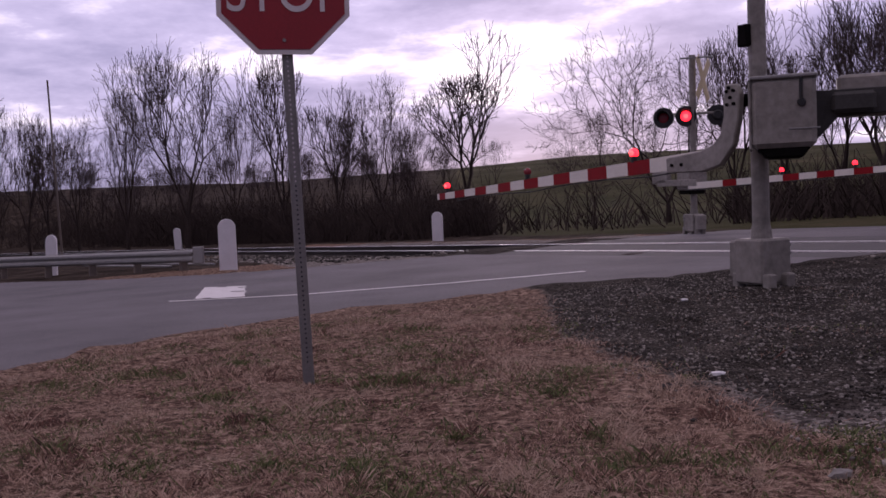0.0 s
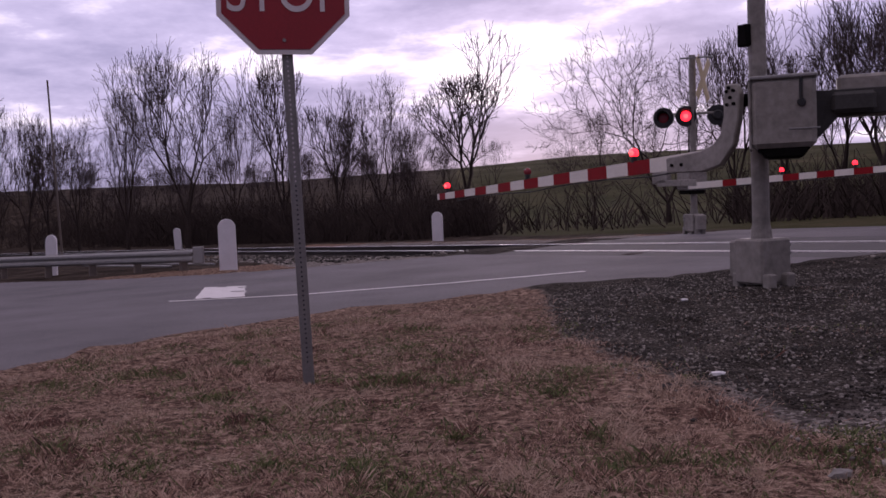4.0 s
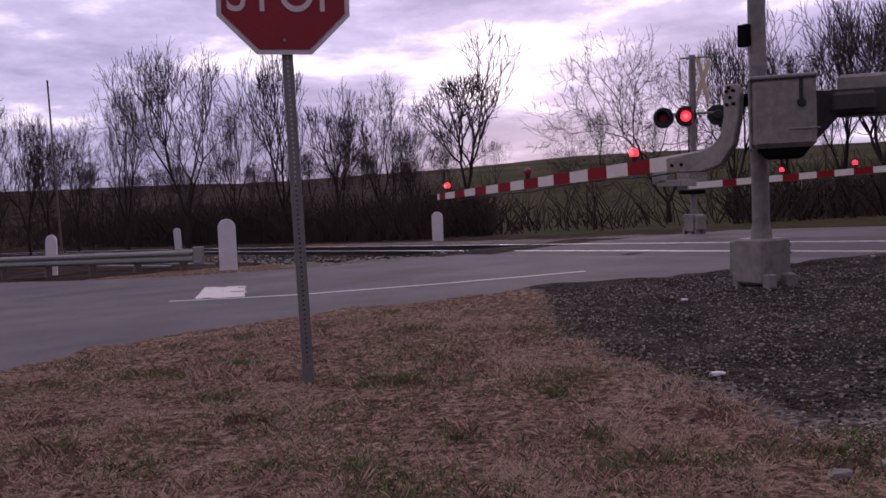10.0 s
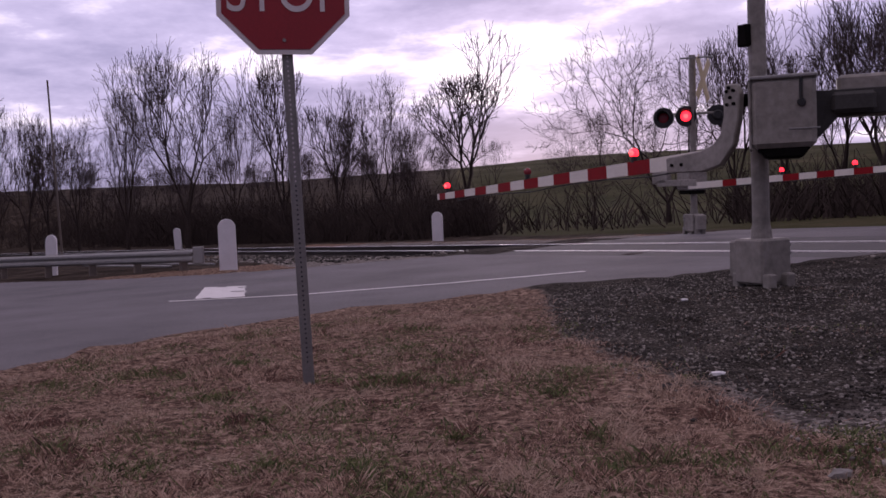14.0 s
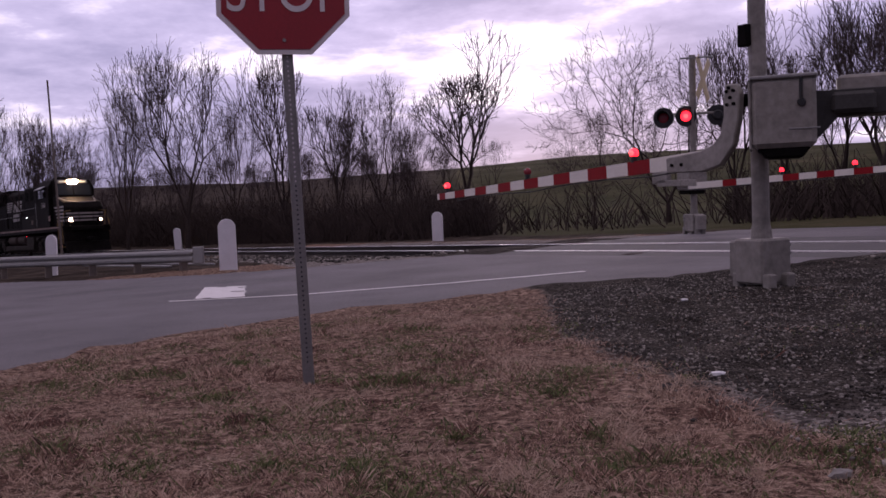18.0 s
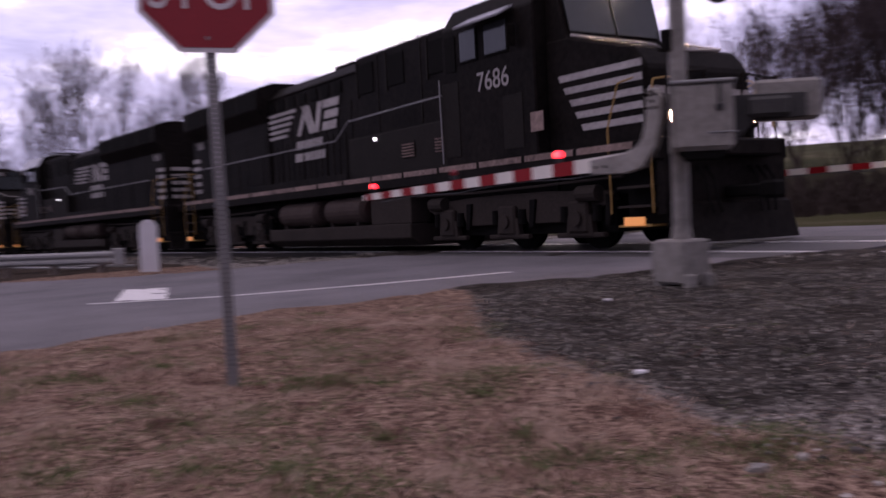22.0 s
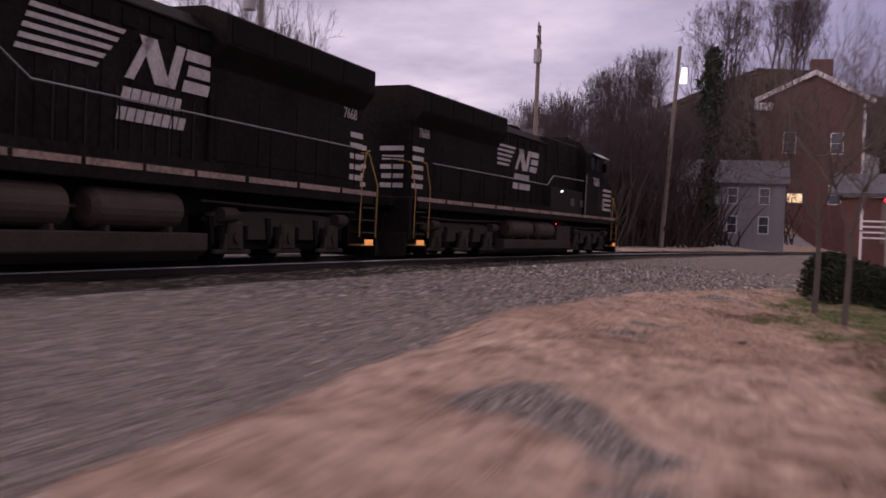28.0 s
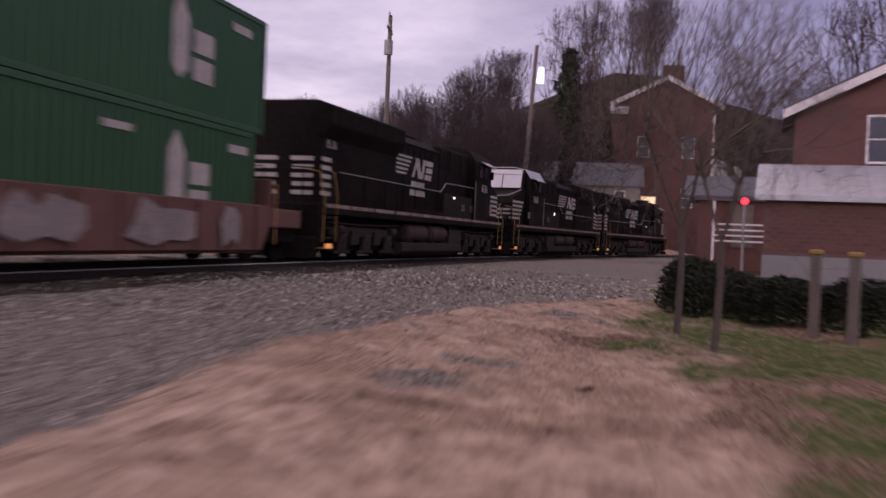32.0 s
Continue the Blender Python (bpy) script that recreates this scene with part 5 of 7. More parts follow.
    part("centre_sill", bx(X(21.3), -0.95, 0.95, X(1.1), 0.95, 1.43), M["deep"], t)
    # lower body panel between cab and hood
    part("equipment_cabinet", bx(X(11.3), -1.42, 1.72, X(6.9), 1.42, 2.72, 0.02), M["loco_dust"], t, "dusty lower equipment cabinet")
    for dd in (8.5, 7.15):
        lv = part("louvre_panel", bx(X(dd + 0.26), -1.432, 2.05, X(dd - 0.26), -1.42, 2.42), M["loco_dust"], t)
        for i in range(5):
            part("louvre", bx(X(dd + 0.25), -1.462, 2.08 + i * 0.065, X(dd - 0.25), -1.432, 2.105 + i * 0.065), M["strip"], lv)
    inv = part("inverter_hood", bx(X(11.3), -1.15, 2.7, X(6.9), 1.15, 4.7, 0.06), M["loco"], t)
    for dd in (10.75, 9.35, 7.6):
        part("air_intake", bx(X(dd + 0.36), -1.175, 3.78, X(dd - 0.36), -1.14, 4.5, 0.01), M["deep"], inv)
        part("intake_frame", bx(X(dd + 0.44), -1.185, 3.7, X(dd + 0.38), -1.14, 4.58), M["loco_dust"], inv)
    for dd in (10.2, 8.3):
        part("panel_seam", bx(X(dd) - 0.02, -1.165, 2.75, X(dd) + 0.02, -1.14, 4.6), M["loco_dust"], inv)
    # engine hood and walkway side wall
    hood = part("engine_hood", prism([(-1.12, 1.72), (1.12, 1.72), (1.12, 4.4), (0.75, 4.72), (-0.75, 4.72), (-1.12, 4.4)], "x", X(16.6), X(11.3), 0.02), M["loco"], t, "black long hood")
    dd = 11.6
    while dd < 16.4:
        part("hood_door", bx(X(dd + 0.66), -1.14, 1.95, X(dd), -1.12, 3.75, 0.008), M["loco"], hood)
        part("door_latch", bx(X(dd + 0.6), -1.155, 2.8, X(dd + 0.55), -1.14, 2.95), M["loco_dust"], hood)
        dd += 0.7
    dd = 11.95
    while dd < 16.4:
        part("door_frame", bx(X(dd) - 0.025, -1.16, 1.9, X(dd) + 0.025, -1.13, 3.0), M["loco_dust"], hood)
        part("vent_slot", bx(X(dd + 0.5), -1.15, 4.0, X(dd + 0.1), -1.125, 4.28), M["deep"], hood)
        dd += 0.7
    part("drip_rail", bx(X(16.6), -1.17, 4.36, X(11.3), -1.11, 4.41, 0.01), M["loco_dust"], hood)
    part("toe_board", bx(X(16.6), -1.5, 1.76, X(11.3), -1.47, 1.92), M["loco"], t)
    part("exhaust_stack", bx(X(13.6), -0.5, 4.72, X(12.6), 0.5, 4.9, 0.02), M["deep"], hood)
    # radiator with its flared wings
    rad = part("radiator_section", prism([(-1.2, 1.72), (1.2, 1.72), (1.2, 3.75), (1.52, 4.15), (1.52, 4.72), (1.0, 4.9), (-1.0, 4.9), (-1.52, 4.72), (-1.52, 4.15), (-1.2, 3.75)], "x", X(21.2), X(16.6), 0.02), M["loco"], t, "flared radiator section")
    for i in range(4):
        part("screen", bx(X(20.9 - i * 1.08), -1.535, 4.2, X(19.95 - i * 1.08), -1.52, 4.66), M["deep"], rad)
        part("radiator_door", bx(X(20.9 - i * 1.08), -1.215, 2.0, X(19.95 - i * 1.08), -1.2, 3.4, 0.006), M["loco"], rad)
    part("hood_roof", bx(X(21.1), -0.95, 4.9, X(16.7), 0.95, 4.92), M["loco_dust"], t)
    # cab and nose
    cab = part("cab", prism([(-1.52, 1.72), (1.52, 1.72), (1.52, 4.45), (1.2, 4.9), (0.6, 5.02), (-0.6, 5.02), (-1.2, 4.9), (-1.52, 4.45)], "x", X(6.9), X(3.95), 0.03), M["loco"], t, "black wide cab")
    slope = part("windshield_face", prism([(X(3.96), 3.55), (X(3.40), 3.6), (X(3.72), 4.86), (X(3.96), 4.95)], "y", -1.22, 1.22, 0.02), M["loco"], cab)
    for sy in (-1, 1):
        # 7668's glass is coloured silver: a sky reflection painted on
        part("windshield", prism([(X(3.42), 3.86), (X(3.40), 3.86), (X(3.60), 4.62), (X(3.63), 4.62)], "y", sy * 0.03, sy * 1.12), M["silver"] if number == "7668" else M["glass"], slope, "tilted windshield pane")
    for dd, w in ((5.95, 0.62), (5.05, 0.78)):
        win = part("side_window", bx(X(dd + w / 2), -1.545, 3.7, X(dd - w / 2), -1.52, 4.36, 0.01), M["deep"], cab)
        part("pane", bx(X(dd + w / 2 - 0.05), -1.552, 3.75, X(dd - w / 2 + 0.05), -1.545, 4.31), M["glass"], win)
    for dd, z0, z1 in ((6.65, 1.9, 3.4), (4.62, 1.9, 2.9)):
        part("cab_panel", bx(X(dd + 0.3), -1.532, z0, X(dd - 0.3), -1.52, z1, 0.008), M["loco_dust"], cab)
    part("cab_grab", pipe([(X(6.95), -1.56, 1.8), (X(6.95), -1.58, 3.5)], 0.016, 6), M["galv"], cab)
    part("mirror", bx(X(4.45), -1.75, 3.75, X(4.4), -1.55, 4.15, 0.01), M["loco"], cab)
    part("sunshade", prism([(-1.9, 4.3), (-1.52, 4.5), (-1.52, 4.53), (-1.92, 4.33)], "x", X(5.9), X(4.5)), M["silver"], cab, "pale sunshade over the side window")
    part("cab_door_window", bx(X(6.75), -1.54, 3.6, X(6.4), -1.52, 4.3), M["deep"], cab)
    part("roof_air_conditioner", bx(X(6.4), -0.5, 5.0, X(5.3), 0.5, 5.2, 0.04), M["loco_dust"], cab)
    if number == "7668":
        part("pale_roof", prism([(-1.54, 4.42), (-1.21, 4.91), (-0.61, 5.03), (0.61, 5.03), (1.21, 4.91), (1.54, 4.42), (1.55, 4.44), (1.22, 4.94), (0.61, 5.06), (-0.61, 5.06), (-1.22, 4.94), (-1.55, 4.44)], "x", X(6.92), X(3.9)), M["silver"], cab, "pale cab roof")
        part("pale_brow", bx(X(3.95), -1.15, 4.62, X(3.56), 1.15, 4.9, 0.02), M["silver"], cab)
    part("horn", pipe([(X(7.6), 0.1, 4.6), (X(7.6), 0.1, 5.05), (X(7.2), 0.1, 5.08)], 0.05), M["loco_dust"], t)
    nose = part("nose", prism([(X(3.97), 1.72), (X(1.55), 1.72), (X(1.5), 2.95), (X(1.8), 3.32), (X(3.35), 3.74), (X(3.97), 3.76)], "y", -1.25, 1.25, 0.05), M["loco"], t, "low black nose with white stripes")
    # stripes round the nose
    for i in range(5):
        z = 2.06 + i * 0.225
        for sy in (-1, 1):
            part("nose_stripe", prism([(X(3.25 + 0.14 * i - 0.24), z), (X(1.58), z), (X(1.6), z + 0.115), (X(3.25 + 0.14 * i - 0.18), z + 0.115)], "y", sy * 1.252, sy * 1.262), M["loco_white"], nose)
        part("nose_stripe", bx(X(1.56) - 0.0, -1.2, z, X(1.49), 1.2, z + 0.115) if z < 2.7 else bx(X(1.8), -1.1, z, X(1.66), 1.1, z + 0.115), M["loco_white"], nose)
    # pale chevron line along the top of the nose
    for sy in (-1, 1):
        part("nose_ridge", pipe([(X(3.3), sy * 1.2, 3.76), (X(1.82), sy * 0.9, 3.36), (X(1.78), 0.0, 3.30)], 0.022, 6), M["loco_white"], nose)
    part("nose_door", bx(X(1.5), -1.1, 1.75, X(1.44), -0.45, 2.0), M["deep"], nose)
    part("side_placard", bx(X(4.1), -1.54, 2.15, X(3.75), -1.52, 2.5), M["strip"], cab)
    lettering(number, 0.52, pose(X(5.2), -1.53, 3.25, 90, 0, 0), M["loco_white"], cab, "cab_number", 0.004)
    part("number_board", bx(X(4.0), -0.95, 4.66, X(3.66), -0.55, 4.88, 0.02), M["loco_white"], cab)
    part("number_board", bx(X(4.0), 0.55, 4.66, X(3.66), 0.95, 4.88, 0.02), M["loco_white"], cab)
    # lamps
    lit = nose_front and number == "7686"
    for y in (-0.16, 0.16):
        part("headlight", rod((X(3.75), y, 4.76), (X(3.58), y, 4.76), 0.155, n=16), M["head"] if lit else M["glass"], cab)
    for y in (-0.95, 0.95):
        lamp_ = part("ditch_light", rod((X(1.42), y, 2.12), (X(1.2), y, 2.12), 0.17, n=16), M["deep"], t)
        part("lens", rod((X(1.21), y, 2.12), (X(1.19), y, 2.12), 0.115 if y < 0 else 0.085, n=16), M["ditch"] if lit else M["glass"], lamp_)
        part("ditch_bracket", bx(X(1.5), y - 0.06, 1.72, X(1.25), y + 0.06, 2.02, 0.01), M["loco"], t)
    if lit:
        for dy in (0.62, -0.62):
            part("marker_lamp", bx(X(3.74), dy - 0.22, 4.72, X(3.64), dy + 0.22, 4.82), M["board_lamp"], cab)
    part("walkway_lamp", bx(X(9.98), -1.46, 2.57, X(9.91), -1.43, 2.64, 0.005), M["walk_lamp"], t, "small white walkway lamp")
    # pilot, plow, couplers, steps
    for f in (1, -1):
        def FX(d):
            return f * (UNIT / 2 - d)
        pl = part("pilot", bx(FX(1.2), -1.45, 0.55, FX(1.0), 1.45, 1.72, 0.02), M["loco"], t)
        part("plow", prism([(FX(1.0), 0.12), (FX(0.72), 0.1), (FX(0.9), 0.7), (FX(1.0), 0.75)], "y", -1.4, 1.4), M["loco"], pl)
        cp = part("coupler", bx(FX(1.0), -0.10, 0.78, FX(0.25), 0.10, 0.98, 0.03), M["deep"], t)
        part("knuckle", bx(FX(0.3), -0.17, 0.74, FX(0.0), 0.15, 1.02, 0.05), M["deep"], cp)
        part("anticlimber", bx(FX(1.02), -1.0, 1.45, FX(0.72), 1.0, 1.72, 0.03), M["loco"], pl)
        for hy in (-0.75, -0.55, 0.5, 0.7, 0.9):
            part("air_hose", pipe([(FX(0.98), hy, 1.3), (FX(0.82), hy, 1.1), (FX(0.78), hy * 0.96, 0.75), (FX(0.72), hy * 0.9, 0.55)], 0.028, 6), M["deep"], pl)
        fr = part("front_railing", pipe([(FX(1.06), -1.3, 2.78), (FX(1.0), -0.45, 2.82)], 0.02, 6), M["loco"], t, "black end railing")
        part("rail_bar", pipe([(FX(1.0), 0.45, 2.82), (FX(1.06), 1.3, 2.78)], 0.02, 6), M["loco"], fr)
        for hy in (-1.3, -0.85, -0.45, 0.45, 0.85, 1.3):
            part("stanchion", rod((FX(1.05), hy, 1.72), (FX(1.03), hy, 2.8), 0.022, n=6), M["loco"], fr)
        for sy in (-1, 1):
            st = part("step_well", bx(FX(2.1), sy * 1.05, 0.35, FX(1.2), sy * 1.16, 1.6), M["deep"], t)
            for i in range(4):
                part("step", bx(FX(2.0), sy * 1.16, 0.38 + i * 0.31, FX(1.28), sy * 1.5, 0.42 + i * 0.31), M["loco_under"] if i else M["yellow"], st)
            part("grab_rail", pipe([(FX(2.15), sy * 1.5, 0.6), (FX(2.15), sy * 1.52, 2.0), (FX(1.9), sy * 1.5, 2.7), (FX(1.6), sy * 1.45, 2.75)], 0.015, 6), M["yellow"], t, "yellow grab rail")
            part("grab_rail", pipe([(FX(1.22), sy * 1.5, 0.6), (FX(1.22), sy * 1.52, 1.9), (FX(1.32), sy * 1.3, 2.7), (FX(1.28), sy * 0.9, 2.75)], 0.015, 6), M["yellow"], t, "yellow grab rail")
        part("step_lamp", bx(FX(1.85), -1.53, 0.4, FX(1.4), -1.5, 0.54, 0.005), M["step_lamp"], t)
    # rear stripes and rear number bar
    rear = part("rear_face", bx(X(21.27), -1.15, 1.75, X(21.2), 1.15, 3.9, 0.01), M["loco"], t)
    for i in range(5):
        for ya, yb in ((-0.98, -0.22 - 0.07 * (i % 2)), (0.22 + 0.07 * (i % 2), 0.98)):
            part("rear_stripe", bx(X(21.275), ya, 2.0 + i * 0.26, X(21.25), yb, 2.13 + i * 0.26), M["loco_white"], rear)
        part("rear_stripe", bx(X(21.2), -1.225, 2.0 + i * 0.26, X(20.72), -1.2, 2.13 + i * 0.26), M["loco_white"], rad)
    lettering(number, 0.36, pose(X(20.7), -1.21, 3.58, 90, 0, 0), M["loco_white"], rad, "rear_number", 0.004)
    # emblem on the hood side: slanted lines and two slanted blocks, two bars of writing below
    for y in (-1.16,):
        for i in range(5):
            side_piece([(16.15 + 0.05 * i, 3.92 - i * 0.16), (14.55 + 0.12 * i, 3.92 - i * 0.16), (14.6 + 0.12 * i, 3.84 - i * 0.16), (16.18 + 0.05 * i, 3.84 - i * 0.16)], -1.165, 0.012, M["loco_white"], "emblem_line", hood)
        for a in ([(14.55, 3.15), (14.15, 3.92), (13.98, 3.92), (14.38, 3.15)], [(14.28, 3.92), (13.93, 3.92), (13.62, 3.15), (13.95, 3.15)], [(13.72, 3.15), (13.5, 3.92), (13.3, 3.92), (13.52, 3.15)],
                  [(13.25, 3.92), (12.55, 3.92), (12.6, 3.72), (13.3, 3.72)], [(13.2, 3.64), (12.6, 3.64), (12.65, 3.44), (13.25, 3.44)], [(13.3, 3.36), (12.7, 3.36), (12.75, 3.15), (13.36, 3.15)]):
            side_piece(a, -1.166, 0.014, M["loco_white"], "emblem_block", hood)
        for z, spans in ((2.78, ((14.62, 14.46), (14.43, 14.27), (14.24, 14.08), (14.05, 13.9), (13.87, 13.72), (13.69, 13.56), (13.53, 13.4))), (2.45, ((14.7, 14.54), (14.51, 14.36), (14.33, 14.18), (14.15, 14.0), (13.97, 13.82), (13.79, 13.64), (13.61, 13.47), (13.44, 13.3)))):
            for a, b in spans:
                side_piece([(a, z), (b, z), (b - 0.05, z + 0.22), (a - 0.05, z + 0.22)], -1.166, 0.012, M["loco_white"], "name_bar", hood)
    # walkway handrail
    hr = part("handrail", pipe([(X(20.6), -1.46, 2.75), (X(11.9), -1.46, 2.75), (X(11.2), -1.46, 3.15), (X(7.0), -1.5, 3.2)], 0.017, 6), M["galv"], t, "long grey handrail")
    dd = 12.4
    while dd < 20.6:
        part("stanchion", rod((X(dd), -1.46, 1.72), (X(dd), -1.46, 2.75), 0.016, n=6), M["loco"], hr)
        dd += 1.36
    return t


def container_car(m):
    t = thing("well_car", m, "rusty brown well car carrying two stacked green containers", "freight car", "freight cars")
    L_ = 21.6
    for sy in (-1, 1):
        part("side_sill", prism([(-7.9, 0.35), (7.9, 0.35), (8.3, 0.9), (8.3, 1.5), (-8.3, 1.5), (-8.3, 0.9)], "y", sy * 1.28, sy * 1.46, 0.02), M["well"], t, "rusty side sill")
        for i in range(11):
            part("rib", bx(-7.6 + i * 1.5, sy * 1.46, 0.4, -7.5 + i * 1.5, sy * 1.52, 1.45), M["well"], t)
    for i, (a, b, z0, z1) in enumerate(((-2.2, 0.3, 0.55, 1.3), (1.6, 4.4, 0.5, 1.35), (5.4, 6.5, 0.5, 1.42), (-6.5, -4.0, 0.55, 1.2))):
        rg = random.Random(i)
        out = [(a + (b - a) * u + rg.uniform(-0.15, 0.15), z0 + (z1 - z0) * w + rg.uniform(-0.1, 0.1)) for u, w in ((0, 0.1), (0.3, 0), (0.55, 0.12), (0.8, 0.0), (1, 0.3), (0.92, 0.85), (0.6, 1.0), (0.45, 0.8), (0.2, 1.0), (0.03, 0.6))]
        part("graffiti_patch", prism(out, "y", -1.535, -1.522), M["well_pale"], t, "faded pale paint patch")
    part("floor", bx(-7.9, -1.3, 0.28, 7.9, 1.3, 0.38), M["well"], t)
    for sx in (-1, 1):
        part("end_deck", bx(sx * 8.2, -1.4, 0.95, sx * 10.6, 1.4, 1.45, 0.03), M["well"], t)
        part("end_post", bx(sx * 8.3, -1.45, 1.4, sx * 8.5, 1.45, 2.2, 0.02), M["well"], t)
        part("coupler", bx(sx * 10.5, -0.15, 0.72, sx * 10.9, 0.15, 1.02, 0.03), M["deep"], t)
        tr = part("truck", bx(sx * 9.3 - 1.35, -1.2, 0.55, sx * 9.3 + 1.35, 1.2, 0.9, 0.04), M["deep"], t)
        for d in (-0.9, 0.9):
            bm = bmesh.new()
            for sy in (-1, 1):
                cyl(bm, (sx * 9.3 + d, sy * 0.68, 0.46), (sx * 9.3 + d, sy * 0.83, 0.46), 0.457, n=22)
            cyl(bm, (sx * 9.3 + d, -1.0, 0.46), (sx * 9.3 + d, 1.0, 0.46), 0.09, n=8)
            part("wheelset", bm, M["deep"], tr)
        part("end_ladder", pipe([(sx * 8.6, -1.5, 0.5), (sx * 8.6, -1.5, 2.1)], 0.02, 6), M["yellow"], t)
    return t


def container(m, upper):
    hl = 8.07 if upper else 7.6
    t = thing("shipping_container", m, "dark green corrugated shipping container" + (" stacked on another" if upper else " set down in a well car"), "container", "stacked containers")
    body = part("body", bx(-hl, -1.25, 0.05, hl, 1.25, 2.85), M["green_box"], t)
    for sy in (-1, 1):
        for z in (0.0, 2.76):
            part("side_rail", bx(-hl, sy * 1.23, z, hl, sy * 1.30, z + 0.13, 0.01), M["green_box"], t)
        n = 46
        bm = bmesh.new()
        for i in range(n):
            x = -hl + 0.25 + i * (2 * hl - 0.5) / n
            box(bm, x, sy * 1.25, 0.14, x + 0.17, sy * 1.278, 2.75)
        part("corrugation", bm, M["green_box"], body)
    for sx in (-1, 1):
        for sy in (-1, 1):
            part("corner_post", bx(sx * (hl - 0.16), sy * 1.2, 0, sx * hl, sy * 1.30, 2.89, 0.01), M["green_box"], t)
        part("end_wall", bx(sx * hl, -1.2, 0.1, sx * (hl + 0.02), 1.2, 2.8), M["green_box"], t)
    # pale emblem and writing bars on the side
    em = part("emblem", prism([(3.4, 1.0), (3.75, 0.75), (4.1, 1.0), (4.1, 2.1), (3.75, 2.55), (3.4, 2.1)], "y", -1.292, -1.279), M["loco_white"], t, "tall pale emblem")
    for i in range(2):
        part("emblem_bar", bx(4.35, -1.292, 0.8 + i * 0.62, 5.25, -1.279, 1.3 + i * 0.62), M["loco_white"], t)
    part("writing_bar", bx(1.0, -1.292, 2.3, 2.0, -1.279, 2.45), M["loco_white"], t)
    part("writing_bar", bx(6.2, -1.292, 2.3, 7.2, -1.279, 2.5), M["loco_white"], t)
    return t


SPEED, S0 = 13.862, 3.75


def train():
    units = []
    units.append((locomotive(pose(0, 0, 0), "black lead diesel locomotive with lit headlights and white nose stripes", "7686"), 0.0, False, 0))
    units.append((locomotive(pose(0, 0, 0), "black diesel locomotive running cab last, pale cab roof", "7668", False), UNIT, True, 0))
    mirror_dress(units[-1][0])
    units.append((locomotive(pose(0, 0, 0), "black diesel locomotive coupled third in the train", "8136", False), 2 * UNIT, False, 0))
    for i in range(3):
        back = 3 * UNIT + 0.1 + i * 21.9 - (UNIT - 21.6) / 2
        units.append((container_car(pose(0, 0, 0)), back, False, 0))
        units.append((container(pose(0, 0, 0), False), back, False, 0.4))
        units.append((container(pose(0, 0, 0), True), back, False, 3.31))
    return units


def motions():
    for ob, back, flip, up in UNITS:
        rows = []
        for i in range(65):
            t = i * 0.5
            s = S0 + SPEED * (t - 23) - back - UNIT / 2
            x, y = on_track(s, 0)
            rows.append((t, pose(x, y, (NEAR_Z + FAR_Z) / 2 + up, 0, 0, heading(s)) @ pose(0, 0, 0, 0 if flip else 0, 0, 180 if flip else 0)))
        walk(ob, rows)


# ---- houses and things along the far side ----
def window(parent, x, z, w, h, y, lit=False):
    """A sash window on a front wall whose face lies at y (outside is -y)."""
    fr = bmesh.new()
    t = 0.09
    for a in ((x - w / 2 - t, z - t, x + w / 2 + t, z), (x - w / 2 - t, z + h, x + w / 2 + t, z + h + t), (x - w / 2 - t, z, x - w / 2, z + h), (x + w / 2, z, x + w / 2 + t, z + h), (x - w / 2, z + h / 2 - 0.03, x + w / 2, z + h / 2 + 0.03)):
        box(fr, a[0], y - 0.09, a[1], a[2], y + 0.02, a[3])
    f = part("window", fr, M["trim"], parent, "white sash window frame")
    part("pane", bx(x - w / 2, y - 0.06, z, x + w / 2, y - 0.005, z + h), M["lit_window"] if lit else M["pane"], f)
    return f


def gable_roof(parent, w, d, z, rise, over, material, along="x", name="roof"):
    """Two slopes over a body w by d; the ridge runs along x or y."""
    if along == "x":
        out = [(-d / 2 - over, z - over * rise / (d / 2)), (0, z + rise), (d / 2 + over, z - over * rise / (d / 2)), (d / 2 + over, z + 0.16 - over * rise / (d / 2)), (0, z + rise + 0.18), (-d / 2 - over, z + 0.16 - over * rise / (d / 2))]
        return part(name, prism(out, "x", -w / 2 - over, w / 2 + over), material, parent)
    out = [(-w / 2 - over, z - over * rise / (w / 2)), (0, z + rise), (w / 2 + over, z - over * rise / (w / 2)), (w / 2 + over, z + 0.16 - over * rise / (w / 2)), (0, z + rise + 0.18), (-w / 2 - over, z + 0.16 - over * rise / (w / 2))]
    return part(name, prism(out, "y", -d / 2 - over, d / 2 + over), material, parent)


def siding_lines(parent, x0, x1, y, z0, z1, material, step=0.22):
    n = int((z1 - z0) / step)
    me = bpy.data.meshes.new("siding_board")
    bm = bx(x0, -0.022, 0, x1, 0.0, step * 0.93)
    bm.to_mesh(me)
    bm.free()
    me.materials.append(material)
    for i in range(n):
        ob = new("siding_board", me)
        ob.parent, ob.matrix_basis = parent, pose(0, y, z0 + i * step, 2.0, 0, 0)


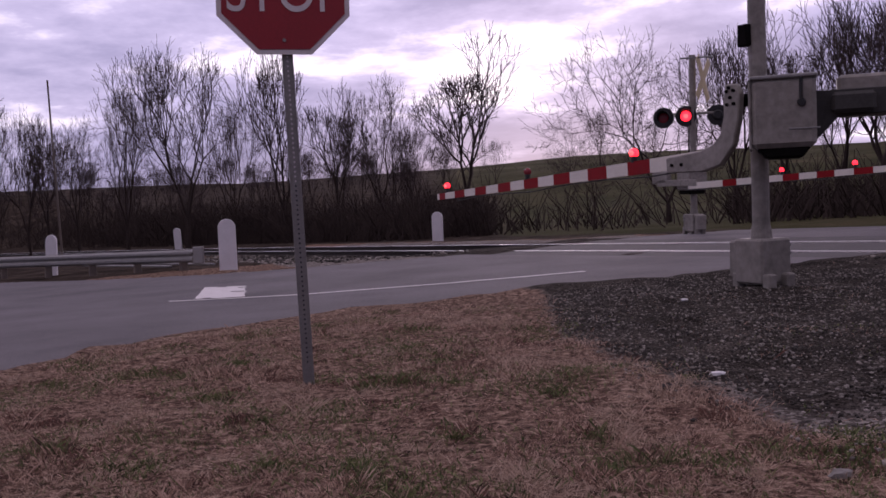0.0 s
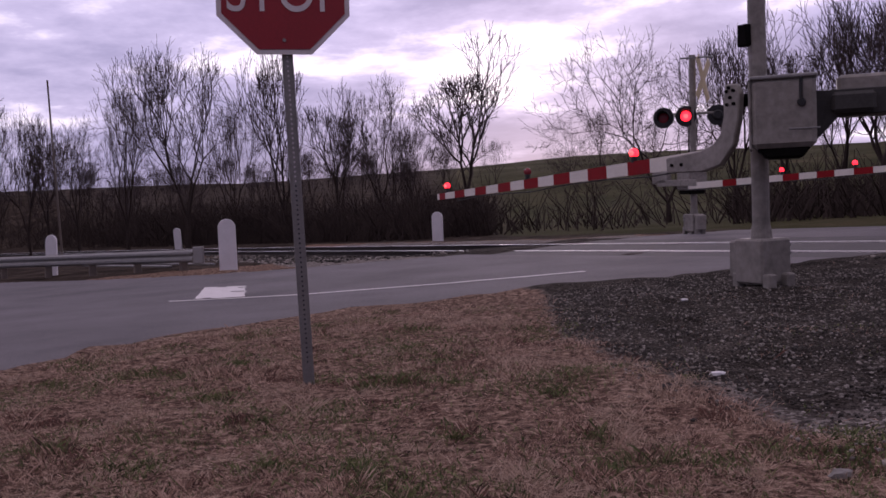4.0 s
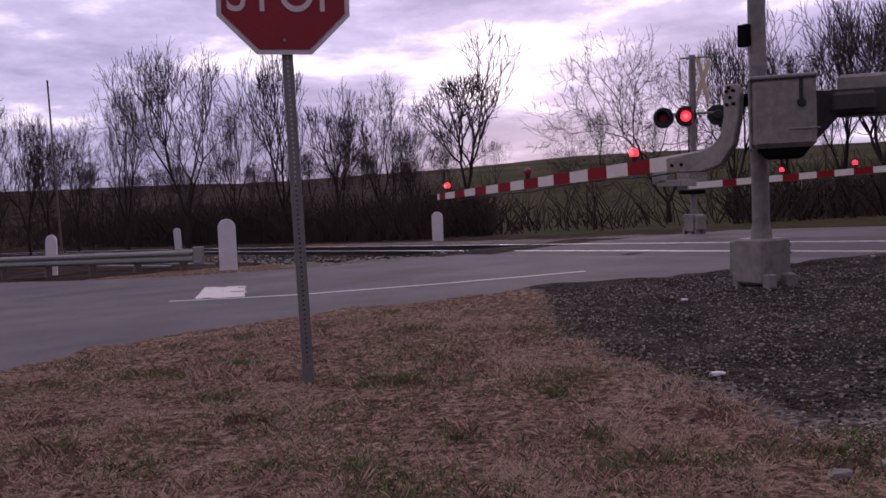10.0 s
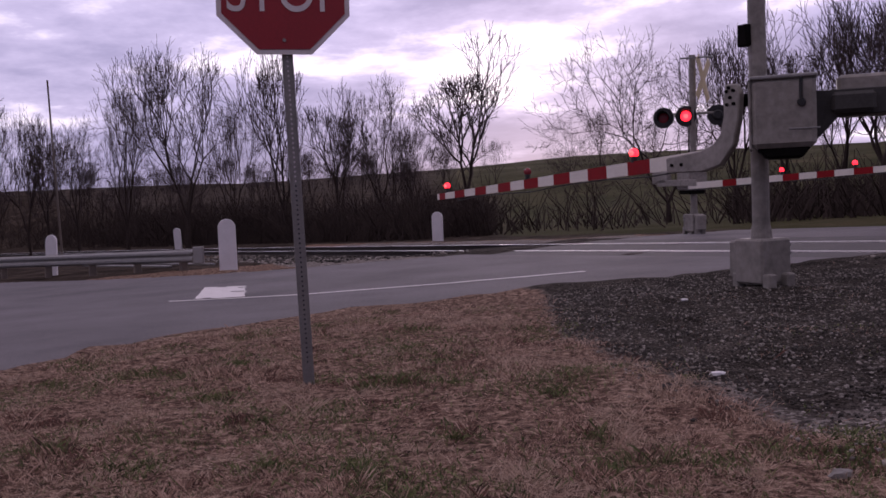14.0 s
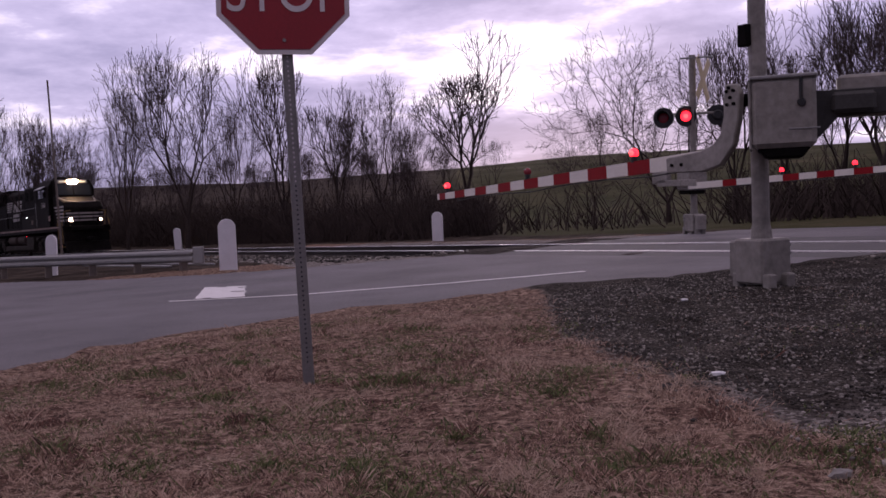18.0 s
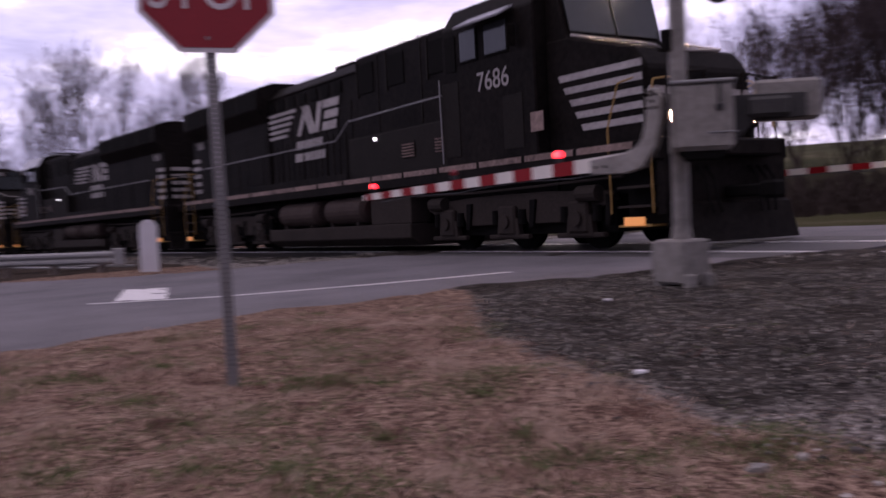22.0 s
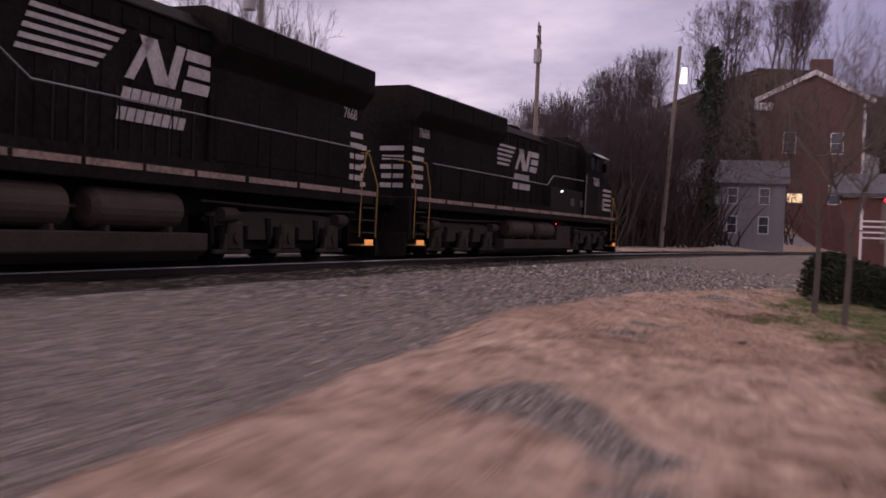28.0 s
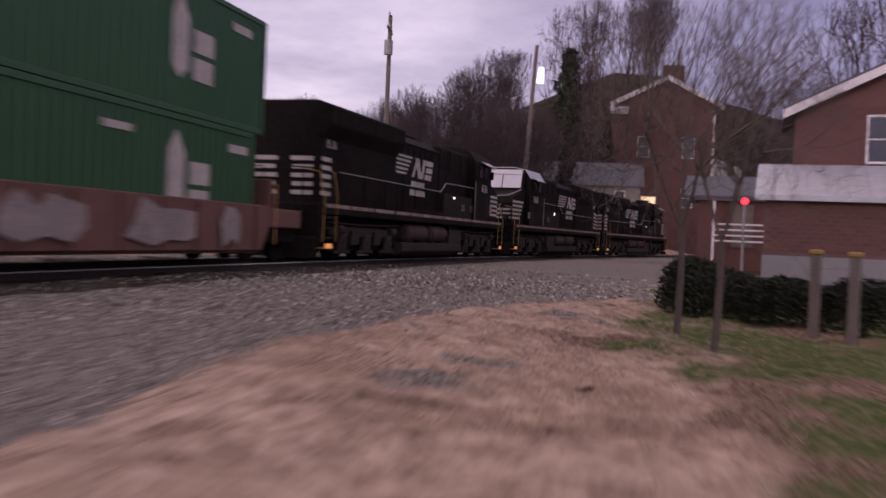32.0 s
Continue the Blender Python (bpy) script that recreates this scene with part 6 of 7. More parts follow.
def beige_house():
    az, d = 144.4, 100.0
    x, y, z = place(az, d)
    z = 1.75
    t = thing("house", pose(x, y, z, 0, 0, -az), "two-storey beige house with a dark gable roof and lit porch", "house")
    w, dp, h = 10.8, 7.0, 5.4
    wall = part("wall", bx(-w / 2, -dp / 2, -1.5, w / 2, dp / 2, h), M["siding"], t)
    siding_lines(wall, -w / 2, w / 2, -dp / 2, 0.1, h - 0.1, M["siding"], 0.3)
    part("gable", prism([(-dp / 2, h), (dp / 2, h), (0, h + 2.3)], "x", -w / 2, w / 2), M["siding"], t)
    gable_roof(t, w, dp, h, 2.3, 0.35, M["roof_dark"])
    for wx in (-3.7, -0.4, 2.9):
        window(t, wx, 3.55, 0.8, 1.35, -dp / 2)
    window(t, -0.45, 0.75, 0.8, 1.3, -dp / 2)
    porch = part("porch_roof", prism([(-5.5, 2.35), (-2.4, 2.35), (-2.5, 2.8), (-5.4, 2.8)], "y", -dp / 2 - 2.0, -dp / 2), M["roof_dark"], t)
    for px in (-5.3, -4.4, -2.6):
        part("porch_post", bx(px - 0.08, -dp / 2 - 1.9, -0.3, px + 0.08, -dp / 2 - 1.74, 2.35), M["trim"], porch)
    part("porch_floor", bx(-5.5, -dp / 2 - 2.0, -0.8, -2.4, -dp / 2, -0.2), M["mortar"], t)
    part("door", bx(-3.9, -dp / 2 - 0.06, -0.1, -3.0, -dp / 2, 1.95), M["wood"], t)
    part("porch_light", bx(-3.85, -dp / 2 - 0.12, 1.98, -3.05, -dp / 2 - 0.02, 2.3), M["warm"], t, "warm lit porch lamp")
    side = part("side_porch_roof", prism([(w / 2 - 0.1, 2.75), (w / 2 + 2.3, 2.05), (w / 2 + 2.3, 2.3), (w / 2 - 0.1, 3.1)], "y", -dp / 2 - 0.6, dp / 2 - 1), M["trim"], t, "white side porch roof")
    for py in (-dp / 2 - 0.4, 0.5):
        part("porch_post", bx(w / 2 + 2.0, py, -0.9, w / 2 + 2.15, py + 0.15, 2.1), M["trim"], side)
    part("side_porch_wall", bx(w / 2, -dp / 2 + 0.8, -0.9, w / 2 + 1.9, dp / 2 - 1, 2.3), M["brick"], t)
    part("side_steps", bx(w / 2 + 0.2, -dp / 2 - 1.6, -1.3, w / 2 + 1.9, -dp / 2 - 0.5, -0.2), M["trim"], t)
    # flag on its pole, bin, drive
    fx, fy = 3.2, -dp / 2 - 2.5
    fp = thing("flagpole", pose(x, y, z, 0, 0, -az) @ pose(fx, fy, -1.0, 0, 3, 0), "thin metal flagpole with a hanging dark flag", "flagpole")
    part("pole", rod((0, 0, -0.3), (0, 0, 5.6), 0.035, n=8), M["galv"], fp)
    part("flag", prism([(0.05, 5.5), (0.5, 5.2), (0.75, 4.3), (0.45, 4.2), (0.2, 4.9), (0.05, 4.8)], "y", -0.03, 0.03), M["sign_red"], fp)
    bn = thing("trash_bin", pose(x, y, z, 0, 0, -az) @ pose(4.5, -dp / 2 - 1.2, -1.2), "dark wheeled trash bin beside the house", "trash bin")
    part("body", prism([(-0.3, 0), (0.3, 0), (0.36, 1.0), (-0.36, 1.0)], "y", -0.32, 0.32, 0.02), M["black"], bn)
    part("lid", bx(-0.38, -0.36, 1.0, 0.38, 0.34, 1.07, 0.02), M["black"], bn)


def old_house():
    az, d = 134.6, 66.0
    x, y, z = place(az, d)
    z = 0.9
    t = thing("house", pose(x, y, z, 0, 0, -az + 12), "old white clapboard house with a rusty red roof", "house")
    w, dp, h = 9.5, 8.0, 4.3
    wall = part("wall", bx(-w / 2, -dp / 2, -1.2, w / 2, dp / 2, h), M["siding_white"], t)
    part("gable", prism([(-dp / 2, h), (dp / 2, h), (0, h + 2.9)], "x", -w / 2, w / 2), M["siding_white"], t)
    gable_roof(t, w, dp, h, 2.9, 0.4, M["roof_red"])
    wing = part("front_wing", bx(-4.6, -dp / 2 - 2.4, -1.2, -0.4, -dp / 2, 3.9), M["siding_white"], t)
    siding_lines(wing, -4.6, -0.4, -dp / 2 - 2.4, 0.0, 3.8, M["siding_white"], 0.25)
    part("wing_gable", prism([(-4.6, 3.9), (-0.4, 3.9), (-2.5, 6.0)], "y", -dp / 2 - 2.4, -dp / 2 + 1), M["siding_white"], t)
    part("wing_roof", prism([(-4.95, 3.6), (-2.5, 6.05), (-0.05, 3.6), (-0.05, 3.8), (-2.5, 6.27), (-4.95, 3.8)], "y", -dp / 2 - 2.7, -dp / 2 + 1.5), M["roof_red"], t)
    for wx in (-3.5, -1.5):
        window(t, wx, 1.1, 0.7, 1.6, -dp / 2 - 2.4)
    window(t, -2.5, 4.2, 0.6, 0.9, -dp / 2 - 2.4)
    for wx in (0.3, 2.6):
        window(t, wx, 1.0, 0.8, 1.5, -dp / 2)
    part("porch", bx(1.5, -dp / 2 - 2.0, 0.3, 4.4, -dp / 2, 0.5), M["trim"], t)
    for px in (1.6, 3.0, 4.3):
        part("porch_leg", bx(px - 0.08, -dp / 2 - 1.9, -0.9, px + 0.08, -dp / 2 - 1.7, 0.3), M["trim"], t)
    part("chimney", bx(1.0, -0.4, 5.6, 1.7, 0.3, 8.3), M["brick"], t)


def yard_bush():
    """Dark evergreen bush beside the old house."""
    x, y, z = place(138.1, 61.0)
    t = thing("bush", pose(x, y, z), "tall dark evergreen bush beside the old house", "bush")
    rng = random.Random(19)
    v, f = [], []
    for i in range(5000):
        h = rng.random()
        r = 1.5 * math.sin(math.pi * (0.12 + 0.8 * h)) ** 0.6 * rng.uniform(0.5, 1.0) ** 0.5 * (0.85 + 0.3 * noise.noise(Vector((h * 5, i % 7, 0))))
        a = rng.uniform(0, 2 * math.pi)
        p = Vector((r * math.cos(a), r * math.sin(a), 0.1 + 3.7 * h))
        d = Vector((rng.uniform(-1, 1), rng.uniform(-1, 1), rng.uniform(-0.3, 1))).normalized()
        w = d.orthogonal().normalized() * 0.06
        b = len(v)
        v += [p - w, p + w, p + d * 0.25]
        f.append((b, b + 1, b + 2))
    raw("foliage", v, f, M["hedge"], t)
    part("stem", rod((0, 0, -0.3), (0, 0, 2.2), 0.09, 0.04, 8), M["bark"], t)


def far_white_house():
    az, d = 152.2, 150.0
    x, y, z = place(az, d)
    t = thing("house", pose(x, y, z, 0, 0, -az), "small white house far off between bare trees", "house")
    part("wall", bx(-2.6, -3, -1, 2.6, 3, 4.6), M["siding_white"], t)
    gable_roof(t, 5.2, 6.0, 4.6, 1.8, 0.3, M["roof_dark"])
    part("chimney", bx(-0.3, -0.3, 5.5, 0.3, 0.3, 8.0), M["trim"], t)
    window(t, 0.8, 2.2, 0.8, 1.2, -3.0)


def utility_pole(x, y, z, h, label, lean=0.0, transformer=True, arm=True, lamp_=False, rz=0.0, thick=0.16):
    t = thing("utility_pole", pose(x, y, z, 0, lean, rz), label, "utility pole")
    part("pole", rod((0, 0, -0.5), (0, 0, h), thick, thick * 0.7, 12), M["wood"], t, "weathered wooden pole")
    if arm:
        a = part("crossarm", bx(-1.1, -0.06, h - 0.9, 1.1, 0.06, h - 0.78), M["wood"], t)
        for ix in (-1.0, -0.5, 0.5, 1.0):
            part("insulator", rod((ix, 0, h - 0.78), (ix, 0, h - 0.6), 0.05, 0.035, 8), M["trim"], a)
    if transformer:
        part("transformer", rod((0.42, 0, h - 2.3), (0.42, 0, h - 1.5), 0.24, n=14), M["galv"], t, "grey transformer can")
        part("fuse_bracket", pipe([(0, 0, h - 0.1), (0.5, 0, h + 0.1), (0.9, 0, h - 0.15)], 0.03, 6), M["galv"], t)
    if lamp_:
        l = part("lamp_arm", pipe([(0, 0, h - 1.3), (-0.2, -0.3, h - 1.0), (-0.35, -0.5, h - 1.3)], 0.035, 6), M["galv"], t)
        part("lamp_head", rod((-0.35, -0.5, h - 2.3), (-0.35, -0.5, h - 1.3), 0.24, 0.17, 14), M["street_glow"], l, "lit street lamp head")
    return t


def small_signs():
    az, d = 144.94, 75.0
    x, y, z = place(az, d)
    t = thing("warning_sign", pose(x, y, z, 0, 0, -az), "orange diamond warning sign on a thin post", "sign")
    part("post", bx(-0.04, 0.0, -0.3, 0.04, 0.05, 3.2), M["galv"], t)
    c = 3.25 - z
    pl = part("plate", prism([(-0.66, c), (0, c - 0.66), (0.66, c), (0, c + 0.66)], "y", -0.03, -0.01), M["orange_sign"], t, "bright orange diamond plate")
    part("symbol", prism([(-0.1, c - 0.3), (0.1, c - 0.3), (0.12, c + 0.1), (0.3, c + 0.1), (0, c + 0.36), (-0.2, c + 0.1)], "y", -0.04, -0.03), M["wood"], pl)
    for az, d, h in ((148.4, 82.0, 1.3), (150.6, 92.0, 1.8)):
        x, y, z = place(az, d)
        t = thing("marker_sign", pose(x, y, z, 0, 0, -az), "small yellow marker plate on a short post", "sign", "yellow marker signs")
        part("post", bx(-0.05, 0, -0.3, 0.05, 0.06, h), M["yellow"], t)
        part("plate", bx(-0.25, -0.03, h - 0.15, 0.25, 0.0, h + 0.3, 0.01), M["orange_sign"], t)


def brick_course(parent, x0, x1, z0, z1, y, bw=0.42, bh=0.16, limit=300):
    """Bricks standing a little proud of the mortar; shares one mesh."""
    me = bpy.data.meshes.new("brick")
    bm = bx(0, -0.012, 0, bw - 0.03, 0.0, bh - 0.025)
    bm.to_mesh(me)
    bm.free()
    me.materials.append(M["brick"])
    n, r, z = 0, 0, z0
    while z < z1 - bh and n < limit:
        x = x0 + (bw / 2 if r % 2 else 0)
        while x < x1 - bw and n < limit:
            ob = new("brick", me)
            ob.parent, ob.matrix_basis = parent, pose(x, y, z)
            x += bw
            n += 1
        z += bh
        r += 1


def brick_buildings():
    # gabled brick house beyond the curve
    x, y = 56.9, -150.6
    t = thing("house", pose(x, y, 3.5, 0, 0, -160.4 + 8), "tall red brick house with white gable trim and chimney", "house")
    w, dp, h = 11.0, 10.0, 14.4
    part("wall", bx(-w / 2, -dp / 2, -6, w / 2, dp / 2, h), M["brick"], t)
    part("gable", prism([(-w / 2, h), (w / 2, h), (0, h + 2.6)], "y", -dp / 2, dp / 2), M["brick"], t)
    gable_roof(t, w, dp, h, 2.6, 0.5, M["roof_dark"], "y")
    part("rake_trim", prism([(-w / 2 - 0.8, h - 0.75), (0, h + 2.45), (w / 2 + 0.8, h - 0.75), (w / 2 + 0.8, h - 0.2), (0, h + 3.0), (-w / 2 - 0.8, h - 0.2)], "y", -dp / 2 - 0.75, -dp / 2 - 0.4), M["trim"], t, "white gable trim")
    part("cornice_return", bx(-w / 2 - 0.8, -dp / 2 - 0.7, h - 1.5, -w / 2 + 1.2, -dp / 2 - 0.02, h - 0.7, 0.05), M["trim"], t)
    part("chimney", bx(0.1, -1, h + 1.6, 2.5, 0.6, h + 5.0, 0.05), M["brick"], t)
    part("corner_board", bx(w / 2 - 0.3, -dp / 2 - 0.05, -1, w / 2, -dp / 2 - 0.005, h - 0.7), M["trim"], t)
    window(t, -1.6, 2.7, 1.5, 0.9, -dp / 2, True)
    window(t, 2.6, 2.6, 1.2, 2.0, -dp / 2)
    for wx in (-2.4, 2.6):
        window(t, wx, 8.2, 1.2, 2.2, -dp / 2)
    t.scale = (1.15, 1.15, 1.15)
    # smaller brick house with white steps
    x, y = 27.6, -86.0
    t = thing("house", pose(x, y, 0.8, 0, 0, -165), "low dark red brick house with a white porch railing", "house")
    part("wall", bx(-2.6, -3, -2, 3.4, 4, 3.6), M["brick"], t)
    gable_roof(t, 6.4, 7.0, 3.6, 1.3, 0.3, M["roof_dark"])
    part("eave_trim", bx(-2.8, -3.4, 3.4, 3.6, -3.05, 3.6), M["trim"], t)
    for i in range(4):
        part("porch_rail", bx(-1.6, -4.6, 0.9 + i * 0.33, 1.2, -4.5, 1.0 + i * 0.33), M["trim"], t)
    for px in (-1.7, 1.2):
        part("porch_post", bx(px, -4.65, -0.5, px + 0.14, -4.45, 3.3), M["trim"], t)
    part("porch_door", bx(-0.6, -3.1, 0.6, 0.6, -3.0, 3.2), M["wood"], t)
    # low front range with a pale roof, two-storey gable behind
    x, y = 20.2, -61.6
    t = thing("brick_building", pose(x, y, 0.3, 0, 0, -166.8), "red brick building with a pale metal lean-to roof", "house")
    low = part("front_wall", bx(0, 0, -0.6, 17, 0.35, 3.0), M["mortar"], t)
    brick_course(low, 0.0, 9.6, 0.95, 3.0, 0.0)
    part("side_wall", bx(0, 0.36, -0.6, 0.35, 9, 3.0), M["brick"], t)
    part("white_base", bx(-0.02, -0.06, -0.6, 17, -0.013, 0.82), M["clad"], t, "dull white painted base")
    part("lean_to_roof", prism([(-0.45, 2.85), (3.4, 4.35), (3.4, 4.5), (-0.45, 3.05)], "x", -0.35, 17.2), M["roof_grey"], t, "pale metal lean-to roof")
    for i in range(24):
        part("roof_seam", prism([(-0.45, 3.05), (3.4, 4.5), (3.4, 4.54), (-0.45, 3.1)], "x", i * 0.72, i * 0.72 + 0.04), M["roof_grey"], t)
    up = part("upper_wall", bx(1.0, 3.4, 2.5, 17, 10, 6.8), M["brick"], t)
    part("upper_gable", prism([(1.0, 6.8), (17, 6.8), (9, 10.6)], "y", 3.4, 10), M["brick"], t)
    part("upper_roof", prism([(0.5, 6.55), (9, 10.6), (17.5, 6.55), (17.5, 6.75), (9, 10.85), (0.5, 6.75)], "y", 3.0, 10.4), M["roof_dark"], t)
    part("gable_trim", prism([(0.5, 6.3), (9, 10.35), (9, 10.7), (0.5, 6.65)], "y", 2.9, 3.0), M["trim"], t)
    window(t, 4.3, 4.65, 1.15, 1.75, 3.4)
    # red signal lamp before the houses
    x, y = 19.6, -56.6
    t = thing("signal_lamp", pose(x, y, ground_z(x, y), 0, 0, -160), "small red signal lamp on a thin post", "signal")
    part("post", rod((0, 0, -0.2), (0, 0, 2.7), 0.04, n=8), M["galv"], t)
    part("lens", rod((0, -0.05, 2.8), (0, -0.16, 2.8), 0.11, n=14), M["lamp_on"], t)
    part("housing", rod((0, 0.1, 2.8), (0, -0.05, 2.8), 0.13, n=14), M["black"], t)


def weathered_house():
    # weathered white house by the ivy-covered tree
    t = thing("house", pose(55.4, -122.0, 1.4, 0, 0, -157), "weathered white house with a dark roof behind the ivy-covered tree", "house")
    wall = part("wall", bx(-6.5, -3.5, -3, 6.5, 3.5, 6.2), M["clad"], t)
    siding_lines(wall, -6.5, 6.5, -3.5, 0.0, 6.0, M["clad"], 0.3)
    part("gable", prism([(-3.5, 6.2), (3.5, 6.2), (0, 8.6)], "x", -6.5, 6.5), M["clad"], t)
    gable_roof(t, 13.0, 7.0, 6.2, 2.4, 0.4, M["roof_dark"])
    for wx in (-5.0, -2.0, 1.2, 4.4):
        window(t, wx, 3.9, 0.9, 1.6, -3.5)
        window(t, wx, 0.8, 0.9, 1.7, -3.5)


def hedge():
    rng = random.Random(3)
    t = thing("hedge", pose(0, 0, 0), "dense dark evergreen hedge at the edge of the lawn", "hedge")
    spine = [(16.7, -42.1), (16.0, -41.9), (15.0, -41.6), (13.5, -41.3), (11.5, -41.2), (8.5, -41.2)]
    v, f = [], []
    for i in range(34000):
        u = rng.random() * (len(spine) - 1)
        k = int(u)
        x = spine[k][0] + (spine[k + 1][0] - spine[k][0]) * (u - k)
        y = spine[k][1] + (spine[k + 1][1] - spine[k][1]) * (u - k)
        a = rng.uniform(0, math.pi)
        r = rng.uniform(0.4, 1.0) ** 0.5
        bulge = 0.85 + 0.25 * noise.noise(Vector((x * 1.3, y * 1.3, 0)))
        px, py, pz = x + 0.3 * math.cos(a) * r, y + 0.75 * math.cos(a) * r * bulge, 0.02 + 0.92 * math.sin(a) ** 0.7 * r * bulge
        pz += ground_z(px, py)
        d = Vector((rng.uniform(-1, 1), rng.uniform(-1, 1), rng.uniform(-0.2, 1))).normalized()
        s = d.orthogonal().normalized() * rng.uniform(0.012, 0.026)
        p = Vector((px, py, pz))
        q = p + d * rng.uniform(0.05, 0.11)
        b = len(v)
        v += [p - s * 0.4, p.lerp(q, 0.5) + s, q, p.lerp(q, 0.5) - s]
        f += [(b, b + 1, b + 2, b + 3)]
    raw("foliage", v, f, M["hedge"], t)
    for x, y in spine:
        part("stem", rod((x, y, -0.2), (x, y, 0.6), 0.05, 0.03, 6), M["bark"], t)


def ivy_tree():
    x, y = 53.0, -113.3
    z = ground_z(x, y)
    t = crown_tree("ivy_tree", 71, pose(x, y, z), 15.0, 6.0, "tall bare tree with its trunk smothered in dark ivy", trunk=0.4, levels=7)
    rng = random.Random(8)
    v, f = [], []
    for i in range(7000):
        h = rng.uniform(0.5, 14.5)
        a = rng.uniform(0, 2 * math.pi)
        r = (0.75 if h < 7 else max(0.35, 1.5 - abs(h - 10.5) * 0.27)) * rng.uniform(0.4, 1.0) * (0.9 + 1.1 * noise.noise(Vector((math.cos(a) * 1.2, math.sin(a) * 1.2, h * 0.9))))
        p = Vector((r * math.cos(a) * 0.8, r * math.sin(a), h))
        d = Vector((rng.uniform(-1, 1), rng.uniform(-1, 1), rng.uniform(-1, 0.5))).normalized()
        s = d.orthogonal().normalized() * 0.09
        b = len(v)
        v += [p - s, p + s, p + d * 0.3]
        f.append((b, b + 1, b + 2))
    raw("ivy", v, f, M["ivy"], t)
    t.scale = (1.4, 1.4, 1.4)


def far_side_trees(kinds, simple):
    rng = random.Random(77)
    # big spreading tree behind the engines, thinner ones by the pole
    for az, d, h, seed, kw in ((126.3, 44, 17.5, 41, dict(spread=0.85, depth=4, kids=7, gap=0.35)), (124.0, 50, 15, 42, dict(spread=0.5, depth=4, kids=7, gap=0.3)),
                               (133.6, 84, 19.0, 43, dict(spread=0.5, depth=4, kids=7, gap=0.25)), (135.9, 92, 17.0, 44, dict(spread=0.62, depth=4, kids=7, gap=0.22))):
        x, y, z = place(az, d, 0.1)
        crown_tree("bare_tree", seed, pose(x, y, z), h, h * (0.95 if kw["spread"] > 0.8 else 0.6), "large leafless tree standing behind the railway", group="bare trees by the houses", lean=(20, 44) if kw["spread"] > 0.8 else (14, 34))
    for az, d, sc in ((138.6, 96, 0.75), (140.0, 120, 0.8), (146.3, 125, 0.95), (147.2, 130, 0.9), (150.4, 128, 1.05), (151.3, 135, 1.1), (152.8, 125, 0.95), (154.0, 140, 1.0), (156.0, 150, 1.2), (157.5, 150, 1.3), (159, 140, 1.25), (161, 130, 1.2), (163, 120, 1.2), (130, 120, 1.2), (132, 115, 1.0), (128.5, 90, 1.1)):
        if abs(track_of(*place(az, d)[:2])[1]) < 7:
            continue
        c = copy_thing(simple[int(az * 7) % 3], pose(*place(az, d, 0.2), 0, 0, rng.uniform(0, 360)))
        c.scale = (sc, sc, sc)
        tagged(c, "leafless tree behind the houses", "tree", "bare trees by the houses")
    # a stand of trees close behind the line where it bends away
    for az, d, sc in ((148.2, 92, 0.95), (149.0, 98, 1.05), (149.9, 101, 1.0), (150.6, 106, 1.15), (151.4, 108, 1.05), (152.2, 112, 1.15), (153.0, 116, 1.2), (153.9, 122, 1.25), (149.4, 110, 1.1), (151.0, 116, 1.2), (148.6, 106, 1.1), (152.6, 122, 1.25)):
        c = copy_thing(kinds[int(az * 10) % 5], pose(*place(az, d, 0.2), 0, 0, rng.uniform(0, 360)))
        c.scale = (sc, sc, sc)
        tagged(c, "leafless tree close behind the line", "tree", "bare trees by the houses")
    for i in range(120):
        az, d = rng.uniform(143, 176), rng.uniform(120, 230)
        if i > 45:
            az, d = rng.uniform(134, 153), rng.uniform(130, 190)
        x, y = d * math.sin(radians(az)), d * math.cos(radians(az))
        if abs(track_of(x, y)[1]) < 9:
            continue
        c = copy_thing(simple[i % 3], pose(x, y, ground_z(x, y) - 0.2, 0, 0, rng.uniform(0, 360)))
        sc = rng.uniform(0.6, 0.95) if az < 153 else rng.uniform(1.1, 1.9)
        c.scale = (sc, sc, sc)
        tagged(c, "leafless tree on the wooded slope behind the village", "tree", "wooded slope")
    for az, d, h, kind in ((141.2, 112, 12.5, "spruce"), (142.2, 112, 11.5, "spruce"), (144.3, 122, 13.0, "pine"), (149.3, 118, 9.5, "spruce"), (149.9, 122, 8.5, "spruce"), (139.3, 118, 8.0, "spruce"), (150.0, 112, 13.0, "spruce"), (148.9, 118, 12.0, "spruce")):
        conifer(int(az * 10), pose(*place(az, d, 0.2), 0, 0, rng.uniform(0, 360)), h, "dark green conifer rising behind the houses", kind)
    # thicket between the houses and along the lane
    v, f = [], []
    for i in range(6000):
        az = rng.uniform(147.8, 164) if i % 3 else rng.uniform(128, 141)
        d = rng.uniform(98, 150)
        x, y = d * math.sin(radians(az)), d * math.cos(radians(az))
        if track_of(x, y)[1] > -7:
            continue
        p = Vector((x, y, ground_z(x, y)))
        h = rng.uniform(1.5, 8.0)
        dd = Vector((rng.uniform(-0.4, 0.4), rng.uniform(-0.4, 0.4), 1)).normalized()
        pts = [p]
        for _ in range(3):
            dd = (dd + Vector((rng.uniform(-0.35, 0.35), rng.uniform(-0.35, 0.35), 0))).normalized()
            pts.append(pts[-1] + dd * h / 3)
        tube(v, f, pts, [0.11, 0.08, 0.06, 0.03], 3)
    tagged(raw("thicket", v, f, M["bark"]), "brown leafless thicket among the houses", "undergrowth", kind="stuff")


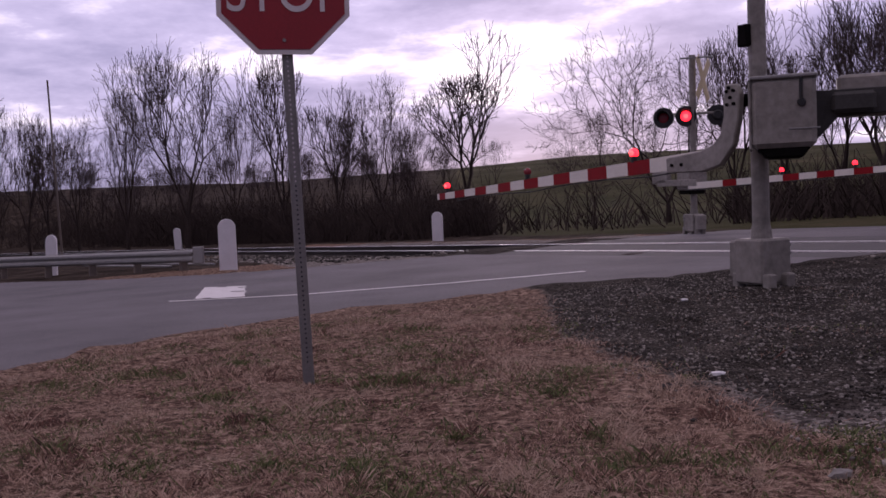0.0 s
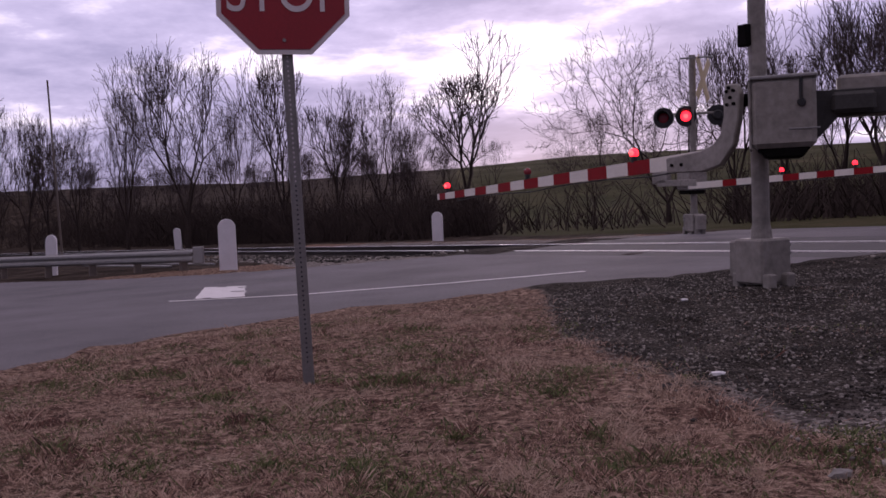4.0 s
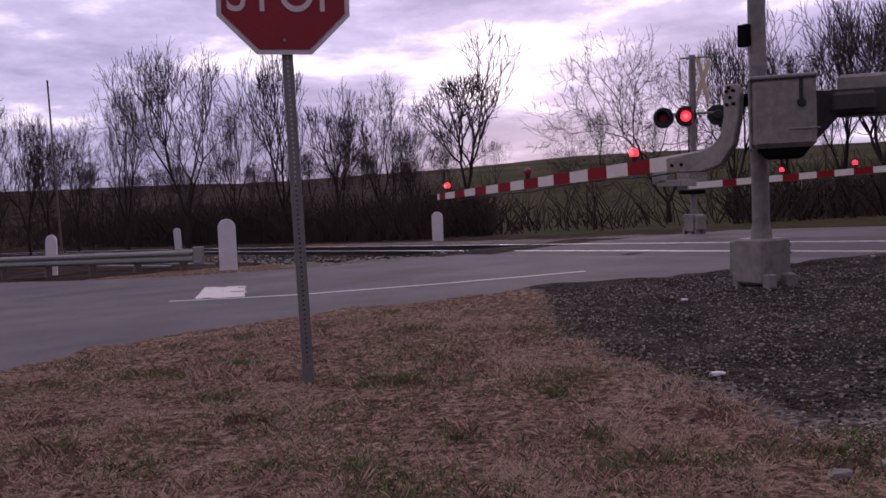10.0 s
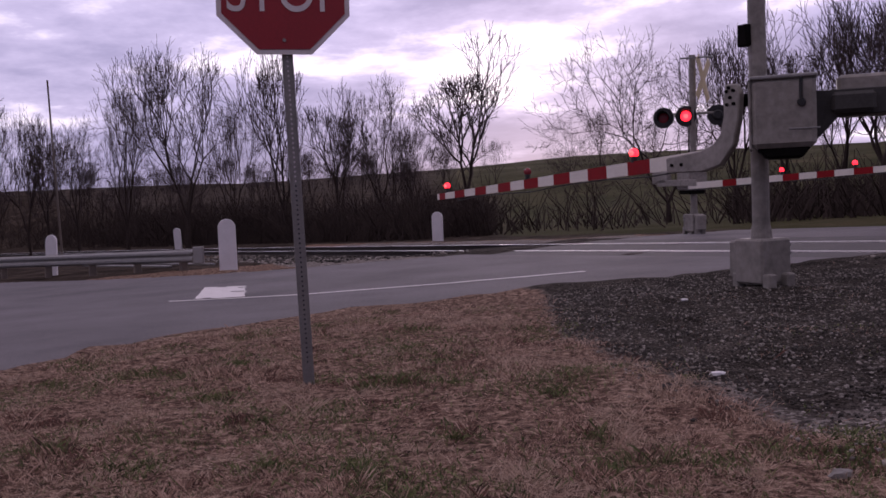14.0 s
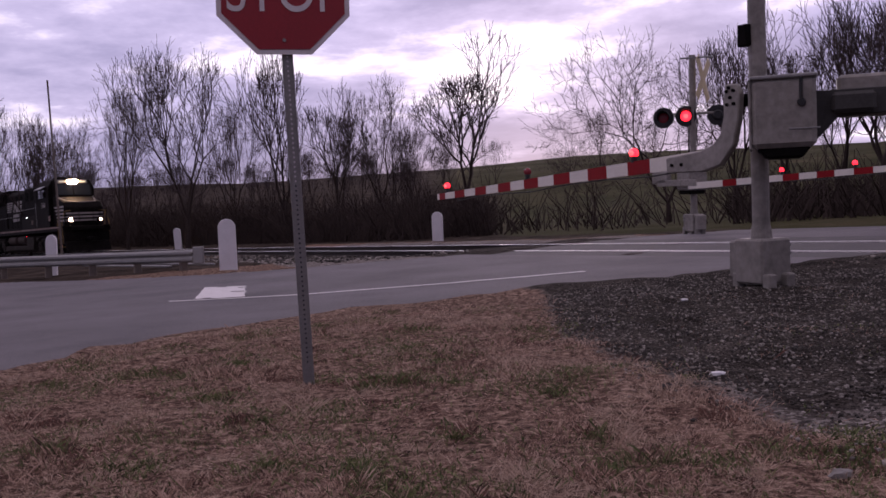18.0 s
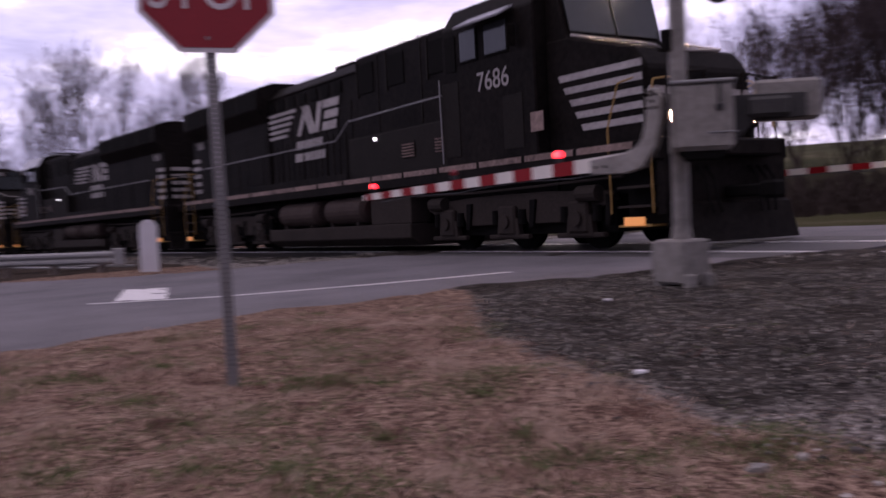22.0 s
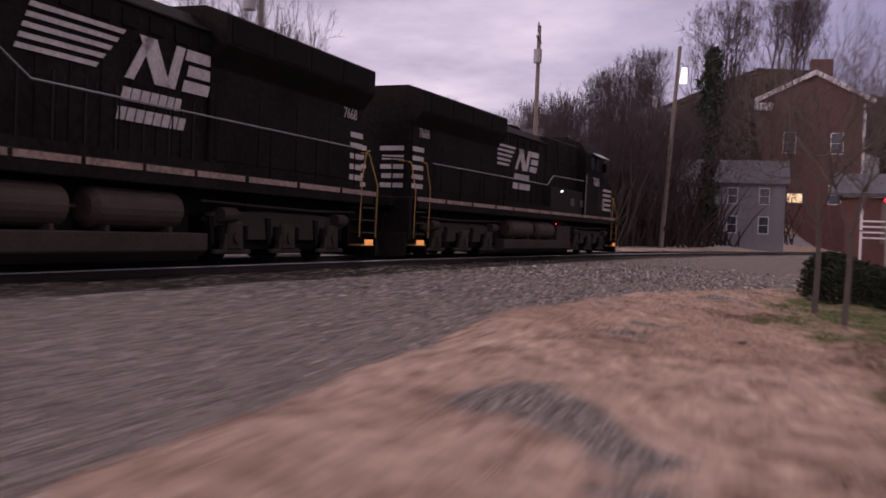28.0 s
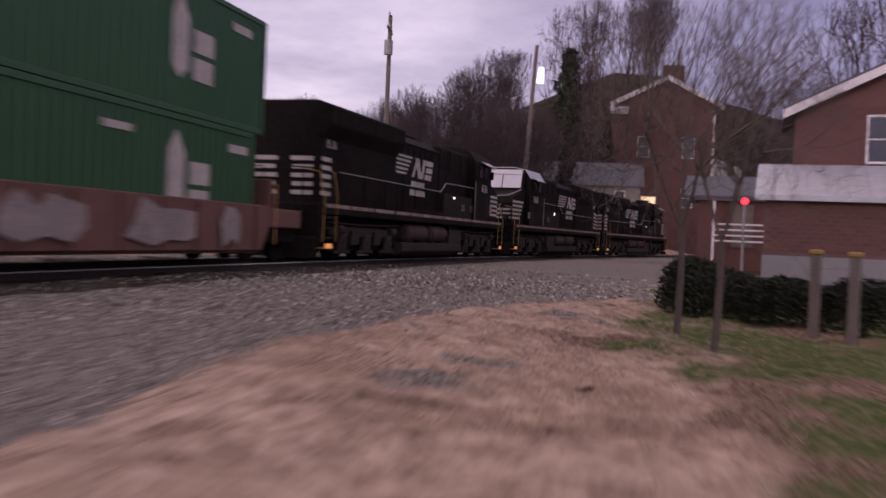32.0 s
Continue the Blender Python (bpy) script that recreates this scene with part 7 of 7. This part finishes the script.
def young_trees():
    for x, y, h, seed in ((15.2, -37.3, 4.9, 51), (14.25, -35.8, 4.6, 55)):
        crown_tree("young_tree", seed, pose(x, y, ground_z(x, y) - 0.03), h, h * 0.8, "slender young leafless tree on the lawn", bark="bark_pale", twigs_of="bark_pale", group="young trees on the lawn", trunk=0.40, thick=0.0105, twig=0.0020, lean=(20, 56), up=0.035)
    for x, y in ((14.05, -40.2), (13.4, -39.6)):
        t = thing("wooden_post", pose(x, y, ground_z(x, y)), "short weathered wooden post with a pale cap", "post", "lawn posts")
        part("shaft", bx(-0.07, -0.07, -0.2, 0.07, 0.07, 1.25, 0.01), M["wood"], t)
        part("cap", bx(-0.09, -0.09, 1.25, 0.09, 0.09, 1.33, 0.02), M["yellow"], t)


# ---- loose ground cover ----
def near_eye(x, y):
    return min(math.hypot(x, y), math.hypot(x - 12.3, y + 28.3))


def stone_shapes():
    out = []
    rng = random.Random(2)
    for k in range(6):
        bm = bmesh.new()
        bmesh.ops.create_icosphere(bm, subdivisions=1, radius=1.0)
        vs = [Vector(v.co) * rng.uniform(0.7, 1.2) for v in bm.verts]
        sx, sy, sz = rng.uniform(0.8, 1.3), rng.uniform(0.7, 1.1), rng.uniform(0.5, 0.8)
        fs = [[v.index for v in f.verts] for f in bm.faces]
        out.append((np.array([(v.x * sx, v.y * sy, v.z * sz) for v in vs]), np.array(fs)))
        bm.free()
    return out


def scatter_stones(name, spots, material, label):
    shapes = stone_shapes()
    rng = np.random.default_rng(12)
    V, F, base = [], [], 0
    for x, y, z, r in spots:
        vs, fs = shapes[rng.integers(6)]
        a = rng.uniform(0, 6.283)
        c, s = math.cos(a), math.sin(a)
        w = vs * r
        V.append(np.stack([w[:, 0] * c - w[:, 1] * s + x, w[:, 0] * s + w[:, 1] * c + y, w[:, 2] + z + r * 0.15], 1))
        F.append(fs + base)
        base += len(vs)
    ob = raw(name, np.concatenate(V).tolist(), np.concatenate(F).tolist(), material)
    tagged(ob, label, "gravel", kind="stuff")


def build_stones():
    rng = random.Random(6)
    pale, dark = [], []
    for i in range(76000):
        s, e = rng.uniform(-8.3, 62), rng.uniform(1.2, 11.5)
        if e > gravel_edge(s) + rng.gauss(0, 0.25):
            continue
        x, y = on_track(s, e)
        d = near_eye(x, y)
        keep = 1.0 if d < 6 else 0.75 if d < 11 else 0.35 if d < 22 else 0.12
        if rng.random() > keep:
            continue
        r = rng.uniform(0.009, 0.026) * (0.9 if d < 8 else 1.2 if d < 16 else 1.7)
        z = ground_z(x, y)
        # stones within 2.7 of the line take the dark colour as painted shade
        near_cross = s < -3.2 + 3.2 * rng.random() ** 1.3 or e < 2.7
        if s < -2.4 and e > 2.7:
            r *= 0.5
        (dark if near_cross else pale).append((x, y, z, r))
    for i in range(95000):
        s, e = rng.uniform(-8.6, 5), rng.uniform(2.8, 9.2)
        if e > gravel_edge(s) + rng.gauss(0, 0.15):
            continue
        x, y = on_track(s, e)
        if on_road(s, e, 0.1):
            continue
        if math.hypot(x, y) < 11:
            r = 0.006 + 0.017 * rng.random() ** 2
            (dark if s < -3.2 + 3.2 * rng.random() else pale).append((x, y, ground_z(x, y), r * (0.6 if s < -2.2 else 0.85)))
    for i in range(2600):
        s, e = rng.uniform(-60, -19.5), rng.uniform(1.2, 4.6)
        x, y = on_track(s, e)
        dark.append((x, y, ground_z(x, y), rng.uniform(0.03, 0.06)))
    for ps, pe, ra, rb, n in ((5.0, 9.95, 1.5, 0.42, 500), (10.0, 10.35, 1.2, 0.5, 500), (35.6, 9.8, 1.2, 0.45, 520)):
        for i in range(n):
            a, r0 = rng.uniform(0, 6.283), abs(rng.gauss(0, 0.62))
            x, y = on_track(ps + ra * r0 * math.cos(a), pe + rb * r0 * math.sin(a))
            if zones(x, y)["gravel"] > rng.uniform(0.2, 0.55):
                pale.append((x, y, ground_z(x, y), rng.uniform(0.006, 0.017)))
    scatter_stones("ballast", pale, M["stones"], "loose grey railway ballast stones")
    scatter_stones("dark_ballast", dark, M["dark_stones"], "dark cinders, and ballast coloured with painted shade beside the rails")


WEEDS = [(-1.44, 6.48, 0.22), (-1.3, 5.27, 0.2), (-1.38, 3.86, 0.28), (-0.29, 6.72, 0.3), (-0.44, 5.61, 0.2), (-0.35, 3.53, 0.3), (-0.7, 3.62, 0.2), (-0.16, 3.21, 0.25), (0.68, 7.34, 0.4), (0.02, 5.35, 0.25), (0.02, 4.0, 0.3), (1.14, 3.41, 0.2), (-0.9, 4.6, 0.25), (0.5, 4.8, 0.2), (0.55, 3.3, 0.25)]


def build_grass():
    rng = random.Random(17)
    sets = {"dry": ([], []), "straw": ([], []), "green": ([], []), "rust": ([], [])}
    n = 0
    while n < 800000:
        pick = rng.random()
        if pick < 0.45:
            a, d = radians(rng.uniform(-31, 31)), 2.2 + 7.2 * rng.random() ** 1.15
            x, y = d * math.sin(a), d * math.cos(a)
        elif pick < 0.64:
            a, d = radians(rng.uniform(20, 150)), 1.3 + 13.5 * rng.random() ** 1.35
            x, y = d * math.sin(a), d * math.cos(a)
        elif pick < 0.78:
            # along the bank between the two stands
            u, a, d = rng.uniform(0.1, 1.05), rng.uniform(0, 6.283), 7.5 * rng.random() ** 0.5
            x, y = 12.3 * u + d * math.cos(a), -28.3 * u + d * math.sin(a)
        else:
            a, d = radians(rng.uniform(110, 180)), 2.0 + 14 * rng.random() ** 1.2
            x, y = 12.3 + d * math.sin(a), -28.3 + d * math.cos(a)
        n += 1
        s, e = track_of(x, y)
        if on_road(s, e, 0.05 + 0.15 * rng.random()):
            continue
        z4 = zones(x, y)
        f1 = fbm(x, y, 1.4, 2.2)
        if z4["gravel"] + 0.35 * f1 > 0.45 + abs(rng.gauss(0, 0.24)):
            continue
        f2 = fbm(x, y, 1.1, 9.1)
        tuft = fbm(x, y, 5.0, 3.3)
        if z4["straw"] < 0.5 and (tuft < rng.uniform(-0.85, -0.22) or fbm(x, y, 11.0, 5.7) < rng.uniform(-0.9, -0.32)):
            continue
        kind = "straw" if z4["straw"] > 0.5 else "dry"
        if z4["green"] > 0.7 and rng.random() < 0.42 + 0.6 * f2 or f2 > 0.36 + rng.uniform(-0.1, 0.15) and rng.random() < 0.6 and kind == "dry":
            kind = "green"
        if kind == "dry" and rng.random() < 0.20 + 2.2 * fbm(x, y, 2.6, 4.4):
            kind = "straw"
        lush = max(0.35, 0.75 + 0.9 * f1)
        h = (rng.uniform(0.02, 0.058) if z4["straw"] > 0.5 else rng.uniform(0.008, 0.034) * (0.65 + 2.4 * max(0.0, tuft))) * lush
        h *= min(1.0, 0.5 + 0.11 * near_eye(x, y))
        lean = 1.1 if z4["straw"] > 0.5 else 0.5
        dx, dy = rng.gauss(0, lean) * h, rng.gauss(0, lean) * h
        w = rng.uniform(0.0004, 0.0011) * (1 + near_eye(x, y) * 0.15)
        if kind != "green" and rng.random() < 0.42:
            # dead stems lying flat
            h, dx, dy = rng.uniform(0.003, 0.018), rng.gauss(0, 0.026), rng.gauss(0, 0.026)
        elif kind != "green" and s < 0 and rng.random() < 0.05 + 1.1 * fbm(x, y, 2.0, 6.6):
            # a small weed leaf
            kind, h, w = "green", rng.uniform(0.006, 0.024), rng.uniform(0.0025, 0.0055)
            dx, dy = rng.gauss(0, 0.009), rng.gauss(0, 0.009)
        a = rng.uniform(0, math.pi)
        z = ground_z(x, y) - 0.005
        if kind == "dry" and s < -2 and fbm(x, y, 3.4, 7.9) > rng.uniform(0.08, 0.4):
            kind = "rust"
        v, f = sets[kind]
        b = len(v)
        v += [(x - w * math.cos(a), y - w * math.sin(a), z), (x + w * math.cos(a), y + w * math.sin(a), z), (x + dx * 0.6 + w * math.cos(a) * 0.7, y + dy * 0.6 + w * math.sin(a) * 0.7, z + h * 0.75), (x + dx, y + dy, z + h)]
        f += [(b, b + 1, b + 2), (b, b + 2, b + 3)]
    # low green weeds in the dead grass
    for cx, cy, r0 in WEEDS:
        for i in range(260):
            a, d = rng.uniform(0, 6.283), abs(rng.gauss(0, 0.85)) * r0
            x, y = cx + 1.25 * d * math.cos(a), cy + d * math.sin(a)
            h, w = rng.uniform(0.012, 0.045), rng.uniform(0.002, 0.0045)
            a = rng.uniform(0, math.pi)
            dx, dy = rng.gauss(0, 0.9) * h, rng.gauss(0, 0.9) * h
            z = ground_z(x, y) - 0.004
            v, f = sets["green"]
            b = len(v)
            v += [(x, y, z), (x + dx * 0.5 + w * math.cos(a), y + dy * 0.5 + w * math.sin(a), z + h * 0.6), (x + dx, y + dy, z + h), (x + dx * 0.5 - w * math.cos(a), y + dy * 0.5 - w * math.sin(a), z + h * 0.6)]
            f += [(b, b + 1, b + 2, b + 3)]
    for key, label in (("dry", "short reddish-brown dead winter grass"), ("straw", "matted straw-coloured dead grass on the bank"), ("green", "sparse green grass and weeds"), ("rust", "dark rust-brown dead weeds among the grass")):
        v, f = sets[key]
        tagged(raw(key + "_grass", v, f, M[key]), label, "grass", kind="stuff")


def litter():
    def blob(name, x, y, sx, sy, sz, rz, material, label, cat, seed):
        rng = random.Random(seed)
        bm = bmesh.new()
        bmesh.ops.create_icosphere(bm, subdivisions=2, radius=1.0)
        for v in bm.verts:
            k = rng.uniform(0.75, 1.15)
            v.co = Vector((v.co.x * sx * k, v.co.y * sy * k, v.co.z * sz * k))
        ob = part(name, bm, material)
        ob.matrix_basis = pose(x, y, ground_z(x, y) + sz * 0.5, rng.uniform(-5, 5), rng.uniform(-5, 5), rz)
        tagged(ob, label, cat)
    blob("crumpled_paper", 1.36, 4.85, 0.045, 0.02, 0.014, 10, M["paper"], "scrap of crumpled white paper on the cinders", "litter", 1)
    blob("paper_scrap", 2.05, 8.2, 0.05, 0.025, 0.015, 40, M["paper"], "small white scrap lying on the cinders", "litter", 2)
    blob("plastic_scrap", 1.24, 3.05, 0.04, 0.025, 0.022, 10, M["alu"], "pale plastic scrap in the dry grass", "litter", 3)
    blob("stone", -0.35, 3.05, 0.02, 0.015, 0.012, 0, M["paper"], "pale pebble in the dry grass", "stone", 4)
    sticks = [(3.11, 0.72, 0.3, 40), (3.25, 0.22, 0.3, 15), (3.0, 1.5, 0.12, 0), (3.6, -1.75, 0.18, -20), (8.45, -8.87, 0.3, 10), (1.05, 4.6, 0.06, 0), (5.6, -0.4, 0.2, 60), (14.4, -29.9, 0.3, 30), (16.6, -36.9, 0.35, 60), (15.9, -37.6, 0.3, 20), (14.1, -31.9, 0.25, 50), (17.5, -40.0, 0.3, 20)]
    for i, (x, y, l, rz) in enumerate(sticks):
        blob("wood_chunk", x, y, l * 0.5, 0.035, 0.02, rz + 20, M["clod"], "dark rotten chunk of wood on the ballast", "wood chunk", 20 + i)
    t = part("metal_rod", rod((-0.38, 0, 0), (0.38, 0, 0), 0.012, n=8), M["paper"])
    t.matrix_basis = pose(7.4, -7.68, ground_z(7.4, -7.68) + 0.02, 0, 0, 178)
    tagged(t, "thin pale rod lying on the ballast", "rod")
    # dry weed stalks standing in the ballast
    rng = random.Random(14)
    t = thing("weed_stalks", pose(4.45, -2.15, ground_z(4.45, -2.15)), "thin dry weed stalks standing in the ballast", "weeds")
    for i in range(9):
        a, b = rng.uniform(-0.14, 0.14), rng.uniform(-0.14, 0.14)
        part("stalk", pipe([(a, b, -0.03), (a * 1.3, b * 1.2, rng.uniform(0.12, 0.25)), (a * 1.7 + rng.uniform(-0.04, 0.04), b * 1.5, rng.uniform(0.3, 0.5))], 0.0028, 4), M["clod"], t)


# ---- build ----
build_ground()
build_roads()
build_track()
stop_sign()
near_gate()
far_gate()
marker_posts()
guard_rail()
WOODS, SIMPLE = woods()
brush()
UNITS = train()
beige_house()
old_house()
far_white_house()
yard_bush()
utility_pole(*place(139.5, 57.0), 10.6, "weathered wooden utility pole with a transformer beside the lane", 0.6, True, True, False, 60)
utility_pole(*place(-21.7, 52.0), 9.0, "thin wooden utility pole among bare trees", -1.5, False, False, thick=0.06)
utility_pole(48.6, -95.5, 0.6, 13.0, "wooden pole with a lit street lamp", -3.0, False, False, True, 20).scale = (1.3, 1.3, 1.3)
utility_pole(43.2, -68.9, 0.5, 13.2, "wooden utility pole with crossarm behind the engines", 0.0, True, True, False, 120)
small_signs()
far_side_trees(WOODS, SIMPLE)
brick_buildings()
weathered_house()
ivy_tree()
hedge()
young_trees()
litter()
build_ties()
build_stones()
build_grass()
motions()
